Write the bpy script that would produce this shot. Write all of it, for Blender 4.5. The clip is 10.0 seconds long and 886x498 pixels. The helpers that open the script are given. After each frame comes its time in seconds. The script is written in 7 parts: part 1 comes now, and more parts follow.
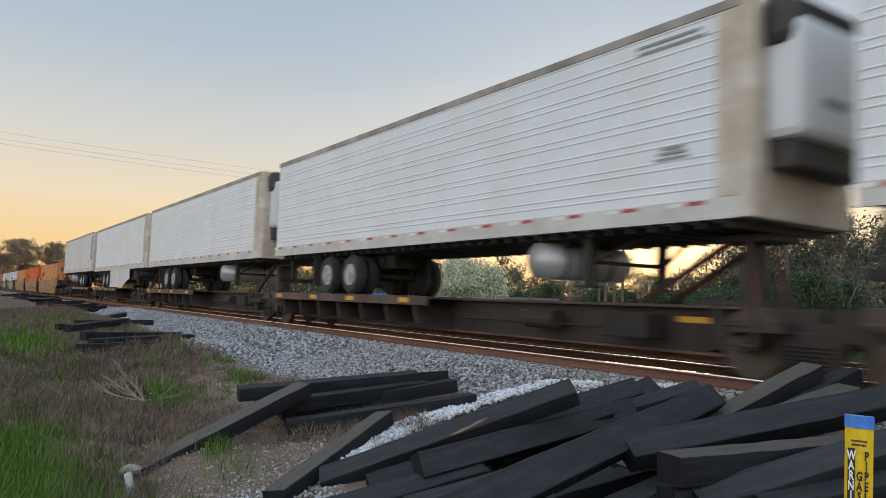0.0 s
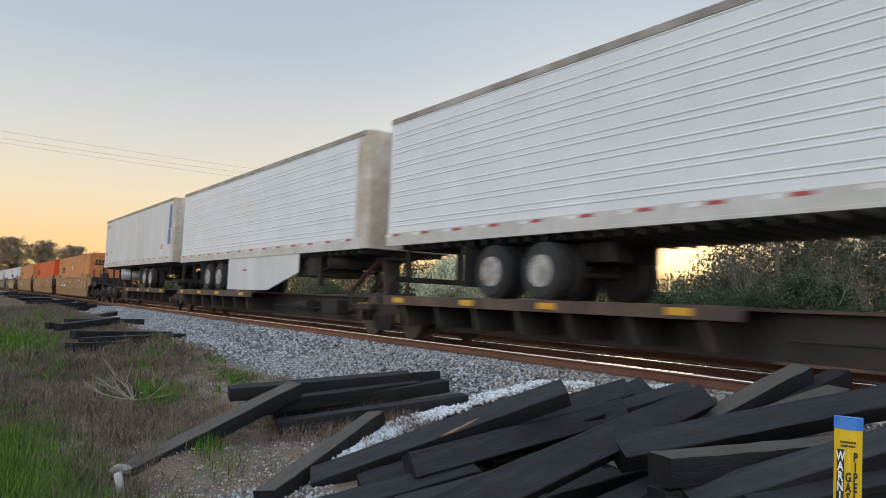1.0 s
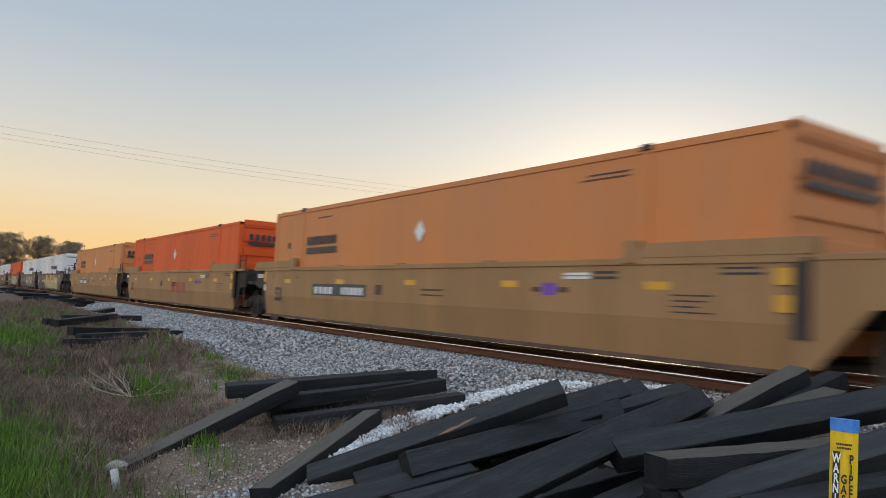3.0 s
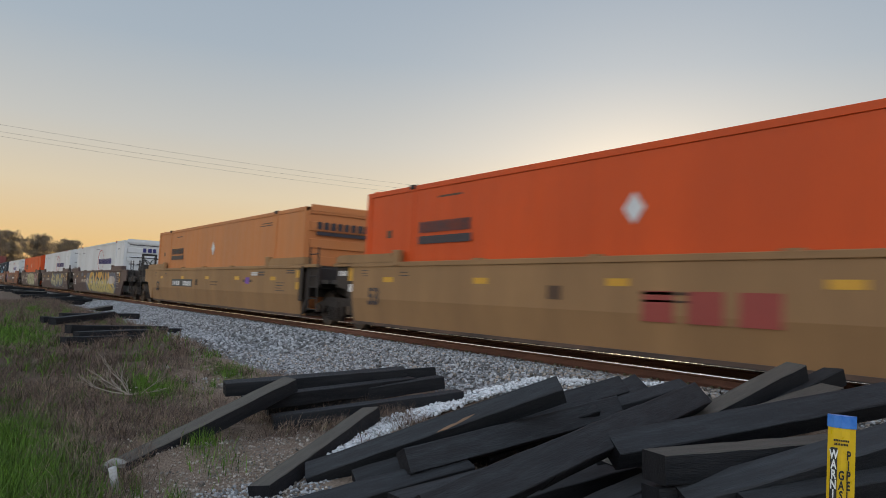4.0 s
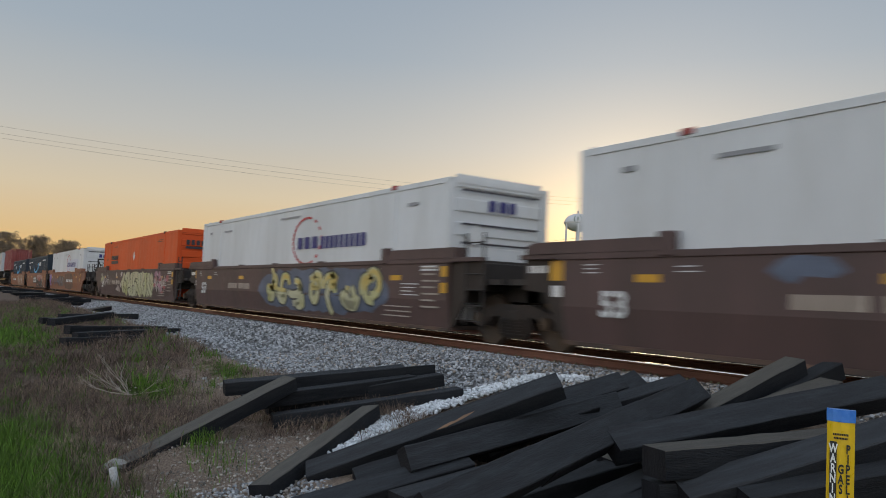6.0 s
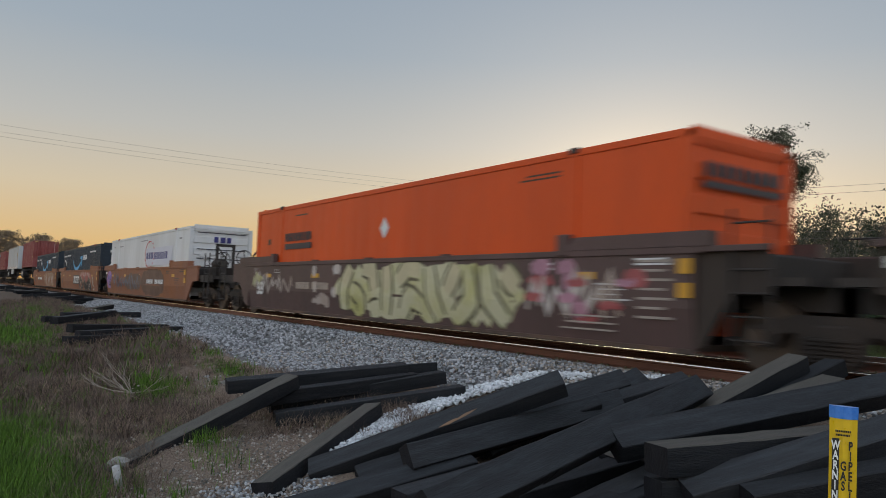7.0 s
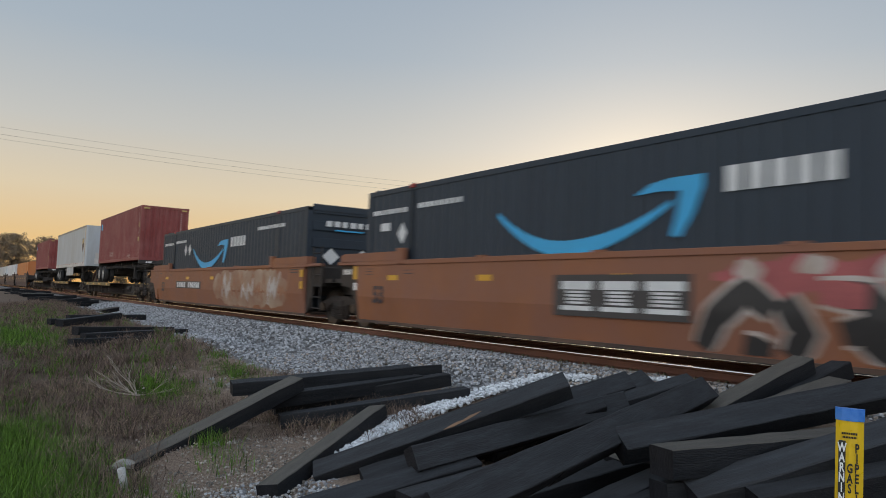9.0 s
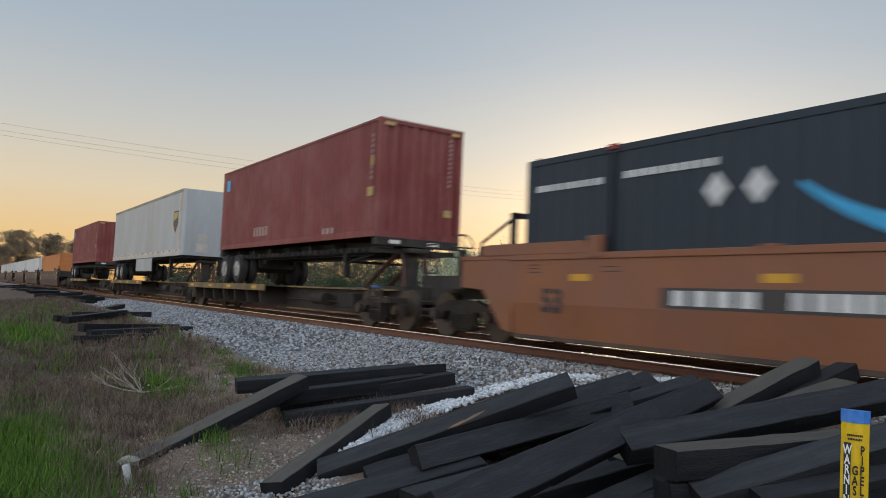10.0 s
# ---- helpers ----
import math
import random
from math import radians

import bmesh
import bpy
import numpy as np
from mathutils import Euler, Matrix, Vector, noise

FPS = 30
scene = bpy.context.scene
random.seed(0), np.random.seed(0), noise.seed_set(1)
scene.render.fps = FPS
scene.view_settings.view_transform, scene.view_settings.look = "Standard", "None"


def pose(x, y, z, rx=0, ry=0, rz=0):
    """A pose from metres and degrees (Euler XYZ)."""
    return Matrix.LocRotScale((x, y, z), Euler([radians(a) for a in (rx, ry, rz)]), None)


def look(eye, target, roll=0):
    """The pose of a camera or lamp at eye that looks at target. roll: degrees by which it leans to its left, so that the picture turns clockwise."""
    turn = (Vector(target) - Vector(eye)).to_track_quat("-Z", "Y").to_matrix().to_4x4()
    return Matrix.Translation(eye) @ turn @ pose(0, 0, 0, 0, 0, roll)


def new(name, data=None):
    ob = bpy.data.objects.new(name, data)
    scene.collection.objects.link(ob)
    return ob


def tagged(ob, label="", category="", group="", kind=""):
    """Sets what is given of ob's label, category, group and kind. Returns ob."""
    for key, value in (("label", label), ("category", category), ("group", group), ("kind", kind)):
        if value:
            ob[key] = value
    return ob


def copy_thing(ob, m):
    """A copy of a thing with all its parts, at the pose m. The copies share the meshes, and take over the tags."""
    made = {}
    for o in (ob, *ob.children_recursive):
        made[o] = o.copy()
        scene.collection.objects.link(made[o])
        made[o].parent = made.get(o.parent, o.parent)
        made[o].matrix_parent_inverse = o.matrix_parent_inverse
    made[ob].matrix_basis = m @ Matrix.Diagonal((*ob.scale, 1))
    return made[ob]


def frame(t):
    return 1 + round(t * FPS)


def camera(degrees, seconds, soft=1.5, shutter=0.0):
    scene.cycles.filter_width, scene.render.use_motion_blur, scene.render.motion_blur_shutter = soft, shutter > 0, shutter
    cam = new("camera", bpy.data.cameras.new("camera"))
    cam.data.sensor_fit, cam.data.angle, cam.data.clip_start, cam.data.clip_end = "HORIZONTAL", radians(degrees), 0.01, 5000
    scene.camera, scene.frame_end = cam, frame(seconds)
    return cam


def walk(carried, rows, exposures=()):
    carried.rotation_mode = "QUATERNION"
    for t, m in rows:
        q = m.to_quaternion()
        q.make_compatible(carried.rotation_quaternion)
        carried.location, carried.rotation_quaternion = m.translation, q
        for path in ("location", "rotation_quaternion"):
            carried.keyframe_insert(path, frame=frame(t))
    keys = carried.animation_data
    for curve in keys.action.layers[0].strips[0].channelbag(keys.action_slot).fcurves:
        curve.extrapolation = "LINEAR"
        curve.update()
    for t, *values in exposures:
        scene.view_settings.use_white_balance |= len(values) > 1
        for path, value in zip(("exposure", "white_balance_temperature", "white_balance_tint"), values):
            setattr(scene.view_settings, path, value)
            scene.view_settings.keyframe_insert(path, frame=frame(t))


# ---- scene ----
cam = camera(62.51, 10.0, soft=0.65, shutter=0.25)
EYE = (0.0, 0.0, 0.855)


def aim(yaw, pitch, lean):
    """Pose of the hand-held camera: yaw from -X towards +Y, pitch up, lean."""
    a, p = radians(yaw), radians(pitch)
    d = Vector((-math.cos(a) * math.cos(p), math.sin(a) * math.cos(p), math.sin(p)))
    return look(EYE, Vector(EYE) + d, lean)


PATH = (
    (0.0, 33.587, 4.123, 2.132), (0.5, 33.957, 4.166, 2.208), (1.0, 34.183, 4.169, 2.365), (1.5, 34.297, 4.167, 2.519),
    (2.0, 34.283, 4.172, 2.656), (2.5, 34.256, 4.157, 2.804), (4.0, 34.486, 3.903, 2.734), (4.5, 34.553, 3.808, 2.588),
    (5.0, 34.628, 3.713, 2.419), (5.5, 34.669, 3.737, 2.277), (7.0, 34.479, 3.531, 2.113), (7.5, 34.444, 3.431, 1.977),
    (8.0, 34.402, 3.52, 1.953), (8.5, 34.271, 3.631, 2.036), (9.0, 34.124, 3.686, 2.043), (9.5, 33.923, 3.684, 2.162),
    (10.0, 33.734, 3.599, 2.383))
walk(cam, [(t, aim(a, b, c)) for t, a, b, c in PATH],
     exposures=((0.0, -0.03), (1.0, 0.05), (2.5, 0.02), (4.0, -0.3), (5.5, -0.42), (8.0, -0.46), (9.0, -0.3), (9.5, -0.34), (10.0, -0.24)))


# ---- sky and light: just after sunset, the glow low behind the tracks ----
SUN_AZ, SUN_EL = 49.5, 3.0
SUN = Vector((-math.cos(radians(SUN_AZ)) * math.cos(radians(SUN_EL)), math.sin(radians(SUN_AZ)) * math.cos(radians(SUN_EL)), math.sin(radians(SUN_EL))))


def build_sky():
    w = bpy.data.worlds.new("dusk_sky")
    scene.world = w
    w.use_nodes = True
    nt = w.node_tree
    nd, ln = nt.nodes, nt.links
    bg = nd["Background"]
    sky = nd.new("ShaderNodeTexSky")
    sky.sky_type, sky.sun_disc = "NISHITA", False
    sky.sun_elevation, sky.sun_rotation = radians(SUN_EL), radians(SUN_AZ - 90)
    sky.air_density, sky.dust_density, sky.ozone_density = 1.0, 1.5, 1.5
    co = nd.new("ShaderNodeTexCoord")
    sep = nd.new("ShaderNodeSeparateXYZ")
    ln.new(co.outputs["Generated"], sep.inputs[0])
    ramp = nd.new("ShaderNodeValToRGB")
    ln.new(sep.outputs[2], ramp.inputs[0])
    stops = ((0.0, (0.98, 0.53, 0.16)), (0.055, (0.94, 0.64, 0.30)), (0.12, (0.85, 0.71, 0.50)), (0.20, (0.66, 0.65, 0.61)),
             (0.31, (0.46, 0.535, 0.61)), (0.45, (0.37, 0.46, 0.575)), (1.0, (0.36, 0.44, 0.56)))
    el = ramp.color_ramp.elements
    el[0].position, el[1].position = stops[0][0], stops[-1][0]
    el[0].color, el[1].color = (*stops[0][1], 1), (*stops[-1][1], 1)
    for p, c in stops[1:-1]:
        el.new(p).color = (*c, 1)

    def dot(v):
        n = nd.new("ShaderNodeVectorMath")
        n.operation = "DOT_PRODUCT"
        ln.new(co.outputs["Generated"], n.inputs[0])
        n.inputs[1].default_value = v
        return n.outputs["Value"]

    def calc(op, a, b=0.0, c=0.0):
        n = nd.new("ShaderNodeMath")
        n.operation = op
        for k, v in enumerate((a, b, c)):
            if isinstance(v, (int, float)):
                n.inputs[k].default_value = v
            else:
                ln.new(v, n.inputs[k])
        return n.outputs[0]

    def scaled(colour, k):
        n = nd.new("ShaderNodeVectorMath")
        n.operation = "SCALE"
        if isinstance(colour, tuple):
            n.inputs[0].default_value = colour
        else:
            ln.new(colour, n.inputs[0])
        if isinstance(k, (int, float)):
            n.inputs["Scale"].default_value = k
        else:
            ln.new(k, n.inputs["Scale"])
        return n.outputs[0]

    def plus(a, b):
        n = nd.new("ShaderNodeVectorMath")
        n.operation = "ADD"
        ln.new(a, n.inputs[0])
        ln.new(b, n.inputs[1])
        return n.outputs[0]

    d = calc("MAXIMUM", dot(SUN), 0.0)
    glow = plus(scaled((0.95, 0.78, 0.55), calc("MULTIPLY", calc("POWER", d, 26.0), 0.38)),
                scaled((1.0, 0.70, 0.30), calc("MULTIPLY", calc("POWER", d, 160.0), 0.95)))
    # extra brightness added to the unseen sky opposite the sunset, lighting the near sides
    away = calc("MULTIPLY_ADD", dot(-SUN), 0.5, 0.5)
    east = plus(ramp.outputs[0], scaled((0.86, 0.95, 1.08), calc("MULTIPLY", calc("POWER", away, 2.6), 1.38)))
    both = plus(plus(scaled(east, 1.0), glow), scaled(sky.outputs[0], 0.012))
    ln.new(both, bg.inputs[0])
    bg.inputs[1].default_value = 1.0
    lamp = bpy.data.lights.new("low_sun", "SUN")
    lamp.energy, lamp.angle, lamp.color = 0.5, radians(10), (1.0, 0.72, 0.42)
    ob = new("low_sun", lamp)
    ob.matrix_world = look(SUN * 400, (0, 0, 0))


build_sky()

# ---- materials ----
def surf(name, base, rough=0.6, metal=0.0, vary=0.15, scale=2.0, dirt=None, dirt_amt=0.35, dirt_scale=1.2, stretch=(1, 1, 1), bump=0.15,
         bump_scale=40.0, island=0.0, each=0.0, sharp=0.12, spec=0.5):
    """A weathered surface: broad tone changes, patches of dirt with their own shape, fine grain and relief."""
    m = bpy.data.materials.new(name)
    m.use_nodes = True
    nt = m.node_tree
    nd, ln = nt.nodes, nt.links
    b = nd["Principled BSDF"]
    co = nd.new("ShaderNodeTexCoord")
    mp = nd.new("ShaderNodeMapping")
    mp.inputs["Scale"].default_value = stretch
    ln.new(co.outputs["Object"], mp.inputs[0])

    def grain(s, detail, rgh=0.6):
        n = nd.new("ShaderNodeTexNoise")
        n.inputs["Scale"].default_value, n.inputs["Detail"].default_value, n.inputs["Roughness"].default_value = s, detail, rgh
        ln.new(mp.outputs[0], n.inputs["Vector"])
        return n.outputs["Fac"]

    def span(v, a, c, lo, hi):
        n = nd.new("ShaderNodeMapRange")
        n.inputs["From Min"].default_value, n.inputs["From Max"].default_value = a, c
        n.inputs["To Min"].default_value, n.inputs["To Max"].default_value = lo, hi
        ln.new(v, n.inputs["Value"])
        return n.outputs[0]

    def tone(col, val):
        n = nd.new("ShaderNodeHueSaturation")
        if isinstance(col, tuple):
            n.inputs["Color"].default_value = (*col, 1)
        else:
            ln.new(col, n.inputs["Color"])
        ln.new(val, n.inputs["Value"])
        return n.outputs[0]

    broad, fine = grain(scale, 4), grain(bump_scale, 3)
    col = tone(base, span(broad, 0.25, 0.75, 1 - vary, 1 + vary))
    col = tone(col, span(fine, 0.3, 0.7, 1 - vary * 0.6, 1 + vary * 0.6))
    if dirt:
        mask = span(grain(dirt_scale, 7, 0.68), 0.60 - dirt_amt * 0.3 - sharp, 0.60 - dirt_amt * 0.3 + sharp, 0.0, min(1.0, 0.45 + dirt_amt))
        mx = nd.new("ShaderNodeMix")
        mx.data_type = "RGBA"
        ln.new(mask, mx.inputs[0])
        ln.new(col, mx.inputs[6])
        mx.inputs[7].default_value = (*dirt, 1)
        col = mx.outputs[2]
    if island:
        g = nd.new("ShaderNodeNewGeometry")
        col = tone(col, span(g.outputs["Random Per Island"], 0, 1, 1 - island, 1 + island))
    if each:
        g = nd.new("ShaderNodeObjectInfo")
        col = tone(col, span(g.outputs["Random"], 0, 1, 1 - each, 1 + each))
    ln.new(col, b.inputs["Base Color"])
    ln.new(span(fine, 0.3, 0.7, max(0.02, rough - 0.1), min(1.0, rough + 0.1)), b.inputs["Roughness"])
    b.inputs["Metallic"].default_value = metal
    b.inputs["Specular IOR Level"].default_value = spec
    if bump:
        bp = nd.new("ShaderNodeBump")
        bp.inputs["Strength"].default_value, bp.inputs["Distance"].default_value = bump, 0.01
        ln.new(fine, bp.inputs["Height"])
        ln.new(bp.outputs[0], b.inputs["Normal"])
    return m


STREAK = (0.6, 0.6, 0.12)
M_WHITE = surf("white_trailer_paint", (0.75, 0.76, 0.775), 0.45, dirt=(0.68, 0.68, 0.67), dirt_amt=0.25, dirt_scale=0.9, vary=0.03, bump=0.05)
M_WHITE2 = surf("smooth_white_panel", (0.64, 0.645, 0.665), 0.40, dirt=(0.48, 0.48, 0.48), dirt_amt=0.2, dirt_scale=1.2, stretch=STREAK, vary=0.05, bump=0.04)
M_CREAM = surf("grimy_white_front", (0.66, 0.60, 0.52), 0.6, dirt=(0.44, 0.34, 0.24), dirt_amt=0.4, dirt_scale=1.4, vary=0.15)
M_ALU = surf("dull_aluminium_rail", (0.60, 0.58, 0.555), 0.5, 0.15, dirt=(0.46, 0.42, 0.37), dirt_amt=0.3, vary=0.1)
M_TOPRAIL = surf("stained_top_rail", (0.42, 0.38, 0.34), 0.5, 0.3, dirt=(0.2, 0.17, 0.14), dirt_amt=0.4)
M_RED = surf("red_reflector_tape", (0.40, 0.06, 0.065), 0.3, vary=0.1, bump=0)
M_SILVER = surf("white_reflector_tape", (0.72, 0.70, 0.68), 0.3, vary=0.1, bump=0)
M_BLACKSTEEL = surf("black_chassis_steel", (0.022, 0.021, 0.021), 0.65, 0.1, dirt=(0.07, 0.055, 0.045), dirt_amt=0.3, vary=0.3)
M_RUBBER = surf("tyre_rubber", (0.022, 0.022, 0.024), 0.75, vary=0.2, dirt=(0.06, 0.055, 0.05), dirt_amt=0.3)
M_RIM = surf("white_wheel_rim", (0.62, 0.61, 0.60), 0.45, 0.2, dirt=(0.2, 0.17, 0.14), dirt_amt=0.4, dirt_scale=3)
M_TANK = surf("aluminium_tank", (0.42, 0.41, 0.40), 0.45, 0.4, vary=0.1)
M_BLUE = surf("blue_panel_paint", (0.035, 0.13, 0.38), 0.4, vary=0.15)
M_SPINE = surf("dark_brown_car_paint", (0.034, 0.026, 0.023), 0.65, spec=0.3, dirt=(0.062, 0.046, 0.036), dirt_amt=0.35, stretch=STREAK, vary=0.25)
M_RUSTDECK = surf("rusty_deck_edge", (0.13, 0.075, 0.05), 0.7, dirt=(0.05, 0.035, 0.03), dirt_amt=0.45, vary=0.3)
M_YDECK = surf("worn_yellow_deck", (0.36, 0.24, 0.08), 0.65, dirt=(0.12, 0.08, 0.045), dirt_amt=0.5, dirt_scale=2, vary=0.25)
M_REDHITCH = surf("dark_red_hitch_strut", (0.11, 0.028, 0.022), 0.6, dirt=(0.04, 0.03, 0.025), dirt_amt=0.4)
M_YELLOW = surf("yellow_reflector", (0.62, 0.32, 0.03), 0.35, vary=0.1, bump=0)
M_BOGIE = surf("bogie_cast_steel", (0.025, 0.022, 0.020), 0.75, 0.1, dirt=(0.055, 0.040, 0.032), dirt_amt=0.35, vary=0.3, bump=0.3, spec=0.3)
M_WHEEL = surf("wheel_steel", (0.10, 0.085, 0.075), 0.5, 0.6, dirt=(0.09, 0.06, 0.04), dirt_amt=0.4)
# brown grime, with the shade between the cars put into the colour
M_GRIME_SHADE = surf("grimy_shaded_end_steel", (0.028, 0.023, 0.021), 0.7, dirt=(0.040, 0.031, 0.026), dirt_amt=0.4, vary=0.3)
M_LABEL = surf("grey_printed_label", (0.27, 0.27, 0.28), 0.5, vary=0.15, bump=0)
M_CASTRED = surf("dull_red_casting", (0.30, 0.035, 0.03), 0.5, vary=0.15)
M_TAN = surf("tan_well_paint", (0.35, 0.195, 0.085), 0.55, spec=0.35, dirt=(0.26, 0.145, 0.066), dirt_amt=0.35, stretch=STREAK, vary=0.1)
M_BROWN = surf("purple_brown_well_paint", (0.105, 0.060, 0.055), 0.55, dirt=(0.07, 0.045, 0.04), dirt_amt=0.35, stretch=STREAK, vary=0.15)
M_ORANGEWELL = surf("faded_rust_orange_well", (0.30, 0.112, 0.040), 0.6, spec=0.35, dirt=(0.25, 0.110, 0.070), dirt_amt=0.5, dirt_scale=0.7, stretch=(0.5, 0.5, 0.4), vary=0.22)
M_ORANGE = surf("faded_orange_container", (0.58, 0.205, 0.062), 0.5, spec=0.35, dirt=(0.50, 0.20, 0.08), dirt_amt=0.3, stretch=STREAK, vary=0.06, bump=0.06)
M_ORANGERED = surf("bright_orange_container", (0.68, 0.088, 0.013), 0.5, spec=0.3, dirt=(0.56, 0.076, 0.015), dirt_amt=0.3, stretch=STREAK, vary=0.07, bump=0.06)
M_CWHITE = surf("white_container", (0.69, 0.70, 0.71), 0.45, dirt=(0.56, 0.56, 0.55), dirt_amt=0.3, stretch=STREAK, vary=0.05, bump=0.05)
M_NAVY = surf("dark_slate_container", (0.026, 0.037, 0.052), 0.5, spec=0.3, dirt=(0.030, 0.042, 0.056), dirt_amt=0.25, stretch=STREAK, vary=0.12, bump=0.06)
M_MAROON = surf("maroon_container", (0.21, 0.036, 0.034), 0.55, dirt=(0.30, 0.11, 0.10), dirt_amt=0.2, dirt_scale=1.8, stretch=(0.6, 0.6, 0.4), vary=0.14, bump=0.1)
M_GREY = surf("pale_grey_trailer", (0.47, 0.50, 0.53), 0.45, dirt=(0.38, 0.38, 0.37), dirt_amt=0.3, stretch=STREAK, vary=0.05)
M_MARK_NAVY = surf("navy_lettering", (0.03, 0.03, 0.16), 0.5, vary=0.1, bump=0)
M_MARK_DARK = surf("black_lettering", (0.035, 0.03, 0.04), 0.5, vary=0.2, bump=0)
M_MARK_WHITE = surf("white_lettering", (0.66, 0.66, 0.65), 0.5, vary=0.12, bump=0)
M_MARK_RED = surf("red_lettering", (0.50, 0.03, 0.03), 0.5, vary=0.1, bump=0)
M_MARK_BLUE = surf("light_blue_swoosh", (0.035, 0.36, 0.66), 0.45, vary=0.08, bump=0)
M_MARK_PURPLE = surf("purple_emblem", (0.17, 0.06, 0.35), 0.5, vary=0.15, bump=0)
M_FADED = surf("faded_pink_white_lettering", (0.42, 0.26, 0.25), 0.55, vary=0.3, bump=0)
M_GOLD = surf("gold_emblem", (0.50, 0.36, 0.13), 0.5, vary=0.15, bump=0)
M_BROWNMARK = surf("dark_brown_emblem", (0.07, 0.035, 0.02), 0.5, vary=0.15, bump=0)
M_SP_YELLOW = surf("yellow_spray_paint", (0.55, 0.38, 0.08), 0.5, vary=0.15, dirt=(0.58, 0.50, 0.22), dirt_amt=0.4)
M_SP_AMBER = surf("amber_spray_paint", (0.60, 0.31, 0.05), 0.5, vary=0.15)
M_SP_OLIVE = surf("dark_olive_spray_paint", (0.10, 0.085, 0.05), 0.55, vary=0.25)
M_SP_CREAM = surf("cream_spray_paint", (0.50, 0.44, 0.28), 0.55, vary=0.15)
M_SP_LIME = surf("olive_spray_paint", (0.42, 0.40, 0.15), 0.5, vary=0.2, dirt=(0.55, 0.52, 0.36), dirt_amt=0.45)
M_SP_BLACK = surf("black_spray_paint", (0.03, 0.028, 0.028), 0.5, vary=0.2, bump=0)
M_SP_WHITE = surf("white_spray_paint", (0.50, 0.45, 0.42), 0.5, vary=0.15, dirt=(0.36, 0.26, 0.2), dirt_amt=0.3)
M_SP_ROSE = surf("dusty_red_spray_paint", (0.34, 0.085, 0.085), 0.5, vary=0.25)
M_SP_SLATE = surf("slate_spray_paint", (0.10, 0.12, 0.17), 0.5, vary=0.3)
M_RAILHEAD = surf("polished_rail_head", (0.90, 0.89, 0.88), 0.15, 1.0, vary=0.04, bump=0)
M_RAIL = surf("rusty_rail_web", (0.20, 0.085, 0.05), 0.75, dirt=(0.12, 0.05, 0.032), dirt_amt=0.4, vary=0.2, stretch=(0.3, 1, 1))
M_SLEEPER = surf("weathered_track_sleeper", (0.055, 0.046, 0.04), 0.85, vary=0.25, stretch=(3, 0.6, 3), bump=0.4, each=0.2)
M_PLATE = surf("rusty_tie_plate", (0.17, 0.15, 0.085), 0.7, vary=0.2, each=0.15)
# creosoted sides kept extra dark, so the tops look lit from above
M_TIMBER = surf("creosoted_black_timber", (0.0115, 0.0132, 0.0165), 0.66, vary=0.4, scale=3, dirt=(0.026, 0.027, 0.029), dirt_amt=0.3, dirt_scale=2.4,
                stretch=(0.5, 5, 5), bump=0.9, bump_scale=30, spec=0.22, each=0.25)
# top colour of the same timber, lightened for the skylight falling on it
M_TIMBER2 = surf("skylit_timber_top", (0.044, 0.048, 0.053), 0.78, vary=0.4, scale=3, dirt=(0.026, 0.026, 0.028), dirt_amt=0.4, dirt_scale=2.6,
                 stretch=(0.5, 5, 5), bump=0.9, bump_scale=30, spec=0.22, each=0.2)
# paler wood of a few timbers, its top lightened for skylight too
M_TIMBER3 = surf("pale_skylit_timber_top", (0.125, 0.112, 0.096), 0.8, vary=0.3, scale=3, dirt=(0.085, 0.08, 0.07), dirt_amt=0.4, dirt_scale=2.6,
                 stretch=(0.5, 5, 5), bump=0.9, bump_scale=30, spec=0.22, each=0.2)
M_ENDGRAIN = surf("dark_timber_end_grain", (0.013, 0.013, 0.016), 0.7, vary=0.3, stretch=(1, 6, 2), bump=0.9, bump_scale=25, spec=0.22, each=0.2)
M_FRESHWOOD = surf("split_fresh_wood", (0.20, 0.115, 0.065), 0.7, vary=0.25, stretch=(1, 8, 8), bump=0.4)
M_STONE = surf("grey_ballast_stone", (0.325, 0.33, 0.34), 0.8, vary=0.15, scale=8, island=0.6, spec=0.25, bump=0.5, bump_scale=60)
M_STONE_WARM = surf("brownish_ballast_stone", (0.31, 0.265, 0.225), 0.8, vary=0.15, scale=8, island=0.6, spec=0.25, bump=0.5, bump_scale=60)
# dark ballast, made darker still for the shadow under the train
M_STONE_DARK = surf("oily_shaded_bed_stone", (0.060, 0.050, 0.043), 0.8, vary=0.2, scale=8, island=0.4, bump=0.3, bump_scale=60)
M_STONE_WHITE = surf("fresh_white_stone", (0.66, 0.68, 0.70), 0.75, vary=0.1, scale=8, island=0.2, bump=0.25, bump_scale=60)
M_SIGN_Y = surf("yellow_marker_plastic", (0.80, 0.52, 0.01), 0.35, vary=0.06, dirt=(0.62, 0.40, 0.03), dirt_amt=0.2, dirt_scale=8, bump=0.03)
M_SIGN_B = surf("blue_marker_cap", (0.025, 0.17, 0.60), 0.35, vary=0.08, dirt=(0.10, 0.27, 0.65), dirt_amt=0.3, dirt_scale=10, bump=0.03)
M_SIGN_K = surf("black_marker_print", (0.02, 0.02, 0.02), 0.4, vary=0.05, bump=0)
M_SIGN_W = surf("white_marker_print", (0.80, 0.80, 0.78), 0.4, vary=0.04, bump=0)
M_GRASS = surf("fresh_green_grass", (0.092, 0.170, 0.024), 0.6, vary=0.2, island=0.75, spec=0.2, bump=0)
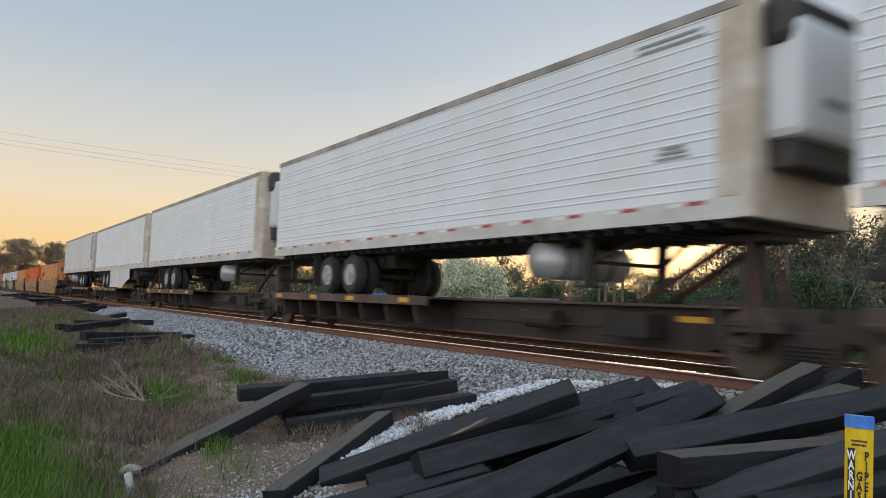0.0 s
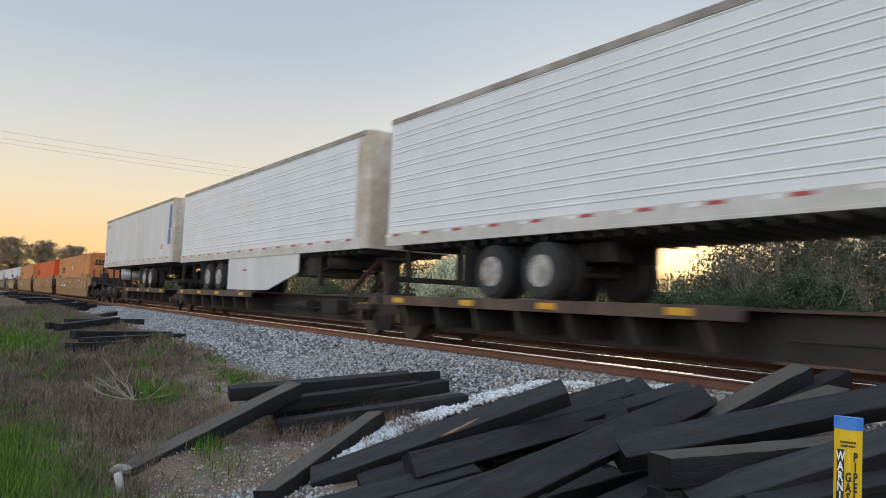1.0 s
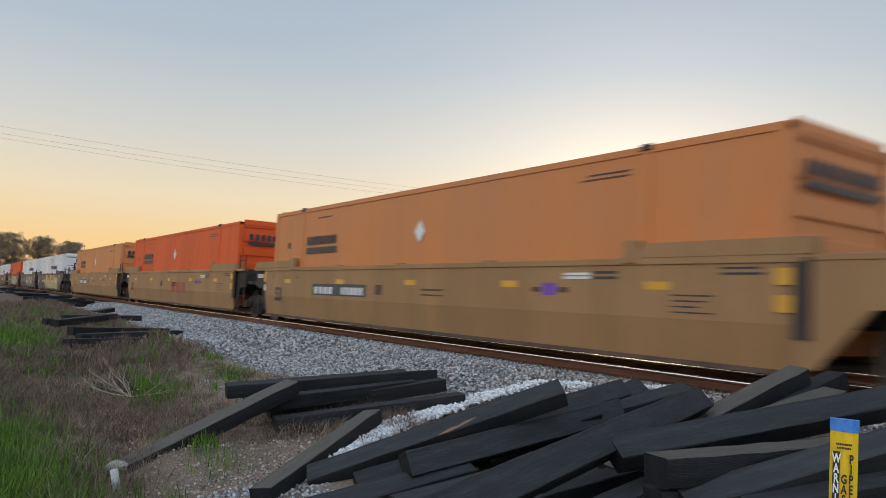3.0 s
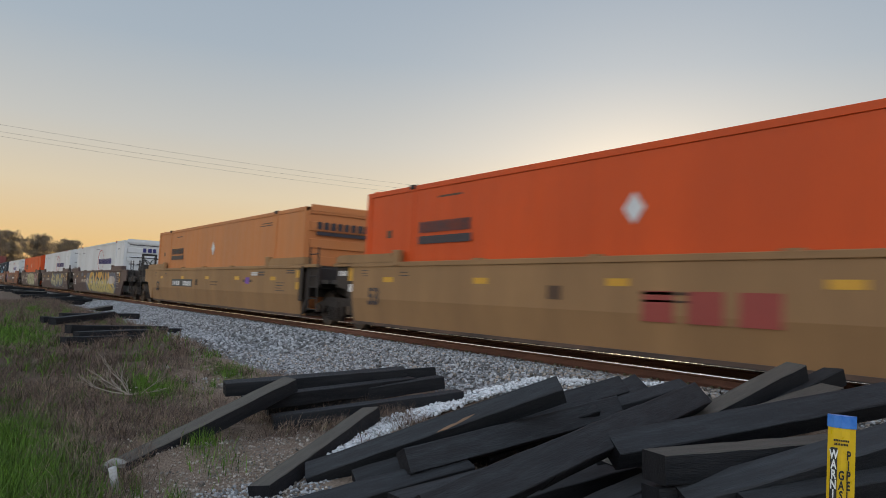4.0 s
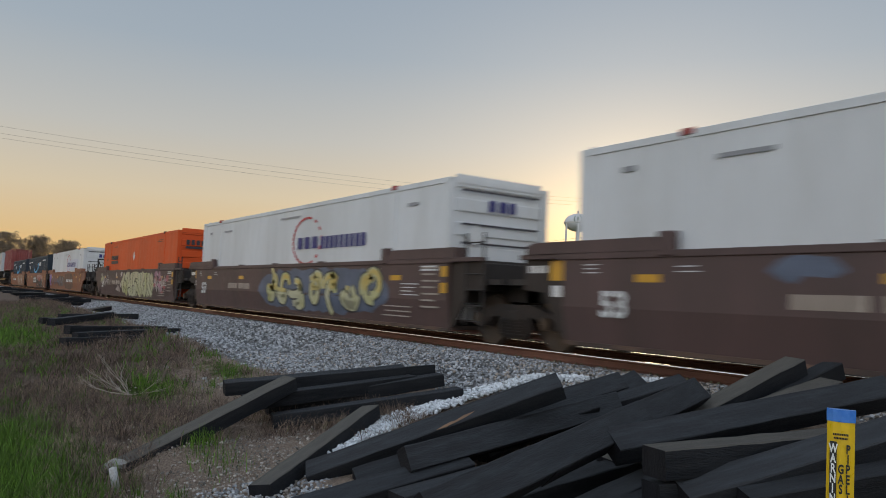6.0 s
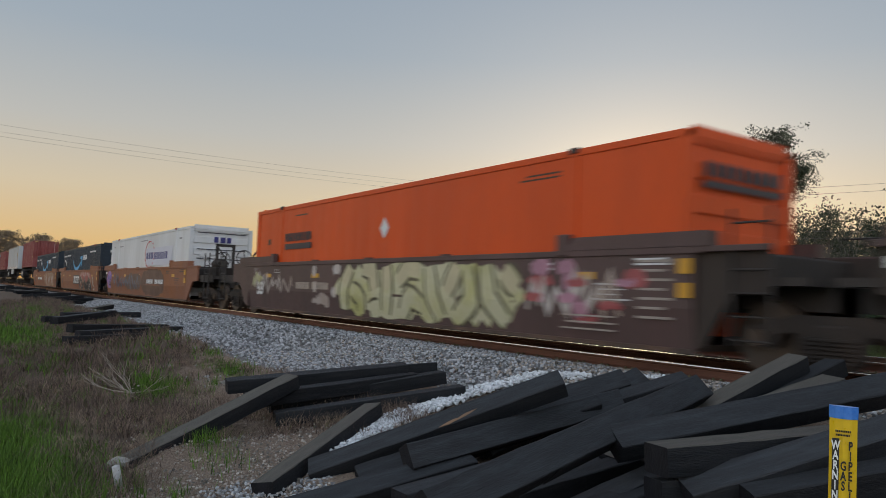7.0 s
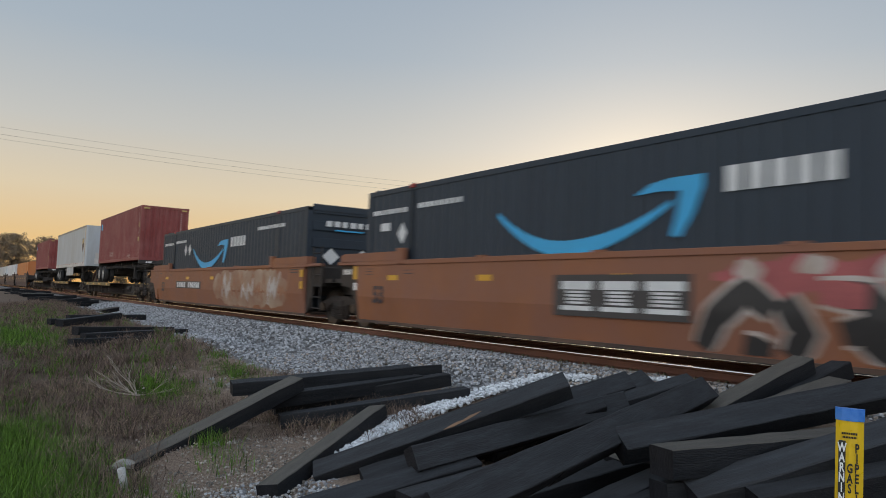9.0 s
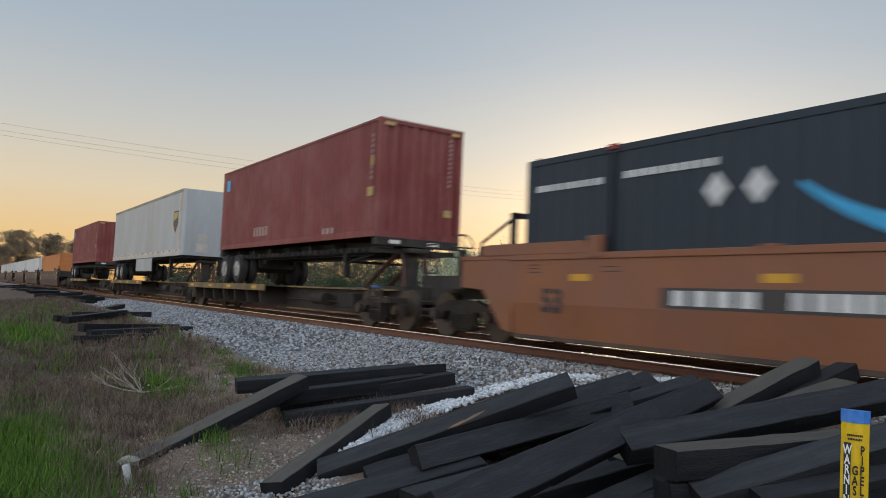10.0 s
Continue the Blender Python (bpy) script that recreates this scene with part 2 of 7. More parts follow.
M_GRASS2 = surf("olive_grass", (0.10, 0.125, 0.034), 0.65, vary=0.2, island=0.75, spec=0.2, bump=0)
M_DRY = surf("dry_brown_weeds", (0.165, 0.119, 0.094), 0.8, vary=0.2, island=0.75, spec=0.2, bump=0)
M_MAT = surf("purplish_dead_weeds", (0.145, 0.100, 0.086), 0.85, vary=0.3, island=0.8, spec=0.15, bump=0)
M_STRAW = surf("dry_straw", (0.29, 0.22, 0.16), 0.8, vary=0.2, island=0.75, spec=0.2, bump=0)
M_TWIG = surf("bleached_twig", (0.30, 0.255, 0.21), 0.8, vary=0.2, island=0.25)
M_BARK = surf("grey_brown_bark", (0.11, 0.085, 0.065), 0.9, vary=0.3, scale=5, stretch=(2, 2, 0.5), bump=0.5, bump_scale=10)
M_BARKPALE = surf("pale_bare_bark", (0.15, 0.13, 0.11), 0.9, vary=0.25, scale=5, bump=0.3)
M_PINE = surf("pine_needles", (0.050, 0.058, 0.028), 0.65, vary=0.2, scale=0.5, island=0.5, bump=0)
M_LEAF = surf("evergreen_leaves", (0.036, 0.060, 0.020), 0.6, vary=0.2, scale=0.5, island=0.5, bump=0)
M_BLOOM = surf("white_blossom", (0.50, 0.52, 0.36), 0.7, vary=0.15, scale=0.6, island=0.35, bump=0)
M_BROWNLEAF = surf("brown_spring_twigs", (0.22, 0.165, 0.112), 0.8, vary=0.25, scale=0.6, island=0.45, bump=0)
M_WIRE = surf("dark_wire", (0.16, 0.15, 0.14), 0.6, vary=0.1, bump=0)
M_POLE = surf("weathered_pole_wood", (0.13, 0.095, 0.07), 0.85, vary=0.2, stretch=(3, 3, 0.4))
M_TOWER = surf("pale_tower_paint", (0.62, 0.62, 0.62), 0.5, vary=0.06, scale=0.2, bump=0)
M_ROOF = surf("grey_roof_shingle", (0.10, 0.075, 0.066), 0.85, vary=0.12, scale=0.6)
M_WALL = surf("brick_red_wall", (0.28, 0.13, 0.09), 0.8, vary=0.2, scale=3)
M_WALLPALE = surf("pale_siding", (0.52, 0.50, 0.47), 0.7, vary=0.1)
M_ROAD = surf("pale_concrete_road", (0.34, 0.33, 0.32), 0.85, vary=0.12, scale=0.6)
M_ROCK = surf("pale_grey_rock", (0.40, 0.40, 0.39), 0.85, vary=0.25, scale=9, dirt=(0.22, 0.2, 0.17), dirt_amt=0.4, dirt_scale=10, bump=0.6)
M_PVC = surf("white_plastic_stub", (0.52, 0.53, 0.55), 0.5, vary=0.12, dirt=(0.3, 0.28, 0.25), dirt_amt=0.4, dirt_scale=12)


def ground_material():
    """Soil, gravelly dirt, dry weeds and grass, mixed by the cover that grows where."""
    m = bpy.data.materials.new("ground_cover")
    m.use_nodes = True
    nd, ln = m.node_tree.nodes, m.node_tree.links
    b = nd["Principled BSDF"]
    co = nd.new("ShaderNodeTexCoord")

    def grain(s, detail):
        n = nd.new("ShaderNodeTexNoise")
        n.inputs["Scale"].default_value, n.inputs["Detail"].default_value, n.inputs["Roughness"].default_value = s, detail, 0.65
        ln.new(co.outputs["Object"], n.inputs["Vector"])
        return n.outputs["Fac"]

    def two(v, lo, hi, a, c):
        r = nd.new("ShaderNodeValToRGB")
        r.color_ramp.elements[0].position, r.color_ramp.elements[1].position = lo, hi
        r.color_ramp.elements[0].color, r.color_ramp.elements[1].color = (*a, 1), (*c, 1)
        ln.new(v, r.inputs[0])
        return r.outputs[0]

    def mix(fac, a, c):
        n = nd.new("ShaderNodeMix")
        n.data_type = "RGBA"
        ln.new(fac, n.inputs[0])
        ln.new(a, n.inputs[6])
        ln.new(c, n.inputs[7])
        return n.outputs[2]

    fine, mid, big = grain(45, 6), grain(6, 5), grain(0.8, 4)
    soil = two(fine, 0.3, 0.7, (0.18, 0.130, 0.100), (0.46, 0.36, 0.285))
    weeds = two(fine, 0.3, 0.7, (0.072, 0.054, 0.043), (0.28, 0.216, 0.17))
    green = two(fine, 0.3, 0.7, (0.022, 0.045, 0.008), (0.095, 0.15, 0.028))
    stone = two(fine, 0.35, 0.65, (0.13, 0.125, 0.12), (0.34, 0.335, 0.33))

    def cover(name):
        a = nd.new("ShaderNodeAttribute")
        a.attribute_name = name
        s = nd.new("ShaderNodeMath")
        s.operation = "ADD"
        ln.new(a.outputs["Fac"], s.inputs[0])
        t = nd.new("ShaderNodeMath")
        t.operation = "MULTIPLY_ADD"
        ln.new(mid, t.inputs[0])
        t.inputs[1].default_value, t.inputs[2].default_value = 1.2, -0.6
        ln.new(t.outputs[0], s.inputs[1])
        r = nd.new("ShaderNodeMapRange")
        r.inputs["From Min"].default_value, r.inputs["From Max"].default_value = 0.35, 0.65
        ln.new(s.outputs[0], r.inputs["Value"])
        return r.outputs[0]

    col = mix(cover("weeds"), soil, weeds)
    col = mix(cover("green"), col, green)
    col = mix(cover("stone"), col, stone)
    ln.new(col, b.inputs["Base Color"])
    b.inputs["Roughness"].default_value = 0.95
    b.inputs["Specular IOR Level"].default_value = 0.05
    bp = nd.new("ShaderNodeBump")
    bp.inputs["Strength"].default_value, bp.inputs["Distance"].default_value = 1.0, 0.06
    ln.new(fine, bp.inputs["Height"])
    ln.new(bp.outputs[0], b.inputs["Normal"])
    return m


M_GROUND = ground_material()


# ---- mesh helpers ----
def bx(bm, x0, x1, y0, y1, z0, z1, bevel=0.0, rot=None):
    m = Matrix.Translation(((x0 + x1) / 2, (y0 + y1) / 2, (z0 + z1) / 2))
    if rot:
        m = m @ rot
    r = bmesh.ops.create_cube(bm, size=1, matrix=m @ Matrix.Diagonal((abs(x1 - x0), abs(y1 - y0), abs(z1 - z0), 1)))
    if bevel:
        edges = list({e for v in r["verts"] for e in v.link_edges})
        bmesh.ops.bevel(bm, geom=edges, offset=bevel, segments=2, affect="EDGES", profile=0.5)
    return bm


def cyl(bm, c, r, h, axis="z", seg=16, r2=None):
    turn = {"x": Matrix.Rotation(radians(90), 4, "Y"), "y": Matrix.Rotation(radians(90), 4, "X"), "z": Matrix.Identity(4)}[axis]
    bmesh.ops.create_cone(bm, cap_ends=True, segments=seg, radius1=r, radius2=r if r2 is None else r2, depth=h, matrix=Matrix.Translation(c) @ turn)
    return bm


def bar(bm, p, q, r, seg=8, r2=None):
    p, q = Vector(p), Vector(q)
    m = Matrix.Translation((p + q) / 2) @ (q - p).to_track_quat("Z", "Y").to_matrix().to_4x4()
    bmesh.ops.create_cone(bm, cap_ends=True, segments=seg, radius1=r, radius2=r if r2 is None else r2, depth=(q - p).length, matrix=m)
    return bm


def prism(bm, pts, axis, a, b):
    """Extrudes a polygon from a to b along an axis; pts are the two other coordinates in x, y, z order."""
    def at(p, s):
        return {"x": (s, p[0], p[1]), "y": (p[0], s, p[1]), "z": (p[0], p[1], s)}[axis]
    v0, v1 = [bm.verts.new(at(p, a)) for p in pts], [bm.verts.new(at(p, b)) for p in pts]
    faces = [bm.faces.new(v0), bm.faces.new(v1[::-1])]
    n = len(pts)
    for i in range(n):
        faces.append(bm.faces.new((v0[i], v1[i], v1[(i + 1) % n], v0[(i + 1) % n])))
    bmesh.ops.recalc_face_normals(bm, faces=faces)
    return bm


def link(name, bm, material, smooth=False):
    me = bpy.data.meshes.new(name)
    bm.to_mesh(me)
    bm.free()
    me.materials.append(material)
    if smooth:
        me.polygons.foreach_set("use_smooth", [True] * len(me.polygons))
    return new(name, me)


def part(name, bm, material, parent, label="", smooth=False):
    ob = link(name, bm, material, smooth)
    ob.parent = parent
    if label:
        ob["label"] = label
    return ob


def root(name, label, category, group="", kind=""):
    return tagged(new(name), label, category, group, kind)


def mesh_np(name, verts, faces, material, smooth=False):
    me = bpy.data.meshes.new(name)
    me.from_pydata(verts.tolist(), [], faces.tolist())
    me.materials.append(material)
    if smooth:
        me.polygons.foreach_set("use_smooth", [True] * len(me.polygons))
    return new(name, me)


def letter_mesh(text, size):
    """Letters with the built-in font, as a thin mesh in the xy plane."""
    cu = bpy.data.curves.new("letters", "FONT")
    cu.body, cu.size, cu.extrude, cu.align_x = text, size, 0.002, "CENTER"
    cu.resolution_u, cu.offset = 3, 0.03 * size
    ob = bpy.data.objects.new("letters", cu)
    scene.collection.objects.link(ob)
    me = bpy.data.meshes.new_from_object(ob.evaluated_get(bpy.context.evaluated_depsgraph_get()))
    bpy.data.objects.remove(ob)
    return me


def lettering(name, text, size, material, parent, m):
    me = letter_mesh(text, size)
    me.materials.clear()
    me.materials.append(material)
    ob = new(name, me)
    ob.parent = parent
    ob.matrix_basis = m
    return ob


SIDE = Matrix.Rotation(radians(90), 4, "X")  # writing on a face that looks to -Y

# ---- ground, tracks, ballast ----
TRACK_Y, TRACK2_Y, GAUGE = 9.49, 13.45, 0.7525
PROFILE_Y = (-400, 0, 1.5, 2.7, 3.6, 4.8, 6.1, 7.3, 7.8, 8.45, 8.8, 15.0, 16.5, 20, 3000)
PROFILE_Z = (-1.1, -1.1, -1.1, -1.0, -0.88, -0.75, -0.57, -0.3, -0.19, -0.165, -0.22, -0.24, -0.6, -0.9, -0.9)


def ease(a, b, v):
    q = np.clip((np.asarray(v, float) - a) / (b - a), 0, 1)
    return q * q * (3 - 2 * q)


def land(x, y):
    """Height of the ground: the bank falls from the tracks towards the verge, which rises again farther along."""
    return np.interp(y, PROFILE_Y, PROFILE_Z) + 0.5 * ease(-11, -17, x) * (1 - ease(4.6, 6.6, y)) + 0.16 * np.exp(-((np.asarray(x) + 8.2) / 0.42) ** 2 - ((np.asarray(y) - 2.4) / 0.6) ** 2)


def blob(x, y, cx, cy, rx, ry):
    return np.exp(-(((x - cx) / rx) ** 2 + ((y - cy) / ry) ** 2))


def ballast_edge(x):
    """Where the stones begin, seen from the verge."""
    return np.interp(x, (-400, -110, -60, -40, -16.4, -13.8, -12.2, -10.6, -8.0, -6.3, 40), (7.6, 7.2, 6.1, 5.2, 4.6, 4.75, 5.2, 6.2, 6.5, 7.6, 7.8))


def covers(x, y):
    """How much stone, green grass and dry weeds cover the soil at each place."""
    stone = ease(-0.25, 0.25, y - ballast_edge(x)) * (1 - ease(8.2, 8.8, y))
    verge = 1 - ease(-0.9, 0.1, y - ballast_edge(x))
    green = (blob(x, y, -8.2, 0.55, 2.4, 0.7) + 0.95 * blob(x, y, -21, 1.5, 6, 0.75) + 0.95 * blob(x, y, -12.7, 3.0, 1.1, 0.42)
             + 1.0 * blob(x, y, -13.4, 4.45, 1.2, 0.34) + 0.6 * blob(x, y, -8.5, 2.45, 0.9, 0.30) + 0.55 * blob(x, y, -11.2, 0.8, 1.6, 0.4) + 0.8 * ease(0.6, -0.6, y)
             + 0.9 * blob(x, y, -16.6, 4.25, 1.2, 0.4) + 0.45 * blob(x, y, -15.2, 3.2, 1.0, 0.3) + 0.35 * blob(x, y, -35, 3.0, 10, 1.5))
    green = np.clip(green * verge, 0, 1) + ease(16, 17.5, y) * 0.95
    track = blob(x, y, -7.2, 3.1, 1.8, 1.3) + 0.9 * blob(x, y, -11.8, 4.0, 2.2, 0.75) + blob(x, y, -5.0, 2.2, 2.2, 1.6)
    weeds = np.clip(verge * (0.95 - track * 1.1), 0, 1)
    return stone, green, weeds


def build_ground():
    xs = np.unique(np.concatenate([np.arange(-3000, -120, 240), np.arange(-120, -24, 6), np.arange(-24, 2, 0.22), np.arange(2, 30, 4), np.arange(30, 1500, 200)]))
    ys = np.unique(np.concatenate([np.arange(-1200, -20, 140), np.arange(-20, -2, 3), np.arange(-2, 8.2, 0.18), np.arange(8.2, 22, 0.7), np.arange(22, 80, 12), np.arange(80, 3400, 260)]))
    X, Y = np.meshgrid(xs, ys, indexing="ij")
    Z = land(X, Y)
    rough = np.array([noise.noise(Vector((a * 0.9, b * 0.9, 0.3))) + 0.5 * noise.noise(Vector((a * 3.1, b * 3.1, 2.0))) for a, b in zip(X.ravel(), Y.ravel())]).reshape(X.shape)
    Z = Z + rough * 0.085 * (1 - ease(5.2, 6.4, Y)) * ease(-60, -25, X) - 0.03 * ease(0, 0.5, Y - ballast_edge(X)) * (1 - ease(15, 16, Y))
    V = np.stack([X.ravel(), Y.ravel(), Z.ravel()], 1)
    ni, nj = X.shape
    idx = np.arange(ni * nj).reshape(ni, nj)
    F = np.stack([idx[:-1, :-1], idx[1:, :-1], idx[1:, 1:], idx[:-1, 1:]], -1).reshape(-1, 4)
    ob = mesh_np("ground", V, F, M_GROUND, True)
    for name, val in zip(("stone", "green", "weeds"), covers(V[:, 0], V[:, 1])):
        ob.data.attributes.new(name, "FLOAT", "POINT").data.foreach_set("value", np.asarray(val, np.float32))
    tagged(ob, "sloping verge of soil, dry weeds, grass and grey ballast beside the tracks", "ground", kind="structure")
    return ob


GROUND = build_ground()

ICO_V = np.array([(0, -0.526, 0.851), (0, 0.526, 0.851), (0, -0.526, -0.851), (0, 0.526, -0.851), (0.851, 0, 0.526), (-0.851, 0, 0.526), (0.851, 0, -0.526),
                  (-0.851, 0, -0.526), (0.526, 0.851, 0), (-0.526, 0.851, 0), (0.526, -0.851, 0), (-0.526, -0.851, 0)])


def hull_faces(v):
    bm = bmesh.new()
    vs = [bm.verts.new(p) for p in v]
    bmesh.ops.convex_hull(bm, input=vs)
    bm.verts.index_update()
    f = np.array([[q.index for q in t.verts] for t in bm.faces])
    bm.free()
    return f


ICO_F = hull_faces(ICO_V)


def stones(name, x, y, z, size, material, label, flat=0.75):
    """One heap of angular stones, too many to count."""
    n = len(x)
    rng = np.random.default_rng(len(name) + n)
    k = rng.uniform(0.62, 1.25, (n, 12, 1)) * ICO_V[None]
    sc = size[:, None, None] * rng.uniform(0.7, 1.25, (n, 1, 3)) * np.array([1, 1, flat])
    k = k * sc * 0.5
    a, b = rng.uniform(0, 6.283, n), rng.uniform(-0.6, 0.6, n)
    ca, sa, cb, sb = np.cos(a)[:, None], np.sin(a)[:, None], np.cos(b)[:, None], np.sin(b)[:, None]
    px, py, pz = k[..., 0], k[..., 1] * cb - k[..., 2] * sb, k[..., 1] * sb + k[..., 2] * cb
    k = np.stack([px * ca - py * sa + x[:, None], px * sa + py * ca + y[:, None], pz + z[:, None]], -1)
    f = (ICO_F[None] + 12 * np.arange(n)[:, None, None]).reshape(-1, 3)
    return tagged(mesh_np(name, k.reshape(-1, 3), f, material), label, "ballast", kind="stuff")


def strew(n, x0, x1, y0, y1, keep, seed):
    rng = np.random.default_rng(seed)
    x, y = rng.uniform(x0, x1, n), rng.uniform(y0, y1, n)
    ok = keep(x, y, rng.uniform(0, 1, n))
    return x[ok], y[ok], rng


def build_ballast():
    def on(x, y, r):
        return (y > ballast_edge(x) + (r - 0.5) * 0.5) & (abs(y - TRACK_Y + GAUGE) > 0.10) & (abs(y - TRACK_Y - GAUGE) > 0.10)
    x, y, g = strew(30000, -15, 1.0, 4.4, 8.6, on, 1)
    warm = g.uniform(0, 1, len(x)) < 0.12 + 0.55 * ease(-10.5, -6.5, x) * ease(6.6, 7.6, y)
    s = g.uniform(0.03, 0.068, len(x))
    z = land(x, y) + s * 0.12
    stones("ballast_stones", x[~warm], y[~warm], z[~warm], s[~warm], M_STONE, "loose grey crushed stone ballast on the track shoulder")
    stones("brown_ballast_stones", x[warm], y[warm], z[warm], s[warm], M_STONE_WARM, "rust-stained brownish crushed stone beside the rail")
    x, y, g = strew(17000, -46, -15, 4.2, 8.5, on, 2)
    s = g.uniform(0.05, 0.095, len(x))
    stones("far_ballast_stones", x, y, land(x, y) + s * 0.1, s, M_STONE, "loose grey crushed stone ballast farther along the track")
    x, y, g = strew(7000, -22, 1, 8.9, 15.2, lambda a, b, r: (abs(b - TRACK_Y - GAUGE) > 0.1) & (abs(b - TRACK2_Y - GAUGE) > 0.1) & (abs(b - TRACK2_Y + GAUGE) > 0.1), 3)
    s = g.uniform(0.04, 0.075, len(x))
    stones("track_bed_stones", x, y, land(x, y) + s * 0.1, s, M_STONE_DARK, "oily dark ballast stones between the rails, the train's shadow in their tone")
    # a ribbon of clean white stone spilled behind the timbers

    def ribbon(x, y, r):
        c = np.interp(y, (3.6, 3.95, 4.7, 5.2, 6.1, 6.7, 7.4), (-7.1, -7.37, -7.84, -7.95, -8.22, -8.12, -8.0))
        band = (abs(x - c) < np.interp(y, (3.6, 4.6, 5.4, 7.3), (0.16, 0.30, 0.26, 0.16)) - 0.10 * r) & (y > 3.4) & (y < 7.35)
        spots = blob(x, y, -7.5, 7.45, 0.42, 0.2) + blob(x, y, -6.35, 7.85, 0.3, 0.16)
        return band | (r < spots - 0.35)
    x, y, g = strew(30000, -8.7, -5.6, 1.9, 8.2, ribbon, 4)
    s = g.uniform(0.03, 0.07, len(x))
    stones("white_stones", x, y, land(x, y) + 0.03 + g.uniform(0, 0.05, len(x)), s, M_STONE_WHITE, "spill of clean white crushed stone behind the timbers")

    x, y, g = strew(1500, -6.9, -5.7, 2.1, 3.5, lambda a, b, r: r < 0.9 * (blob(a, b, -6.25, 3.05, 0.35, 0.4) + blob(a, b, -6.5, 2.35, 0.5, 0.3)), 14)
    s = g.uniform(0.018, 0.05, len(x))
    stones("loose_grey_stones", x, y, land(x, y) + s * 0.15, s, M_STONE, "loose grey stones on the dirt between the timbers")

    x, y, g = strew(900, -17, -10, 3.4, 5.0, lambda a, b, r: r < 0.35 * blob(a, b, -14.2, 4.35, 2.2, 0.45), 15)
    s = g.uniform(0.03, 0.11, len(x)) * g.uniform(0.5, 1, len(x))
    stones("scattered_stones", x, y, land(x, y) + s * 0.25, s, M_ROCK, "pale stones scattered in the thin grass")

    def path(x, y, r):
        t = blob(x, y, -7.2, 3.1, 1.7, 1.1) + blob(x, y, -12.0, 4.3, 1.7, 0.55) * 0.7 + blob(x, y, -5.2, 2.2, 1.8, 1.4) + 0.06
        return r < t * 0.8
    x, y, g = strew(42000, -15, -3.5, 1.2, 5.4, path, 5)
    s = 0.010 + 0.030 * g.uniform(0, 1, len(x)) ** 3
    stones("path_pebbles", x, y, land(x, y) + s * 0.1, s, surf("pale_pebble", (0.31, 0.275, 0.24), 0.8, vary=0.15, scale=8, island=0.7), "pale pebbles scattered over the bare dirt path")


build_ballast()

RAIL_PROFILE = ((-0.075, -0.172), (0.075, -0.172), (0.075, -0.160), (0.018, -0.140), (0.010, -0.120), (0.010, -0.055), (0.034, -0.040), (0.036, -0.008),
                (-0.036, -0.008), (-0.034, -0.040), (-0.010, -0.055), (-0.010, -0.120), (-0.018, -0.140), (-0.075, -0.160))


def build_rails():
    for y in (TRACK_Y - GAUGE, TRACK_Y + GAUGE, TRACK2_Y - GAUGE, TRACK2_Y + GAUGE):
        r = root("rail", "rust-brown steel rail with a polished running surface", "rail", "rails of the two tracks", "structure")
        bm = bmesh.new()
        prism(bm, RAIL_PROFILE, "x", -900, 120)
        part("rail_web", bm, M_RAIL, r, "rust-brown web and foot")
        bm = bmesh.new()
        prism(bm, ((-0.0372, -0.016), (0.0372, -0.016), (0.0348, -0.0036), (0.032, -0.0022), (0.020, -0.0010), (0.008, 0.0), (-0.008, 0.0), (-0.020, -0.0010), (-0.032, -0.0022), (-0.0348, -0.0036)), "x", -900, 120)
        part("rail_head", bm, M_RAILHEAD, r, "polished bright running surface")
        r.location = (0, y, 0)
    for yc in (TRACK_Y, TRACK2_Y):
        bed = root("sleeper_row", "row of weathered wooden sleepers under the rails", "sleepers", "", "structure")
        bed.location = (0, yc, 0)
        bm = bmesh.new()
        bx(bm, -0.115, 0.115, -1.295, 1.295, -0.36, -0.178, 0.008)
        ob0 = part("sleeper", bm, M_SLEEPER, bed)
        bm = bmesh.new()
        for s in (-1, 1):
            bx(bm, -0.1, 0.1, s * GAUGE - 0.19, s * GAUGE + 0.19, -0.178, -0.160, 0.004)
            for d in (-0.11, 0.11):
                for e in (-0.06, 0.06):
                    bx(bm, e - 0.012, e + 0.012, s * GAUGE + d - 0.015, s * GAUGE + d + 0.015, -0.165, -0.135)
        pl0 = part("tie_plate", bm, M_PLATE, bed)
        n = 90 if yc == TRACK_Y else 50
        for i in range(n):
            x = -36 + i * 0.5 if n == 90 else -24 + i * 0.55
            for src in (ob0, pl0):
                o = src if i == 0 else src.copy()
                if i:
                    scene.collection.objects.link(o)
                    o.parent = bed
                o.location = (x + random.uniform(-0.02, 0.02), random.uniform(-0.03, 0.03) if src is ob0 else 0, 0)
        bm = bmesh.new()
        for i in range(160):
            bx(bm, -38 - i * 0.9, -37.77 - i * 0.9, -1.295, 1.295, -0.36, -0.178)
        tagged(part("far_sleepers", bm, M_SLEEPER, bed), kind="stuff")


build_rails()

# ---- the train: bodies run from x = 0 (leading end) backwards, z from the rail head ----
SPEED = 25.3
TRAIN = []


def mark(parent, rects, material, y, name="marking", label=""):
    """Flat painted bars on a side that looks to -Y: (x0, x1, z0, z1), each one a piece."""
    for x0, x1, z0, z1 in rects:
        bm = bmesh.new()
        bx(bm, x0, x1, y - 0.004, y + 0.002, z0, z1)
        ob = part(name, bm, material, parent, label)
    return ob


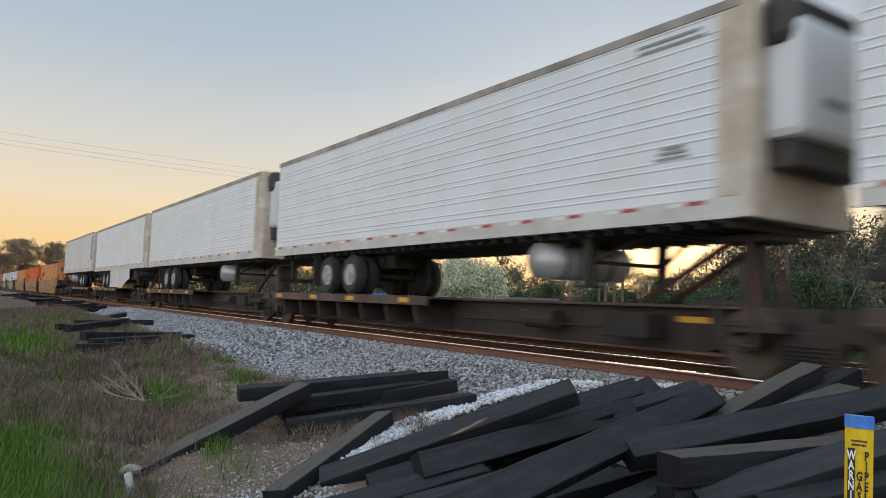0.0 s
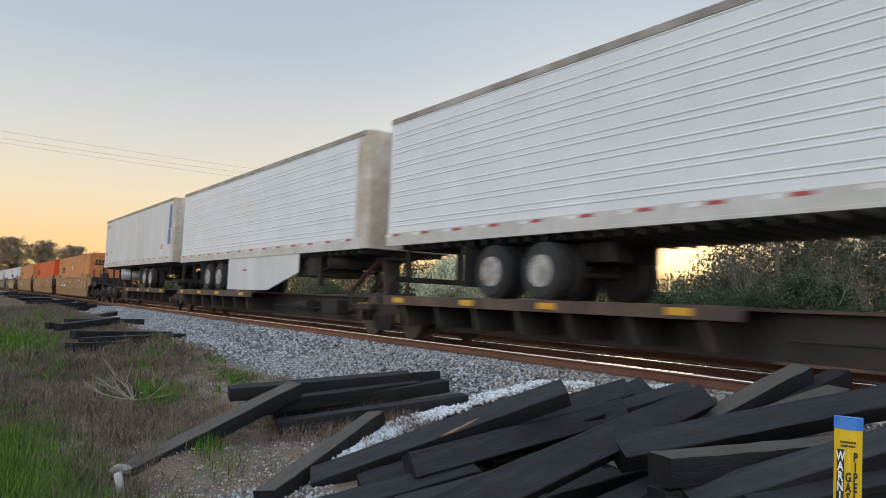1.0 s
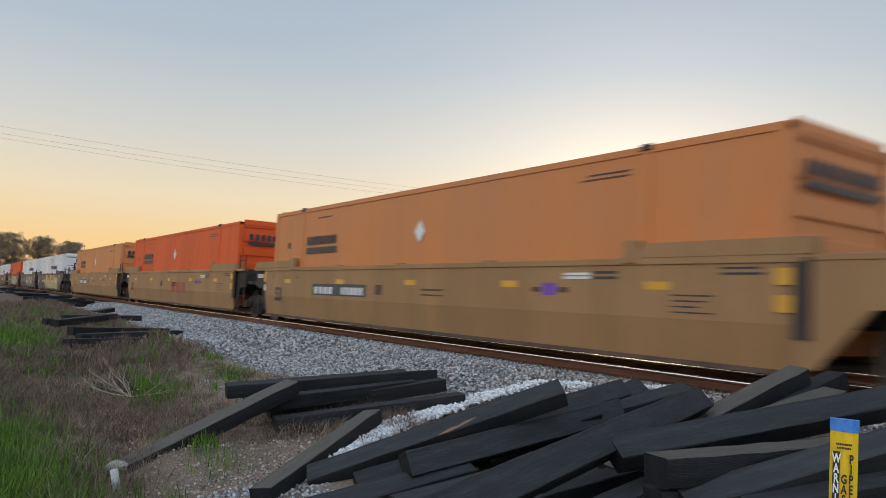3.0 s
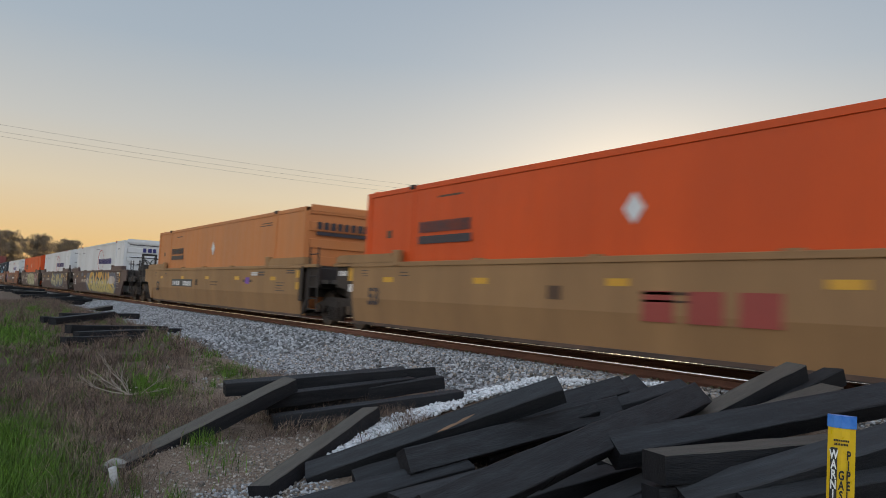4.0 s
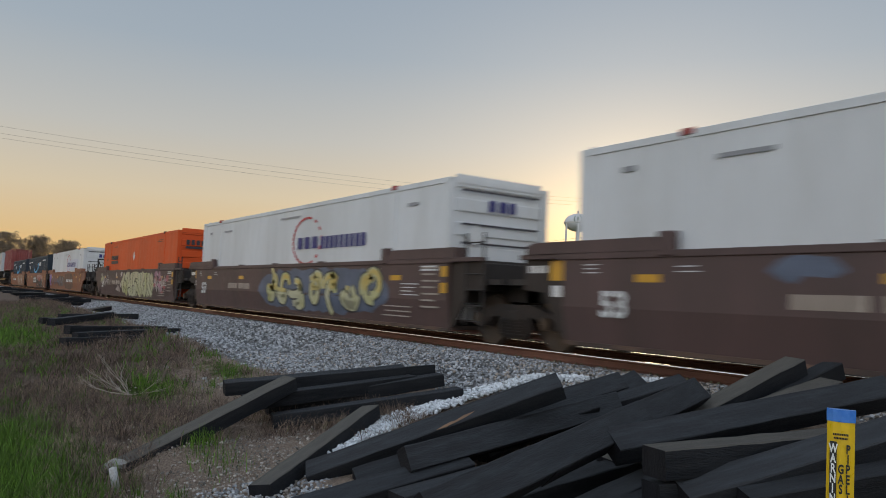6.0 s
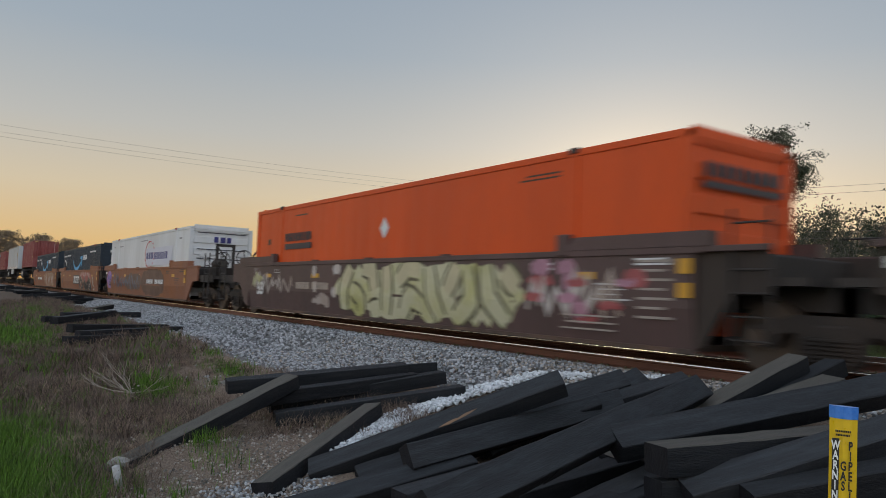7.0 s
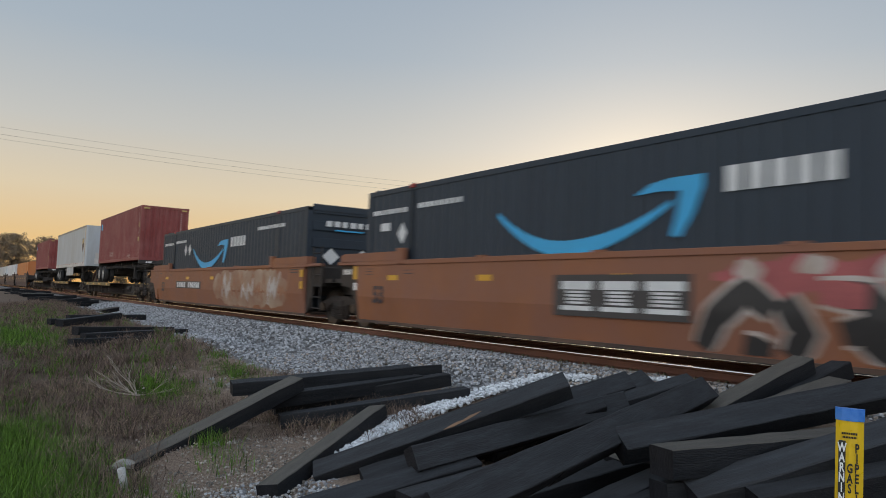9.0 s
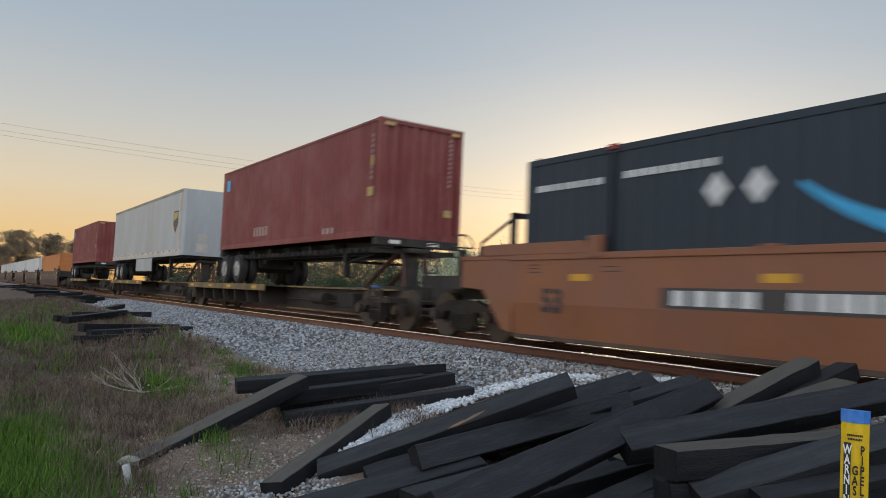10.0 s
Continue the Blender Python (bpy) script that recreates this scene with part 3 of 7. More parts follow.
def glyph_bars(x0, x1, z0, z1, n, seed):
    """Plain upright bars in the rhythm of a line of writing."""
    r = random.Random(seed)
    w = (x1 - x0) / n
    out = []
    for i in range(n):
        h = 0.88
        a = x0 + i * w
        out.append((a + w * 0.10, a + w * r.uniform(0.72, 0.86), z0, z0 + (z1 - z0) * h))
    return out


def dual_wheels(parent, x, z, deck_r=0.5):
    for s in (-1, 1):
        ax = bmesh.new()
        for d in (0.0, 0.33):
            yc = s * (1.12 - d)
            bmesh.ops.create_cone(ax, cap_ends=True, segments=28, radius1=deck_r, radius2=deck_r, depth=0.27, matrix=Matrix.Translation((x, yc, z)) @ Matrix.Rotation(radians(90), 4, "X"))
        es = [e for e in ax.edges if len(e.link_faces) == 2 and any(len(f.verts) > 4 for f in e.link_faces)]
        bmesh.ops.bevel(ax, geom=es, offset=0.06, segments=2, affect="EDGES")
        w = part("tyre", ax, M_RUBBER, parent)
        bm = bmesh.new()
        cyl(bm, (x, s * 1.235, z), 0.30, 0.055, "y", 24, 0.27)
        cyl(bm, (x, s * 1.262, z), 0.12, 0.07, "y", 14)
        for k in range(8):
            a = k * math.pi / 4
            cyl(bm, (x + 0.19 * math.cos(a), s * 1.268, z + 0.19 * math.sin(a)), 0.02, 0.03, "y", 6)
        part("rim", bm, M_RIM, w, "pale steel rim")


def running_gear(parent, wheels, deck, floor, legs, tank=None, skirt=None, length=16.15):
    """Axles, frame, landing legs and underside of a road trailer standing on a car deck."""
    z = deck + 0.5
    bm = bmesh.new()
    for y in (-0.5, 0.5):
        bx(bm, min(wheels) - 1.0, max(wheels) + 1.0, y - 0.06, y + 0.06, z + 0.18, floor - 0.12)
    for x in wheels:
        cyl(bm, (x, 0, z), 0.075, 2.1, "y", 10)
        bx(bm, x - 0.45, x + 0.1, -0.56, -0.44, z - 0.05, z + 0.2)
        bx(bm, x - 0.45, x + 0.1, 0.44, 0.56, z - 0.05, z + 0.2)
    part("bogie_frame", bm, M_BLACKSTEEL, parent)
    for x in wheels:
        dual_wheels(parent, x, z)
    for y in (-0.98, 0.98):
        bm = bmesh.new()
        bx(bm, min(wheels) - 0.85, min(wheels) - 0.83, y - 0.3, y + 0.3, deck + 0.22, floor - 0.1)
        part("mud_flap", bm, M_RUBBER, parent)
    bm = bmesh.new()
    bx(bm, min(wheels) - 0.6, max(wheels) + 0.6, -0.62, 0.62, floor - 0.42, floor - 0.13)
    part("slider_box", bm, M_BLACKSTEEL, parent)
    n = int(length / 0.42)
    for i in range(n):
        x = -0.2 - i * (length - 0.4) / n
        cm = bmesh.new()
        bx(cm, x - 0.03, x + 0.03, -1.22, 1.22, floor - 0.12, floor - 0.003)
        part("cross_member", cm, M_BLACKSTEEL, parent)
    for y in (-0.9, 0.9):
        bm = bmesh.new()
        bx(bm, legs - 0.08, legs + 0.08, y - 0.08, y + 0.08, deck + 0.25, floor - 0.05, 0.015)
        bx(bm, legs - 0.16, legs + 0.16, y - 0.14, y + 0.14, deck + 0.22, deck + 0.26)
        bar(bm, (legs, y, deck + 0.6), (legs + 0.8, y * 0.6, floor - 0.1), 0.035)
        part("landing_leg", bm, M_BLACKSTEEL, parent)
    bm = bmesh.new()
    bar(bm, (legs, -0.9, deck + 0.65), (legs, 0.9, deck + 0.65), 0.035)
    part("leg_brace", bm, M_BLACKSTEEL, parent)
    if tank is not None:
        bm = bmesh.new()
        cyl(bm, (tank, -0.1, floor - 0.45), 0.31, 2.1, "y", 26)
        es = [e for e in bm.edges if any(len(f.verts) > 4 for f in e.link_faces)]
        bmesh.ops.bevel(bm, geom=es, offset=0.04, segments=2, affect="EDGES")
        t = part("fuel_tank", bm, M_TANK, parent, "round aluminium fuel tank", True)
        for y in (-0.7, 0.4):
            bm = bmesh.new()
            bx(bm, tank - 0.33, tank + 0.33, y - 0.03, y + 0.03, floor - 0.2, floor)
            cyl(bm, (tank, y, floor - 0.45), 0.318, 0.05, "y", 26)
            part("tank_strap", bm, M_BLACKSTEEL, t)
    if skirt is not None:
        x0, x1, zb = skirt
        bm = bmesh.new()
        prism(bm, ((x0, zb), (x0 + (x1 - x0) * 0.62, zb), (x1, floor - 0.55), (x1, floor - 0.02), (x0, floor - 0.02)), "y", -1.285, -1.265)
        s = part("side_skirt", bm, M_WHITE2, parent, "plain white aerodynamic side skirt")
        mark(s, ((x0 + 1.55, x0 + 1.85, zb + 0.62, zb + 0.68),), M_RED, -1.285, "reflector")


def trailer(name, label, group, wall_mat, deck=0.95, length=16.15, ribs=True, floor=2.08, top=4.98, reefer=True, wheels=(-12.35, -11.0), legs=-3.0,
            tank=None, skirt=None, backwards=False, front_mat=None):
    """A box trailer; ribs: fluted sides."""
    t = root(name, label, "trailer", group)
    h0, h1 = floor, top
    bm = bmesh.new()
    bx(bm, -length, 0, -1.285, 1.285, h0 + 0.02, h1 - 0.03, 0.03)
    part("body", bm, wall_mat, t)
    for s in (-1, 1):
        bm = bmesh.new()
        if ribs:
            zz, k, pts = h0 + 0.42, 0, [(s * 1.286, h0 + 0.24)]
            while zz < h1 - 0.16:
                pts += [(s * 1.286, zz - 0.020), (s * 1.296, zz - 0.007), (s * 1.296, zz + 0.007), (s * 1.286, zz + 0.020)]
                zz += 0.105 if k % 2 == 0 else 0.225
                k += 1
            pts.append((s * 1.286, h1 - 0.14))
            a = [bm.verts.new((-length + 0.08, *p)) for p in pts]
            b = [bm.verts.new((-0.32, *p)) for p in pts]
            for i in range(len(pts) - 1):
                bm.faces.new((a[i], b[i], b[i + 1], a[i + 1]))
            part("side_sheet", bm, wall_mat, t, "side sheet with raised horizontal ribs")
        else:
            x, pts = -0.34, []
            while x > -length + 0.1:
                pts += [(x, s * 1.2875), (x - 1.196, s * 1.2875), (x - 1.199, s * 1.2855), (x - 1.217, s * 1.2855)]
                x -= 1.22
            a = [bm.verts.new((max(p[0], -length + 0.05), p[1], h0 + 0.24)) for p in pts]
            b = [bm.verts.new((max(p[0], -length + 0.05), p[1], h1 - 0.14)) for p in pts]
            for i in range(len(pts) - 1):
                bm.faces.new((a[i], b[i], b[i + 1], a[i + 1]))
            part("side_sheet", bm, wall_mat, t, "smooth side sheet in narrow panels")
        bm = bmesh.new()
        prism(bm, ((s * 1.26, h0 - 0.02), (s * 1.308, h0 - 0.02), (s * 1.308, h0 + 0.03), (s * 1.302, h0 + 0.035), (s * 1.302, h0 + 0.26), (s * 1.275, h0 + 0.26)), "x", -length, 0)
        part("bottom_rail", bm, M_ALU, t, "aluminium bottom rail")
        bm = bmesh.new()
        bx(bm, -length, 0, s * 1.262, s * 1.300, h1 - 0.15, h1 - 0.012, 0.012)
        part("top_rail", bm, M_TOPRAIL, t, "stained top rail")
    red, pale = [], []
    x = -0.5
    while x > -length + 0.4:
        red.append((x - 0.30, x, h0 + 0.185, h0 + 0.24))
        pale.append((x - 0.62, x - 0.32, h0 + 0.185, h0 + 0.24))
        x -= 1.16
    for q in red:
        mark(t, (q,), M_RED, -1.302, "red_tape", "red reflector tape dash")
    for q in pale:
        mark(t, (q,), M_SILVER, -1.302, "white_tape", "white reflector tape dash")
    fm = front_mat or M_CREAM
    bm = bmesh.new()
    prism(bm, ((-0.02, -1.287), (0.10, -1.24), (0.14, -1.15), (0.14, 1.15), (0.10, 1.24), (-0.02, 1.287)), "z", h0, h1 - 0.02)
    part("front_wall" if not backwards else "rear_wall", bm, fm, t, "grimy off-white end wall")
    bm = bmesh.new()
    if backwards:
        for y in (-1.2, -0.02, 0.02, 1.2):
            bx(bm, 0.13, 0.16, y - 0.02, y + 0.02, h0 + 0.1, h1 - 0.1)
        for y in (-0.55, 0.55):
            bar(bm, (0.17, y, h0 + 0.05), (0.17, y, h1 - 0.1), 0.018)
        for z in (h0 + 0.4, h0 + 1.2, h0 + 2.0, h1 - 0.4):
            for y in (-1.1, 1.1):
                bx(bm, 0.14, 0.175, y - 0.12, y + 0.12, z - 0.03, z + 0.03)
        part("door_hardware", bm, M_ALU, t)
    else:
        bm.free()
        for s in (-1, 1):
            bm = bmesh.new()
            bx(bm, -0.34, -0.02, s * 1.286, s * 1.304, h0 + 0.27, h1 - 0.16, 0.006)
            part("corner_post", bm, M_CREAM, t, "broad grimy corner post")
    if reefer:
        e = -length if backwards else 0.14
        sgn = -1 if backwards else 1
        r = bmesh.new()
        bx(r, e, e + sgn * 0.52, -1.00, 0.78, h0 + 0.98, h1 - 0.34, 0.13)
        unit = part("cooling_unit", r, M_CWHITE, t, "rounded white cooling unit")
        bm = bmesh.new()
        bx(bm, e, e + sgn * 0.44, -1.10, 1.12, h1 - 0.72, h1 - 0.05, 0.15)
        bx(bm, e, e + sgn * 0.46, 0.74, 1.10, h0 + 1.6, h1 - 0.4, 0.08)
        for k in range(6):
            bx(bm, e + sgn * 0.43, e + sgn * 0.455, -0.8, 0.8, h1 - 0.30 + k * 0.034, h1 - 0.29 + k * 0.034)
        part("grille", bm, M_BLACKSTEEL, unit, "black rounded hood with louvres")
        bm = bmesh.new()
        bx(bm, e, e + sgn * 0.40, -0.9, 0.95, h0 + 0.62, h0 + 1.04, 0.04)
        part("engine_box", bm, M_BLACKSTEEL, unit, "dark open engine bay")
        bm = bmesh.new()
        bx(bm, e + sgn * 0.515, e + sgn * 0.53, -0.5, 0.1, h0 + 1.42, h0 + 1.56, 0.005)
        part("control_panel", bm, M_LABEL, unit, "small dark control panel")
    running_gear(t, wheels, deck, h0, legs, tank, skirt, length)
    bm = bmesh.new()
    e = -length if not backwards else 0.1
    for y in (-0.7, 0.7):
        bx(bm, e + 0.02, e + 0.12, y - 0.05, y + 0.05, deck + 0.35, h0)
    bx(bm, e + 0.02, e + 0.14, -1.15, 1.15, deck + 0.32, deck + 0.44)
    part("rear_bumper", bm, M_BLACKSTEEL, t)
    return t


def spine_unit(name, label, beam, edge, group, yellow_edge=False):
    """Skeleton car: a deep centre beam, a wheel platform behind and a hitch stand in front."""
    c = root(name, label, "rail car", group)
    bm = bmesh.new()
    prism(bm, ((-16.9, 0.55), (-15.6, 0.24), (-1.2, 0.24), (0.1, 0.62), (0.6, 0.62), (0.6, 0.93), (-16.9, 0.93)), "y", -0.42, 0.42)
    part("centre_beam", bm, beam, c, "deep dark centre beam")
    bm = bmesh.new()
    bx(bm, -7.2, -0.4, -0.60, 0.60, 0.90, 0.945)
    bx(bm, -7.2, -0.4, -0.60, 0.60, 0.235, 0.275)
    part("flange", bm, edge, c)
    bm = bmesh.new()
    bx(bm, -16.0, -7.15, -1.34, 1.34, 0.905, 0.95)
    part("deck_plate", bm, M_RUSTDECK, c, "rusty chequer deck plate")
    bm = bmesh.new()
    for s in (-1, 1):
        bx(bm, -16.0, -7.15, s * 1.34, s * 1.385, 0.76, 0.958, 0.006)
    part("deck_edge", bm, edge, c, "worn side edge of the platform")
    for k in range(7):
        x = -15.4 + k * 1.25
        for s in (-1, 1):
            bm = bmesh.new()
            prism(bm, ((x, 0.90), (x + 0.08, 0.90), (x + 0.30, 0.36), (x + 0.22, 0.36)), "y", s * 0.42, s * 1.30)
            part("deck_bracket", bm, beam, c, "slanting bracket rib under the platform")
    for x in (-15.6, -13.1, -10.9, -8.3):
        for y in (-1.386, 1.388):
            mark(c, ((x, x + 0.42, 0.81, 0.915),), M_YELLOW, y, "yellow_reflector", "yellow reflector plate")
    for x in (-5.2, -1.6):
        for y in (-0.423, 0.425):
            mark(c, ((x, x + 0.55, 0.68, 0.77),), M_YELLOW, y, "yellow_reflector", "yellow reflector plate")
    # hitch
    h = bmesh.new()
    bx(h, -1.25, -0.15, -0.42, 0.42, 0.93, 1.02)
    bx(h, -0.72, -0.5, -0.16, 0.16, 1.0, 1.9)
    bx(h, -1.0, -0.2, -0.36, 0.36, 1.84, 1.96, 0.03)
    hitch = part("hitch_stand", h, M_BLACKSTEEL, c, "black trailer hitch stand")
    for s in (-1, 1):
        bm = bmesh.new()
        bar(bm, (-2.35, s * 0.34, 0.98), (-0.75, s * 0.32, 1.86), 0.065)
        part("strut", bm, M_REDHITCH, hitch, "dark red diagonal strut")
        bm = bmesh.new()
        bar(bm, (-0.35, s * 0.34, 0.98), (-0.5, s * 0.32, 1.86), 0.06)
        part("strut", bm, M_REDHITCH, hitch)
    bm = bmesh.new()
    bx(bm, -0.3, 0.6, -1.30, 1.30, 0.62, 0.74)
    for s in (-1, 1):
        bx(bm, -0.35, -0.25, s * 1.30, s * 1.34, 0.55, 1.05)
        bx(bm, 0.2, 0.26, s * 1.28, s * 1.32, 0.40, 1.02)
        for z in (0.45, 0.70, 0.95):
            bar(bm, (-0.3, s * 1.32, z), (0.23, s * 1.30, z), 0.015, 6)
    part("end_sill", bm, beam, c)
    bm = bmesh.new()
    bx(bm, -2.6, -1.7, -1.02, -0.62, 0.42, 0.80, 0.02)
    cyl(bm, (-4.3, -0.72, 0.62), 0.17, 0.8, "x", 14)
    bar(bm, (-6.9, -0.66, 0.55), (-2.6, -0.66, 0.55), 0.022)
    part("brake_gear", bm, M_BOGIE, c)
    return c


def bogie(group):
    """Two-axle cast-steel freight bogie, centred on its bolster."""
    b = root("freight_bogie", "dark cast-steel freight bogie with two wheelsets on the rail", "bogie", group)
    for s in (-1, 1):
        bm = bmesh.new()
        y0, y1 = s * 0.93, s * 1.06
        prism(bm, ((-1.12, 0.36), (-1.12, 0.58), (-0.95, 0.62), (-0.45, 0.76), (0.45, 0.76), (0.95, 0.62), (1.12, 0.58), (1.12, 0.36), (0.75, 0.36), (0.62, 0.52),
                   (0.42, 0.56), (0.40, 0.30), (0.30, 0.17), (-0.30, 0.17), (-0.40, 0.30), (-0.42, 0.56), (-0.62, 0.52), (-0.75, 0.36)), "y", y0, y1)
        sf = part("side_frame", bm, M_BOGIE, b)
        for x in (-0.22, 0.0, 0.22):
            bm = bmesh.new()
            for k in range(6):
                cyl(bm, (x, s * 1.09, 0.24 + k * 0.05), 0.085, 0.026, "z", 12)
            cyl(bm, (x, s * 1.09, 0.37), 0.05, 0.30, "z", 10)
            part("coil_spring", bm, M_BOGIE, sf)
        for x in (-0.89, 0.89):
            bm = bmesh.new()
            cyl(bm, (x, s * 1.10, 0.46), 0.11, 0.12, "y", 14)
            part("bearing_cap", bm, M_WHEEL, sf)
    bm = bmesh.new()
    bx(bm, -0.2, 0.2, -1.1, 1.1, 0.44, 0.66, 0.03)
    part("bolster", bm, M_BOGIE, b)
    for x in (-0.89, 0.89):
        bm = bmesh.new()
        cyl(bm, (x, 0, 0.46), 0.08, 2.0, "y", 12)
        ws = part("wheelset", bm, M_WHEEL, b)
        for s in (-1, 1):
            bm = bmesh.new()
            cyl(bm, (x, s * 0.765, 0.46), 0.46, 0.13, "y", 32, 0.455)
            cyl(bm, (x, s * 0.70, 0.46), 0.485, 0.03, "y", 32)
            cyl(bm, (x, s * 0.84, 0.46), 0.16, 0.04, "y", 16)
            part("wheel", bm, M_WHEEL, ws)
    return b


def side_y(z):
    """The near face of a well: upright above, leaning in below the fold."""
    return -1.42 + max(0.0, (0.78 - z)) * 0.17


def well_unit(name, label, group, paint, front_end, rear_end, dark=None):
    """One well of an articulated container car; front_end / rear_end: 'joint' or 'coupler'."""
    c = root(name, label, "rail car", group)
    for s in (-1, 1):
        bm = bmesh.new()
        prof = ((s * 1.42, 1.57), (s * 1.42, 0.78), (s * (1.42 - 0.17 * 0.56), 0.22), (s * 1.20, 0.22), (s * 1.32, 0.78), (s * 1.32, 1.57))
        prism(bm, prof, "x", -16.35, 0.22)
        part("side_plate", bm, paint, c)
        bm = bmesh.new()
        bx(bm, -16.45, 0.32, s * 1.29, s * 1.445, 1.50, 1.60, 0.012)
        part("top_chord", bm, paint, c)
        bm = bmesh.new()
        prism(bm, ((-2.15, 1.60), (-1.95, 1.80), (0.45, 1.80), (0.45, 1.60)), "y", s * 1.20, s * 1.45)
        part("raised_chord", bm, paint, c)
        bm = bmesh.new()
        prism(bm, ((-17.2, 1.60), (-17.2, 1.74), (-17.0, 1.79), (-14.6, 1.79), (-14.45, 1.60)), "y", s * 1.20, s * 1.45)
        part("raised_chord", bm, paint, c)
        bm = bmesh.new()
        bx(bm, -14.5, -14.24, s * 1.33, s * 1.47, 1.52, 1.86, 0.02)
        part("guide_block", bm, paint, c)
        # the side runs on over the bogies, its lower edge cut away
        for e, sg, kind in ((0.22, 1, front_end), (-16.35, -1, rear_end)):
            far = 1.0 if kind == "joint" else 1.5
            bm = bmesh.new()
            near, back, out = (0.10, 0.5, 1.335) if kind == "joint" else (0.25, 0.85, 1.415)
            prism(bm, ((e, 0.26), (e + sg * near, 0.30), (e + sg * back, 0.98), (e + sg * far, 1.02), (e + sg * far, 1.57), (e, 1.57)), "y", s * (out - 0.07), s * out)
            part("end_side_plate", bm, M_SPINE if kind == "joint" else paint, c, "blackened side plate over the bogie" if kind == "joint" else "side plate cut away over the bogie")
            bm = bmesh.new()
            bx(bm, e, e + sg * (far + 0.04), s * 1.30, s * 1.43, 1.52, 1.60, 0.01)
            part("end_chord", bm, paint, c)
        bm = bmesh.new()
        bx(bm, -2.32, -2.08, s * 1.33, s * 1.47, 1.52, 1.86, 0.02)
        part("guide_block", bm, paint, c)
        for x in (-14.4, -11.5, -8.6, -5.5):
            bm = bmesh.new()
            bx(bm, x - 0.12, x + 0.12, s * 1.33, s * 1.455, 1.585, 1.63)
            part("guide_block", bm, paint, c)
        bm = bmesh.new()
        bx(bm, -16.35, 0.22, s * 1.325 - 0.03, s * 1.325 + 0.03, 0.19, 0.25)
        part("bottom_chord", bm, M_RUSTDECK, c)
    bm = bmesh.new()
    bx(bm, -16.3, 0.2, -1.2, 1.2, 0.22, 0.30)
    part("well_floor", bm, M_SPINE, c)
    for e0, e1 in ((0.22, 0.34), (-16.5, -16.37)):
        bm = bmesh.new()
        bx(bm, e0, e1, -1.26, 1.26, 0.75, 1.60)
        part("bulkhead", bm, M_GRIME_SHADE, c)

    def end(e, sgn, kind):
        far = 1.62 if kind == "joint" else 3.55
        bm = bmesh.new()
        bx(bm, e, e + sgn * far, -0.62, 0.62, 0.80, 1.10)
        bx(bm, e, e + sgn * (1.3 if kind == "joint" else 2.9), -1.26, 1.26, 1.10, 1.20)
        bx(bm, e, e + sgn * 0.55, -1.26, 1.26, 0.98, 1.52, 0.02)
        part("end_platform", bm, M_GRIME_SHADE, c)
        for s in (-1, 1):
            bm = bmesh.new()
            if kind == "coupler":
                bx(bm, e + sgn * 1.42, e + sgn * 2.9, s * 1.26, s * 1.31, 0.98, 1.24)
            for x in ((0.42, 0.95) if kind == "joint" else (2.25, 2.8)):
                bar(bm, (e + sgn * x, s * 1.40, 0.35), (e + sgn * x, s * 1.40, 2.05), 0.022, 6)
            a, b = ((0.42, 0.95) if kind == "joint" else (2.25, 2.8))
            for k in range(6):
                z = 0.42 + k * 0.29
                bar(bm, (e + sgn * a, s * 1.40, z), (e + sgn * b, s * 1.40, z), 0.014, 6)
            if kind == "joint" and sgn < 0:
                bm.free()
                continue
            part("ladder", bm, M_GRIME_SHADE, c, "steel end ladder and grab irons")
        if kind == "coupler":
            bm = bmesh.new()
            for s in (-0.55, 0.1):
                bx(bm, e + sgn * 0.9 - 0.05, e + sgn * 0.9 + 0.05, s - 0.05, s + 0.05, 1.2, 2.5)
            bx(bm, e + sgn * 0.9 - 0.05, e + sgn * 0.9 + 0.05, -0.60, 0.15, 2.40, 2.50)
            bar(bm, (e + sgn * 0.9, -0.55, 2.4), (e + sgn * 1.9, -0.55, 1.95), 0.03)
            bar(bm, (e + sgn * 1.9, -0.55, 1.95), (e + sgn * 2.1, -0.55, 1.2), 0.03)
            part("hand_rail", bm, M_GRIME_SHADE, c)
            bm = bmesh.new()
            bx(bm, e + sgn * 0.9, e + sgn * 1.9, -0.9, -0.2, 1.2, 1.55, 0.04)
            cyl(bm, (e + sgn * 1.3, -0.55, 1.68), 0.2, 0.9, "x", 14)
            part("brake_reservoir", bm, M_BOGIE, c)
            bm = bmesh.new()
            for k in range(16):
                a = k * math.pi / 8
                p = (e + sgn * 2.3, -0.75 + 0.27 * math.cos(a), 1.85 + 0.27 * math.sin(a))
                q = (e + sgn * 2.3, -0.75 + 0.27 * math.cos(a + math.pi / 8), 1.85 + 0.27 * math.sin(a + math.pi / 8))
                bar(bm, p, q, 0.018, 6)
            for k in range(4):
                a = k * math.pi / 2
                bar(bm, (e + sgn * 2.3, -0.75, 1.85), (e + sgn * 2.3, -0.75 + 0.27 * math.cos(a), 1.85 + 0.27 * math.sin(a)), 0.014, 6)
            bx(bm, e + sgn * 2.3 - 0.05, e + sgn * 2.3 + 0.05, -0.83, -0.67, 1.2, 1.8)
            part("hand_brake_wheel", bm, M_BLACKSTEEL, c)
            bm = bmesh.new()
            bx(bm, e + sgn * 3.5, e + sgn * 4.0, -0.14, 0.14, 0.70, 0.96, 0.04)
            part("coupler", bm, M_BOGIE, c)
    end(0.34, 1, front_end)
    end(-16.5, -1, rear_end)
    if dark:
        bm = bmesh.new()
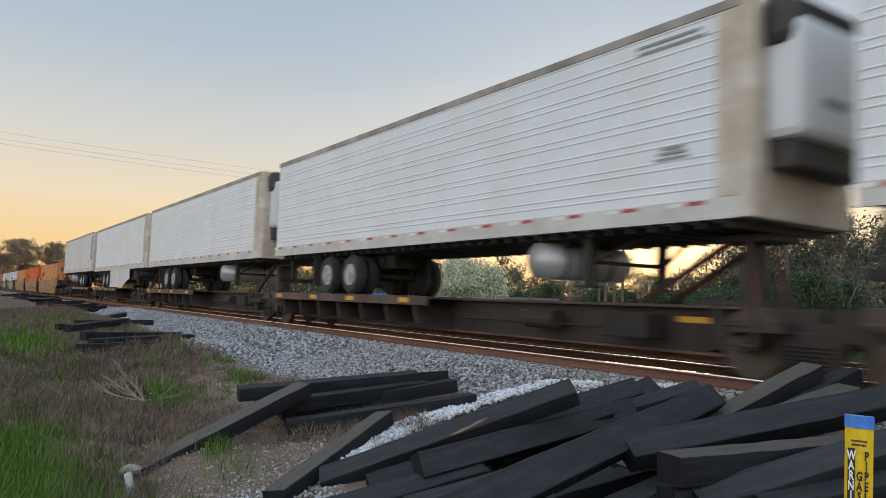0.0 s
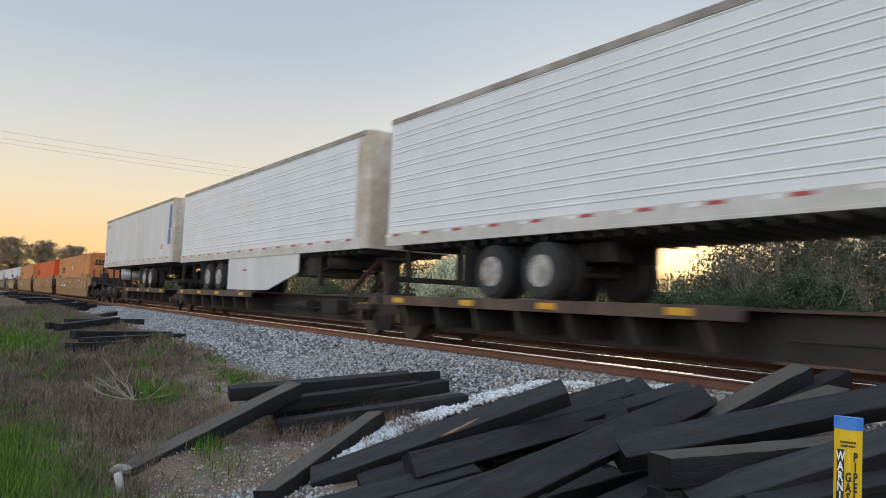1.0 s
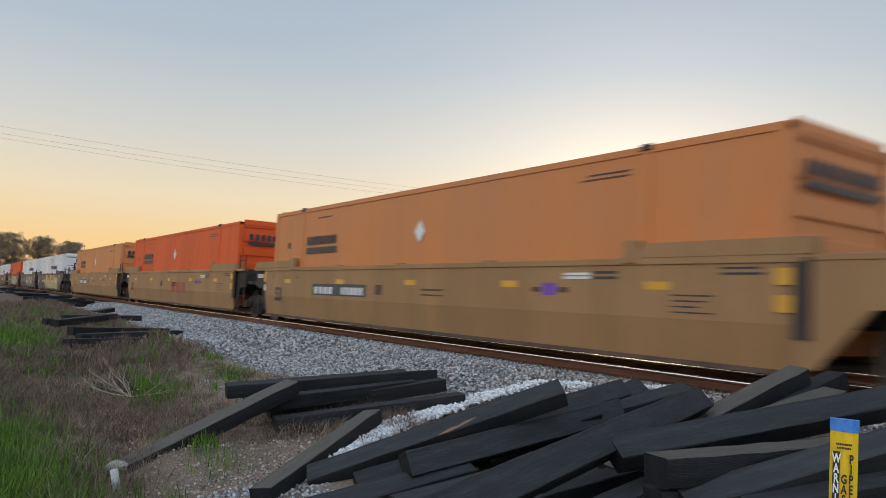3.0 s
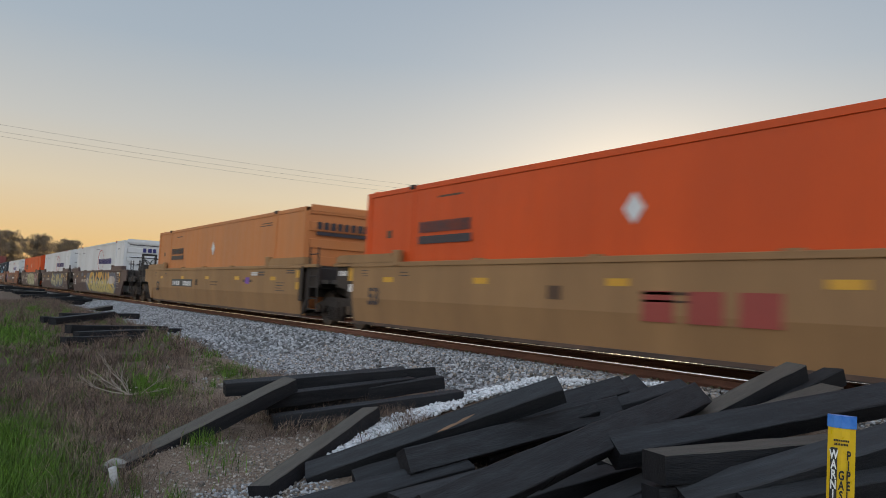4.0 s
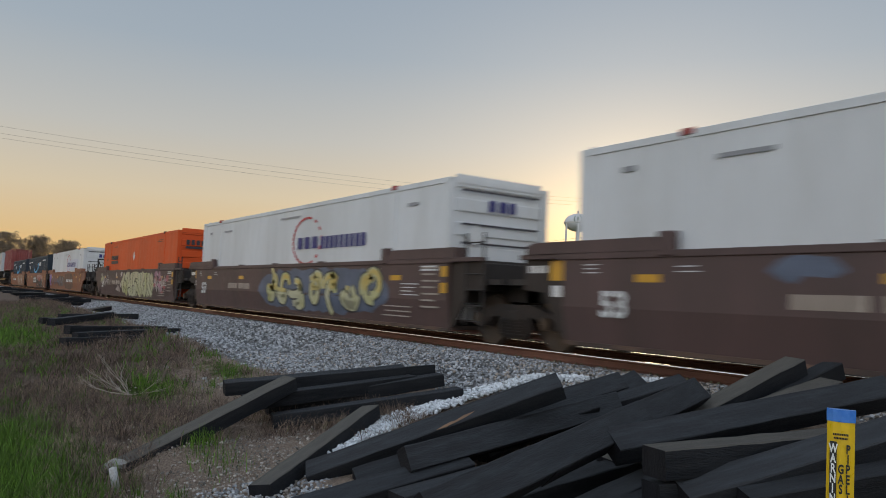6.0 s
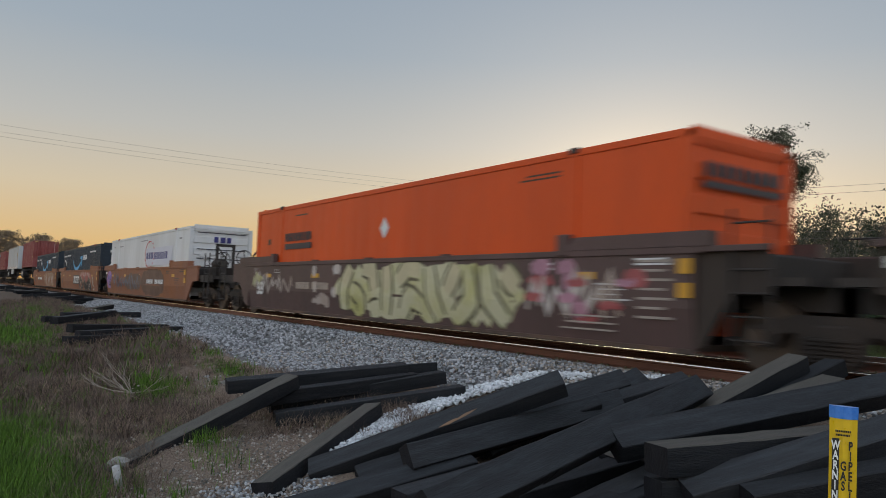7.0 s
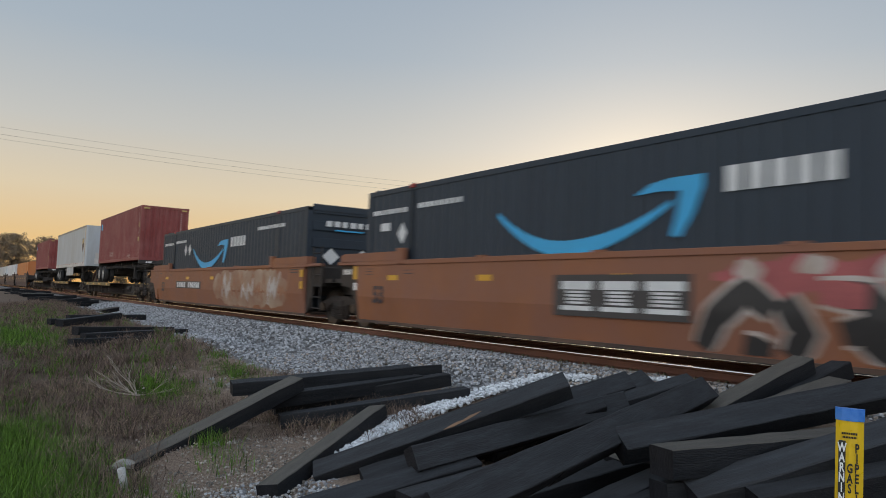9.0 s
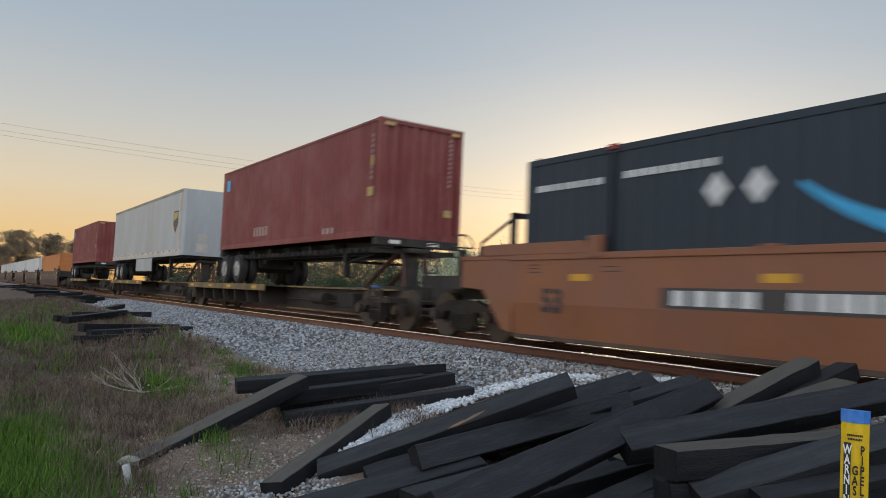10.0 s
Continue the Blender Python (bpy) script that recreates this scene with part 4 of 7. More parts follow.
        for x0, x1 in ((0.20, 0.42), ):
            bx(bm, x0, x1, -1.440, -1.425, 0.62, 1.56)
        part("dark_corner_panel", bm, dark, c, "blackened corner panel")
    for x in (-14.9, -11.6, -8.35, -5.1, -1.95):
        mark(c, ((x, x + 0.42, 1.16, 1.27),), M_YELLOW, -1.421, "yellow_reflector", "yellow reflector plate")
    if rear_end == "joint":
        mark(c, ((-16.72, -16.40, 1.18, 1.50),), M_YELLOW, -1.338, "yellow_reflector", "large yellow corner reflector")
        mark(c, glyph_bars(-17.25, -16.80, 1.30, 1.44, 4, 71), M_SILVER, -1.338, "number_bar", "pale number shown as bars")
        mark(c, ((-16.68, -16.46, 0.92, 1.10),), M_SILVER, -1.338, "pale_plate")
    for z in (0.92, 1.24):
        mark(c, ((0.0, 0.20, z, z + 0.2),), M_YELLOW, -1.446, "yellow_reflector", "yellow corner reflector")
    pal = M_MARK_WHITE if dark is None and paint is M_BROWN else M_MARK_DARK
    lettering("length_number", "53", 0.52, pal, c, Matrix.Translation((-15.3, -1.426, 0.66)) @ SIDE)
    rows = [(-1.5 + 0.02 * (k % 2), -0.85 - 0.1 * (k % 3), 1.08 - k * 0.075, 1.10 - k * 0.075) for k in range(4)]
    rows += [(-15.9, -15.6, 1.29, 1.305), (-15.9, -15.65, 1.35, 1.365), (-15.9, -15.6, 1.41, 1.425), (-14.2, -13.85, 1.30, 1.315), (-14.2, -13.9, 1.37, 1.385), (-2.95, -2.45, 1.30, 1.34), (-2.95, -2.45, 1.38, 1.42), (-0.75, -0.15, 1.36, 1.39), (-0.75, -0.2, 1.43, 1.46)]
    mark(c, rows, pal, -1.421, "stencil_line", "small stencilled lines, not legible")
    return c


def container53(name, label, group, paint, posts=True, vertical_ribs=False):
    c = root(name, label, "container", group)
    L, H0, H1 = 16.154, 0.305, 3.23
    bm = bmesh.new()
    bx(bm, -L + 0.06, -0.06, -1.270, 1.270, H0 + 0.1, H1 - 0.02)
    part("shell", bm, paint, c)
    for s in (-1, 1):
        bm = bmesh.new()
        x, pts = -0.2, []
        step, flat, deep = (0.305, 0.10, 0.022) if vertical_ribs else (0.61, 0.36, 0.004)
        while x - step > -L + 0.2:
            pts += [(x, s * 1.272), (x - step + flat + 0.04, s * 1.272), (x - step + flat, s * (1.272 + deep)), (x - step + 0.04, s * (1.272 + deep))]
            x -= step
        a = [bm.verts.new((*p, H0 + 0.13)) for p in pts]
        b = [bm.verts.new((*p, H1 - 0.10)) for p in pts]
        for i in range(len(pts) - 1):
            bm.faces.new((a[i], b[i], b[i + 1], a[i + 1]))
        part("side_sheet", bm, paint, c)
        bm = bmesh.new()
        bx(bm, -L, 0, s * 1.255, s * 1.295, H1 - 0.11, H1, 0.008)
        part("top_rail", bm, paint, c)
        bm = bmesh.new()
        bx(bm, -L, 0, s * 1.255, s * 1.295, H0, H0 + 0.14)
        part("bottom_rail", bm, paint, c)
        for x in (-0.10, -2.14, -14.17, -L + 0.10):
            bm = bmesh.new()
            bx(bm, x - 0.09, x + 0.09, s * 1.262, s * 1.294, H0, H1 - 0.005, 0.006)
            part("corner_post", bm, paint, c)
    for e in (-L, -0.08):
        bm = bmesh.new()
        bx(bm, e, e + 0.08, -1.295, 1.295, H1 - 0.10, H1 - 0.004)
        part("end_rail", bm, paint, c)
    for x in (-2.14, -14.17):
        for s in (-1, 1):
            bm = bmesh.new()
            bx(bm, x - 0.09, x + 0.09, s * 1.24 - 0.09, s * 1.24 + 0.065, H1 - 0.07, H1 + 0.025, 0.015)
            part("corner_casting", bm, M_CASTRED if paint in (M_CWHITE, M_NAVY) else M_BLACKSTEEL, c)
    for e, sgn in ((-0.06, 1), (-L + 0.06, -1)):
        for k in range(6):
            z = H0 + 0.35 + k * 0.48
            bm = bmesh.new()
            bx(bm, e, e + sgn * 0.04, -1.12, 1.12, z, z + 0.26, 0.012)
            part("end_panel", bm, paint, c, "pressed end-wall panel")
        for s in (-1, 1):
            bm = bmesh.new()
            bx(bm, e, e + sgn * 0.06, s * 1.14, s * 1.295, H0, H1 - 0.01)
            part("end_post", bm, paint, c)
    return c


def face_mark(parent, rects, material, x=0.022, name="end_marking", label=""):
    """Bars on the leading end: (y0, y1, z0, z1), each one a piece."""
    for y0, y1, z0, z1 in rects:
        bm = bmesh.new()
        bx(bm, x, x + 0.006, y0, y1, z0, z1)
        ob = part(name, bm, material, parent, label)
    return ob


def diamond(parent, x, z, r, material, y=-1.296):
    bm = bmesh.new()
    prism(bm, ((x - r * 0.8, z), (x, z + r), (x + r * 0.8, z), (x, z - r)), "y", y - 0.004, y + 0.002)
    return part("diamond_placard", bm, material, parent, "pale diamond placard")


def ring_marks(parent, x, z, rx, rz, y=-1.296):
    """A broken red ring, the left half dense, the right half dashed."""
    bm = bmesh.new()
    n = 30
    for i in range(n):
        a = 2 * math.pi * i / n
        if -1.25 < ((a + math.pi) % (2 * math.pi)) - math.pi < 1.25 and i % 2:
            continue
        b = a + 2 * math.pi / n * 0.8
        q = [(x + rx * k * math.cos(v), z + rz * k * math.sin(v)) for k, v in ((1, a), (1, b), (0.91, b), (0.91, a))]
        if max(p[1] for p in q) < 3.1 and min(p[1] for p in q) > 1.0:
            prism(bm, q, "y", y - 0.004, y + 0.002)
    return part("ring_emblem", bm, M_MARK_RED, parent, "broken red ring emblem")


def swoosh(parent, x0, x1, z0, z1, y=-1.297):
    """A light blue smile-shaped stroke with an arrow head."""
    bm = bmesh.new()
    n = 18
    w, h = x1 - x0, z1 - z0
    up, lo = [], []
    for i in range(n + 1):
        t = i / n
        x = x0 + w * 0.88 * t
        zc = z0 + h * (0.10 + 0.78 * (2 * t - 0.92) ** 2 * (1.0 if t < 0.46 else 0.62))
        th = h * (0.055 + 0.17 * math.sin(math.pi * min(1, t * 0.93 + 0.04)))
        up.append((x, zc + th * 0.5))
        lo.append((x, zc - th * 0.62))
    prism(bm, up + lo[::-1], "y", y - 0.004, y + 0.002)
    smile = part("swoosh_emblem", bm, M_MARK_BLUE, parent, "light blue curved swoosh emblem")
    bm = bmesh.new()
    head = ((0.73, 0.80), (0.80, 0.95), (0.88, 1.0), (1.0, 1.0), (1.0, 0.84), (0.965, 0.48), (0.915, 0.16), (0.88, 0.20), (0.905, 0.56), (0.915, 0.80), (0.83, 0.83))
    prism(bm, [(x0 + w * a, z0 + h * b) for a, b in head], "y", y - 0.0075, y - 0.0045)
    part("swoosh_head", bm, M_MARK_BLUE, smile)
    return smile


def strokes(bm, paths, width, lift):
    """Broad painted strokes that follow the near side of a well."""
    for pts in paths:
        fine = []
        for (ax, az), (cx, cz) in zip(pts, pts[1:]):
            n = max(2, int(math.hypot(cx - ax, cz - az) / 0.12))
            fine += [(ax + (cx - ax) * k / n, az + (cz - az) * k / n) for k in range(n)]
        fine.append(pts[-1])
        prev = None
        for i, (x, z) in enumerate(fine):
            a, c = fine[max(0, i - 1)], fine[min(len(fine) - 1, i + 1)]
            dx, dz = c[0] - a[0], c[1] - a[1]
            d = math.hypot(dx, dz) or 1
            w = width * (0.72 + 0.28 * math.sin(math.pi * (i + 0.5) / len(fine)))
            row = []
            for k in (-1, -0.5, 0, 0.5, 1):
                px, pz = x - dz / d * w * k, z + dx / d * w * k
                pz = min(1.49, max(0.27, pz))
                row.append(bm.verts.new((px, side_y(pz) - lift, pz)))
            if prev:
                for k in range(4):
                    bm.faces.new((prev[k], prev[k + 1], row[k + 1], row[k]))
            prev = row


def graffiti(parent, x0, x1, z0, z1, n, fill, outline, seed, label, width=0.13, shade=None):
    """A painted piece: n bulging curled shapes with a dark outline."""
    r = random.Random(seed)
    w = (x1 - x0) / n
    for i in range(n):
        a = x0 + i * w
        j = lambda s: r.uniform(-s, s) * 0.4
        P = lambda u, v: (a + w * u + j(0.06), z0 + (z1 - z0) * v + j(0.05))
        ps = []
        for _ in range(3):
            u, v, a0 = r.uniform(0.25, 0.75), r.uniform(0.3, 0.7), r.uniform(0, 6.28)
            turn = r.choice((-1, 1)) * r.uniform(2.2, 4.4)
            ru, rv = r.uniform(0.28, 0.55), r.uniform(0.22, 0.5)
            ps.append([P(u + ru * (1 - 0.06 * k) * math.cos(a0 + turn * k / 7), v + rv * (1 - 0.06 * k) * math.sin(a0 + turn * k / 7)) for k in range(8)])
        bm = bmesh.new()
        strokes(bm, ps, width * 1.45, 0.010)
        o = part("graffiti_shape", bm, outline, parent, label + ", with an outline")
        bm = bmesh.new()
        strokes(bm, ps, width, 0.014)
        part("shape_fill", bm, fill, o, label)
        if shade:
            top = [[(p[0] + 0.02, p[1]) for p in q if p[1] > z0 + (z1 - z0) * 0.45] for q in ps]
            top = [q for q in top if len(q) > 1]
            if top:
                bm = bmesh.new()
                strokes(bm, top, width * 0.55, 0.018)
                part("shape_shade", bm, shade, o)


def sprayed_piece(parent, x0, w, h, paths, fill=None, edge=None, top=None, width=0.21):
    """Tall sprayed shapes: broad strokes with an edge, the upper parts in a second tone."""
    fill, edge, top = fill or M_SP_YELLOW, edge or M_SP_SLATE, top or M_SP_AMBER
    for k, q in enumerate(paths):
        ps = [[(x0 + px * w, pz * h / 1.28) for px, pz in q]]
        bm = bmesh.new()
        strokes(bm, ps, width * 1.38, 0.010 + 0.0002 * k)
        o = part("stroke_edge", bm, edge, parent, "outlined spray-paint stroke")
        bm = bmesh.new()
        strokes(bm, ps, width, 0.0145 + 0.0002 * k)
        part("stroke_fill", bm, fill, o)
        hi = [p for p in ps[0] if p[1] > 0.88]
        if len(hi) > 1 and top is not fill:
            bm = bmesh.new()
            strokes(bm, [hi], width * 0.9, 0.0175 + 0.0002 * k)
            part("stroke_top", bm, top, o)


def scrawl(parent, x0, x1, z0, z1, material, seed, n, width, label):
    """A quick zigzag tag of thin strokes."""
    r = random.Random(seed)
    pts = [(x0 + (x1 - x0) * (k + r.uniform(-0.8, 0.8)) / n, z0 + (z1 - z0) * (r.uniform(0.55, 1) if k % 2 else r.uniform(0, 0.45))) for k in range(n + 1)]
    bm = bmesh.new()
    strokes(bm, [pts], width, 0.012)
    return part("spray_scrawl", bm, material, parent, label)


def patch(parent, x0, x1, z0, z1, material, seed, label, lift=0.006, ragged=0.12):
    """A large ragged area of paint on the near side of a well."""
    r = random.Random(seed)
    bm = bmesh.new()
    n = max(6, int((x1 - x0) / 0.2))
    rows = 6
    grid = []
    for i in range(n + 1):
        t = i / n
        swell = math.sqrt(max(0.02, 1 - (2 * t - 1) ** 4))
        lo, hi = (z0 + z1) / 2 - (z1 - z0) / 2 * swell + r.uniform(-ragged, ragged) * 0.5, (z0 + z1) / 2 + (z1 - z0) / 2 * swell + r.uniform(-ragged, ragged) * 0.5
        col = []
        for k in range(rows + 1):
            z = min(1.49, max(0.26, lo + (hi - lo) * k / rows))
            col.append(bm.verts.new((x0 + (x1 - x0) * t, side_y(z) - lift, z)))
        grid.append(col)
    for i in range(n):
        for k in range(rows):
            bm.faces.new((grid[i][k], grid[i + 1][k], grid[i + 1][k + 1], grid[i][k + 1]))
    return part("paint_patch", bm, material, parent, label)


def container40(label, group, z0=2.19):
    """A corrugated forty-foot box on a wheeled chassis frame."""
    L, W, H1 = 12.192, 1.219, z0 + 2.896
    c = root("corrugated_container", label, "container", group)
    for s in (-1, 1):
        bm = bmesh.new()
        pts, x, k = [], -L + 0.14, 0
        while x < -0.14:
            d = (0.0, 0.046)[(k // 2) % 2]
            pts.append((x, s * (W - 0.006 - d)))
            x += 0.102 if k % 2 == 0 else 0.036
            k += 1
        lo = [bm.verts.new((p[0], p[1], z0 + 0.14)) for p in pts]
        hi = [bm.verts.new((p[0], p[1], H1 - 0.06)) for p in pts]
        for i in range(len(pts) - 1):
            bm.faces.new((lo[i], lo[i + 1], hi[i + 1], hi[i]))
        part("side_wall", bm, M_MAROON, c)
    for e in (-0.02, -L + 0.02):
        bm = bmesh.new()
        pts, y, k = [], -W + 0.12, 0
        sg = 1 if e > -1 else -1
        while y < W - 0.1:
            pts.append((e - sg * (0.06 if (k // 2) % 2 else 0.0), y))
            y += 0.098 if k % 2 == 0 else 0.040
            k += 1
        lo = [bm.verts.new((p[0], p[1], z0 + 0.1)) for p in pts]
        hi = [bm.verts.new((p[0], p[1], H1 - 0.1)) for p in pts]
        for i in range(len(pts) - 1):
            bm.faces.new((lo[i], lo[i + 1], hi[i + 1], hi[i]))
        part("end_wall", bm, M_MAROON, c)
    bm = bmesh.new()
    bx(bm, -L + 0.05, -0.05, -W + 0.03, W - 0.03, H1 - 0.05, H1 - 0.015)
    part("roof", bm, M_MAROON, c)
    for s in (-1, 1):
        bm = bmesh.new()
        bx(bm, -L, 0, s * (W - 0.06), s * W, H1 - 0.07, H1 - 0.005, 0.008)
        part("top_rail", bm, M_MAROON, c)
        bm = bmesh.new()
        bx(bm, -L, 0, s * (W - 0.05), s * W, z0, z0 + 0.16, 0.006)
        part("bottom_rail", bm, M_MAROON, c)
        for x in (-L + 0.08, -0.08):
            bm = bmesh.new()
            bx(bm, x - 0.08, x + 0.08, s * (W - 0.14), s * W, z0, H1, 0.01)
            part("corner_post", bm, M_MAROON, c)
    for e in (-L, -0.12):
        for za, zb in ((H1 - 0.11, H1 - 0.004), (z0, z0 + 0.15)):
            bm = bmesh.new()
            bx(bm, e, e + 0.12, -W, W, za, zb)
            part("end_rail", bm, M_MAROON, c)
    for x in (-L + 0.09, -0.09):
        for s in (-1, 1):
            for z in (z0 + 0.06, H1 - 0.06):
                bm = bmesh.new()
                bx(bm, x - 0.092, x + 0.092, s * (W - 0.082) - 0.085, s * (W - 0.082) + 0.085, z - 0.062, z + 0.062, 0.012)
                part("corner_casting", bm, M_MAROON, c)
    mark(c, [(-0.40, -0.32, z0 + 2.45 - k * 0.13, z0 + 2.53 - k * 0.13) for k in range(9)], M_FADED, -W + 0.006, "stencil_line", "faded white stencil column, not legible")
    mark(c, ((-0.40, -0.26, z0 + 1.75, z0 + 1.98), (-0.52, -0.24, z0 + 1.0, z0 + 1.22)), M_GOLD, -W - 0.001, "yellow_label")
    mark(c, ((-11.75, -11.35, z0 + 2.15, z0 + 2.55),), M_MARK_BLUE, -W - 0.001, "blue_label", "small blue square label")
    mark(c, ((-8.6, -7.4, z0 + 0.35, z0 + 0.65), (-3.2, -2.3, z0 + 0.18, z0 + 0.34)), M_SP_WHITE, -W + 0.028, "scuff", "pale scuffed patch")
    face_mark(c, [(0.80, 0.87, z0 + 2.55 - k * 0.115, z0 + 2.62 - k * 0.115) for k in range(11)], M_FADED, 0.0, label="white stencil column, not legible")
    face_mark(c, ((0.70, 0.92, z0 + 0.62, z0 + 0.80), (-1.1, -0.8, z0 + 2.72, z0 + 2.80), (0.85, 1.1, z0 + 2.72, z0 + 2.80)), M_GOLD, 0.0, "yellow_label")
    return c


def chassis(label, group, deck, z0, length=12.19, wheels=(-11.4, -10.0), legs=-2.1):
    c = root("container_chassis", label, "chassis", group)
    for y in (-0.45, 0.45):
        bm = bmesh.new()
        bx(bm, -length, -1.6, y - 0.08, y + 0.08, z0 - 0.38, z0 - 0.02)
        prism(bm, ((-1.7, z0 - 0.38), (-1.7, z0 - 0.02), (0.0, z0 - 0.02), (0.0, z0 - 0.18)), "y", y - 0.08, y + 0.08)
        part("frame_rail", bm, M_BLACKSTEEL, c)
    for x0, x1, dz in ((-0.18, 0.02, 0.2), (-length, -length + 0.2, 0.25)):
        bm = bmesh.new()
        bx(bm, x0, x1, -1.2, 1.2, z0 - dz, z0, 0.01)
        part("bolster", bm, M_BLACKSTEEL, c)
    for x in np.arange(-11.0, -1.5, 1.6):
        bm = bmesh.new()
        bx(bm, x - 0.05, x + 0.05, -0.9, 0.9, z0 - 0.3, z0 - 0.05)
        part("cross_member", bm, M_BLACKSTEEL, c)
    face_mark(c, ((-0.85, -0.55, z0 - 0.15, z0 - 0.06), (0.25, 0.6, z0 - 0.15, z0 - 0.06)), M_SILVER, 0.02, "reflector", "white reflector strip")
    running_gear(c, wheels, deck, z0 - 0.25, legs, None, None, length)
    return c


def place(ob, u, turn=0):
    TRAIN.append((ob, u, turn))
    return ob


def build_spine_block(trailers, u0s, beam, edge, group):
    proto = spine_unit("spine_car", "dark skeleton rail car carrying a road trailer" if beam is M_SPINE else "skeleton rail car with worn yellow platform edges", beam, edge, group)
    for k, u in enumerate(u0s):
        back = u == -58.9  # the last car of the block runs the other way round
        place(proto if k == 0 else copy_thing(proto, pose(0, 0, 0)), u - 16.3 if back else u, 180 if back else 0)
    for t, u in trailers:
        place(t, u)


BOGIE = None


def add_bogies(us):
    global BOGIE
    for u in us:
        if BOGIE is None:
            BOGIE = bogie("freight bogies of the train")
            place(BOGIE, u)
        else:
            place(copy_thing(BOGIE, pose(0, 0, 0)), u)


def build_train():
    G1 = "white trailers on the train"
    tr = []
    fluted = "white box trailer with fluted sides and a cooling unit"
    z = trailer("box_trailer", fluted, G1, M_WHITE, tank=-4.0)
    tr.append((z, 12.0))
    a = copy_thing(z, pose(0, 0, 0))
    tr.append((a, -5.6))
    tr.append((copy_thing(z, pose(0, 0, 0)), -23.5))
    c = trailer("box_trailer", "white box trailer with fluted sides and a long white side skirt", G1, M_WHITE, skirt=(-9.85, -3.7, 1.0), reefer=False)
    tr.append((c, -40.9))
    bm = bmesh.new()
    bx(bm, -4.35, -3.05, -1.05, 0.5, 1.42, 2.0, 0.05)
    bx(bm, -4.2, -3.2, -1.0, 0.45, 1.96, 2.07)
    box = part("spare_wheel_box", bm, M_BLACKSTEEL, c, "black box hung under the floor")
    bm = bmesh.new()
    bx(bm, -3.85, -3.55, -1.09, -1.045, 1.66, 1.71, 0.01)
    part("latch", bm, M_BOGIE, box)
    bm = bmesh.new()
    cyl(bm, (-2.35, 0, 1.84), 0.2, 1.9, "y", 20)
    part("air_tank", bm, M_BLACKSTEEL, c, "black air tank", True)
    d = trailer("box_trailer", "smooth white box trailer standing backwards, blue bars by its doors", G1, M_WHITE2, ribs=False, floor=2.16, top=5.05, wheels=(-5.0, -3.7), legs=-12.9,
                tank=-11.2, backwards=True)
    mark(d, ((-0.62, -0.22, 2.95, 3.62), (-0.55, -0.15, 3.66, 4.75)), M_BLUE, -1.303, "blue_bar", "blue vertical bars")
    mark(d, ((-15.75, -14.9, 4.52, 4.60), (-15.75, -14.9, 4.64, 4.70)), M_LABEL, -1.288, "small_label")
    mark(d, ((-14.3, -14.0, 2.95, 3.12),), M_GOLD, -1.288, "ochre_label")
    mark(d, ((-15.7, -15.3, 2.85, 3.05), (-15.7, -15.3, 2.55, 2.62)), M_LABEL, -1.288, "small_label")
    mark(d, ((-1.9, -1.5, 2.78, 3.0), (-15.7, -15.58, 3.0, 3.15)), M_GOLD, -1.288, "ochre_label")
    mark(z, ((-3.05, -2.8, 2.93, 3.13),), M_GOLD, -1.303, "ochre_label", "faded ochre label")
    for t in (z, a):
        mark(t, ((-1.35, -0.75, 2.95, 2.99), (-1.3, -0.8, 3.03, 3.07), (-1.25, -0.85, 3.10, 3.14)), M_LABEL, -1.303, "small_label", "grey printed label, not legible")
        mark(t, ((-1.7, -0.5, 4.58, 4.62), (-1.7, -0.6, 4.68, 4.72)), M_LABEL, -1.303, "small_label")
    tr.append((d, -58.9))
    build_spine_block(tr, [12.0, -5.6, -23.5, -40.9, -58.9], M_SPINE, M_RUSTDECK, "dark skeleton cars")
    add_bogies([12.8, -4.8, -22.7, -40.1, -58.1, -75.0])

    # well cars in threes
    packs = (("tan", M_TAN, M_SPINE, (-80.75, -100.32, -119.95), "tan articulated well car holding one container"),
             ("brown", M_BROWN, None, (-143.8, -163.5, -183.3), "purple-brown articulated well car covered in graffiti"),
             ("rust", M_ORANGEWELL, None, (-207.05, -226.85, -246.55), "faded rust-orange articulated well car with graffiti"))
    wells = {}
    for key, paint, dark, us, label in packs:
        for i, u in enumerate(us):
            w = well_unit("well_car", label, key + " well cars", paint, "coupler" if i == 0 else "joint", "coupler" if i == 2 else "joint", dark)
            wells[key, i] = place(w, u)
        add_bogies([us[0] + 2.15, (us[0] + us[1] - 16.154) / 2, (us[1] + us[2] - 16.154) / 2, us[2] - 18.3])

    # containers in the wells
    def orange(u, paint, label):
        c = container53("container", label, "orange containers in the wells", paint)
        mark(c, ((-13.85, -12.02, 1.97, 2.13), ), M_MARK_DARK, -1.296, "name_bar", "dark name bar")
        mark(c, glyph_bars(-13.85, -12.02, 2.20, 2.46, 9, 3), M_MARK_DARK, -1.296, "name_bar", "dark company lettering shown as bars")
        diamond(c, -8.1, 2.30, 0.24, M_MARK_WHITE)
        mark(c, ((-3.45, -2.45, 2.83, 2.86), (-3.3, -2.45, 2.90, 2.93), (-15.2, -15.0, 2.15, 2.32), (-13.2, -12.4, 2.90, 2.94)), M_BROWNMARK, -1.275, "stencil_line")
        face_mark(c, glyph_bars(-0.95, 0.95, 2.62, 2.86, 9, 4), M_MARK_DARK, label="dark company lettering shown as bars")
        face_mark(c, ((-0.95, 0.95, 2.46, 2.56),), M_MARK_DARK, name="name_bar")
        return place(c, u)
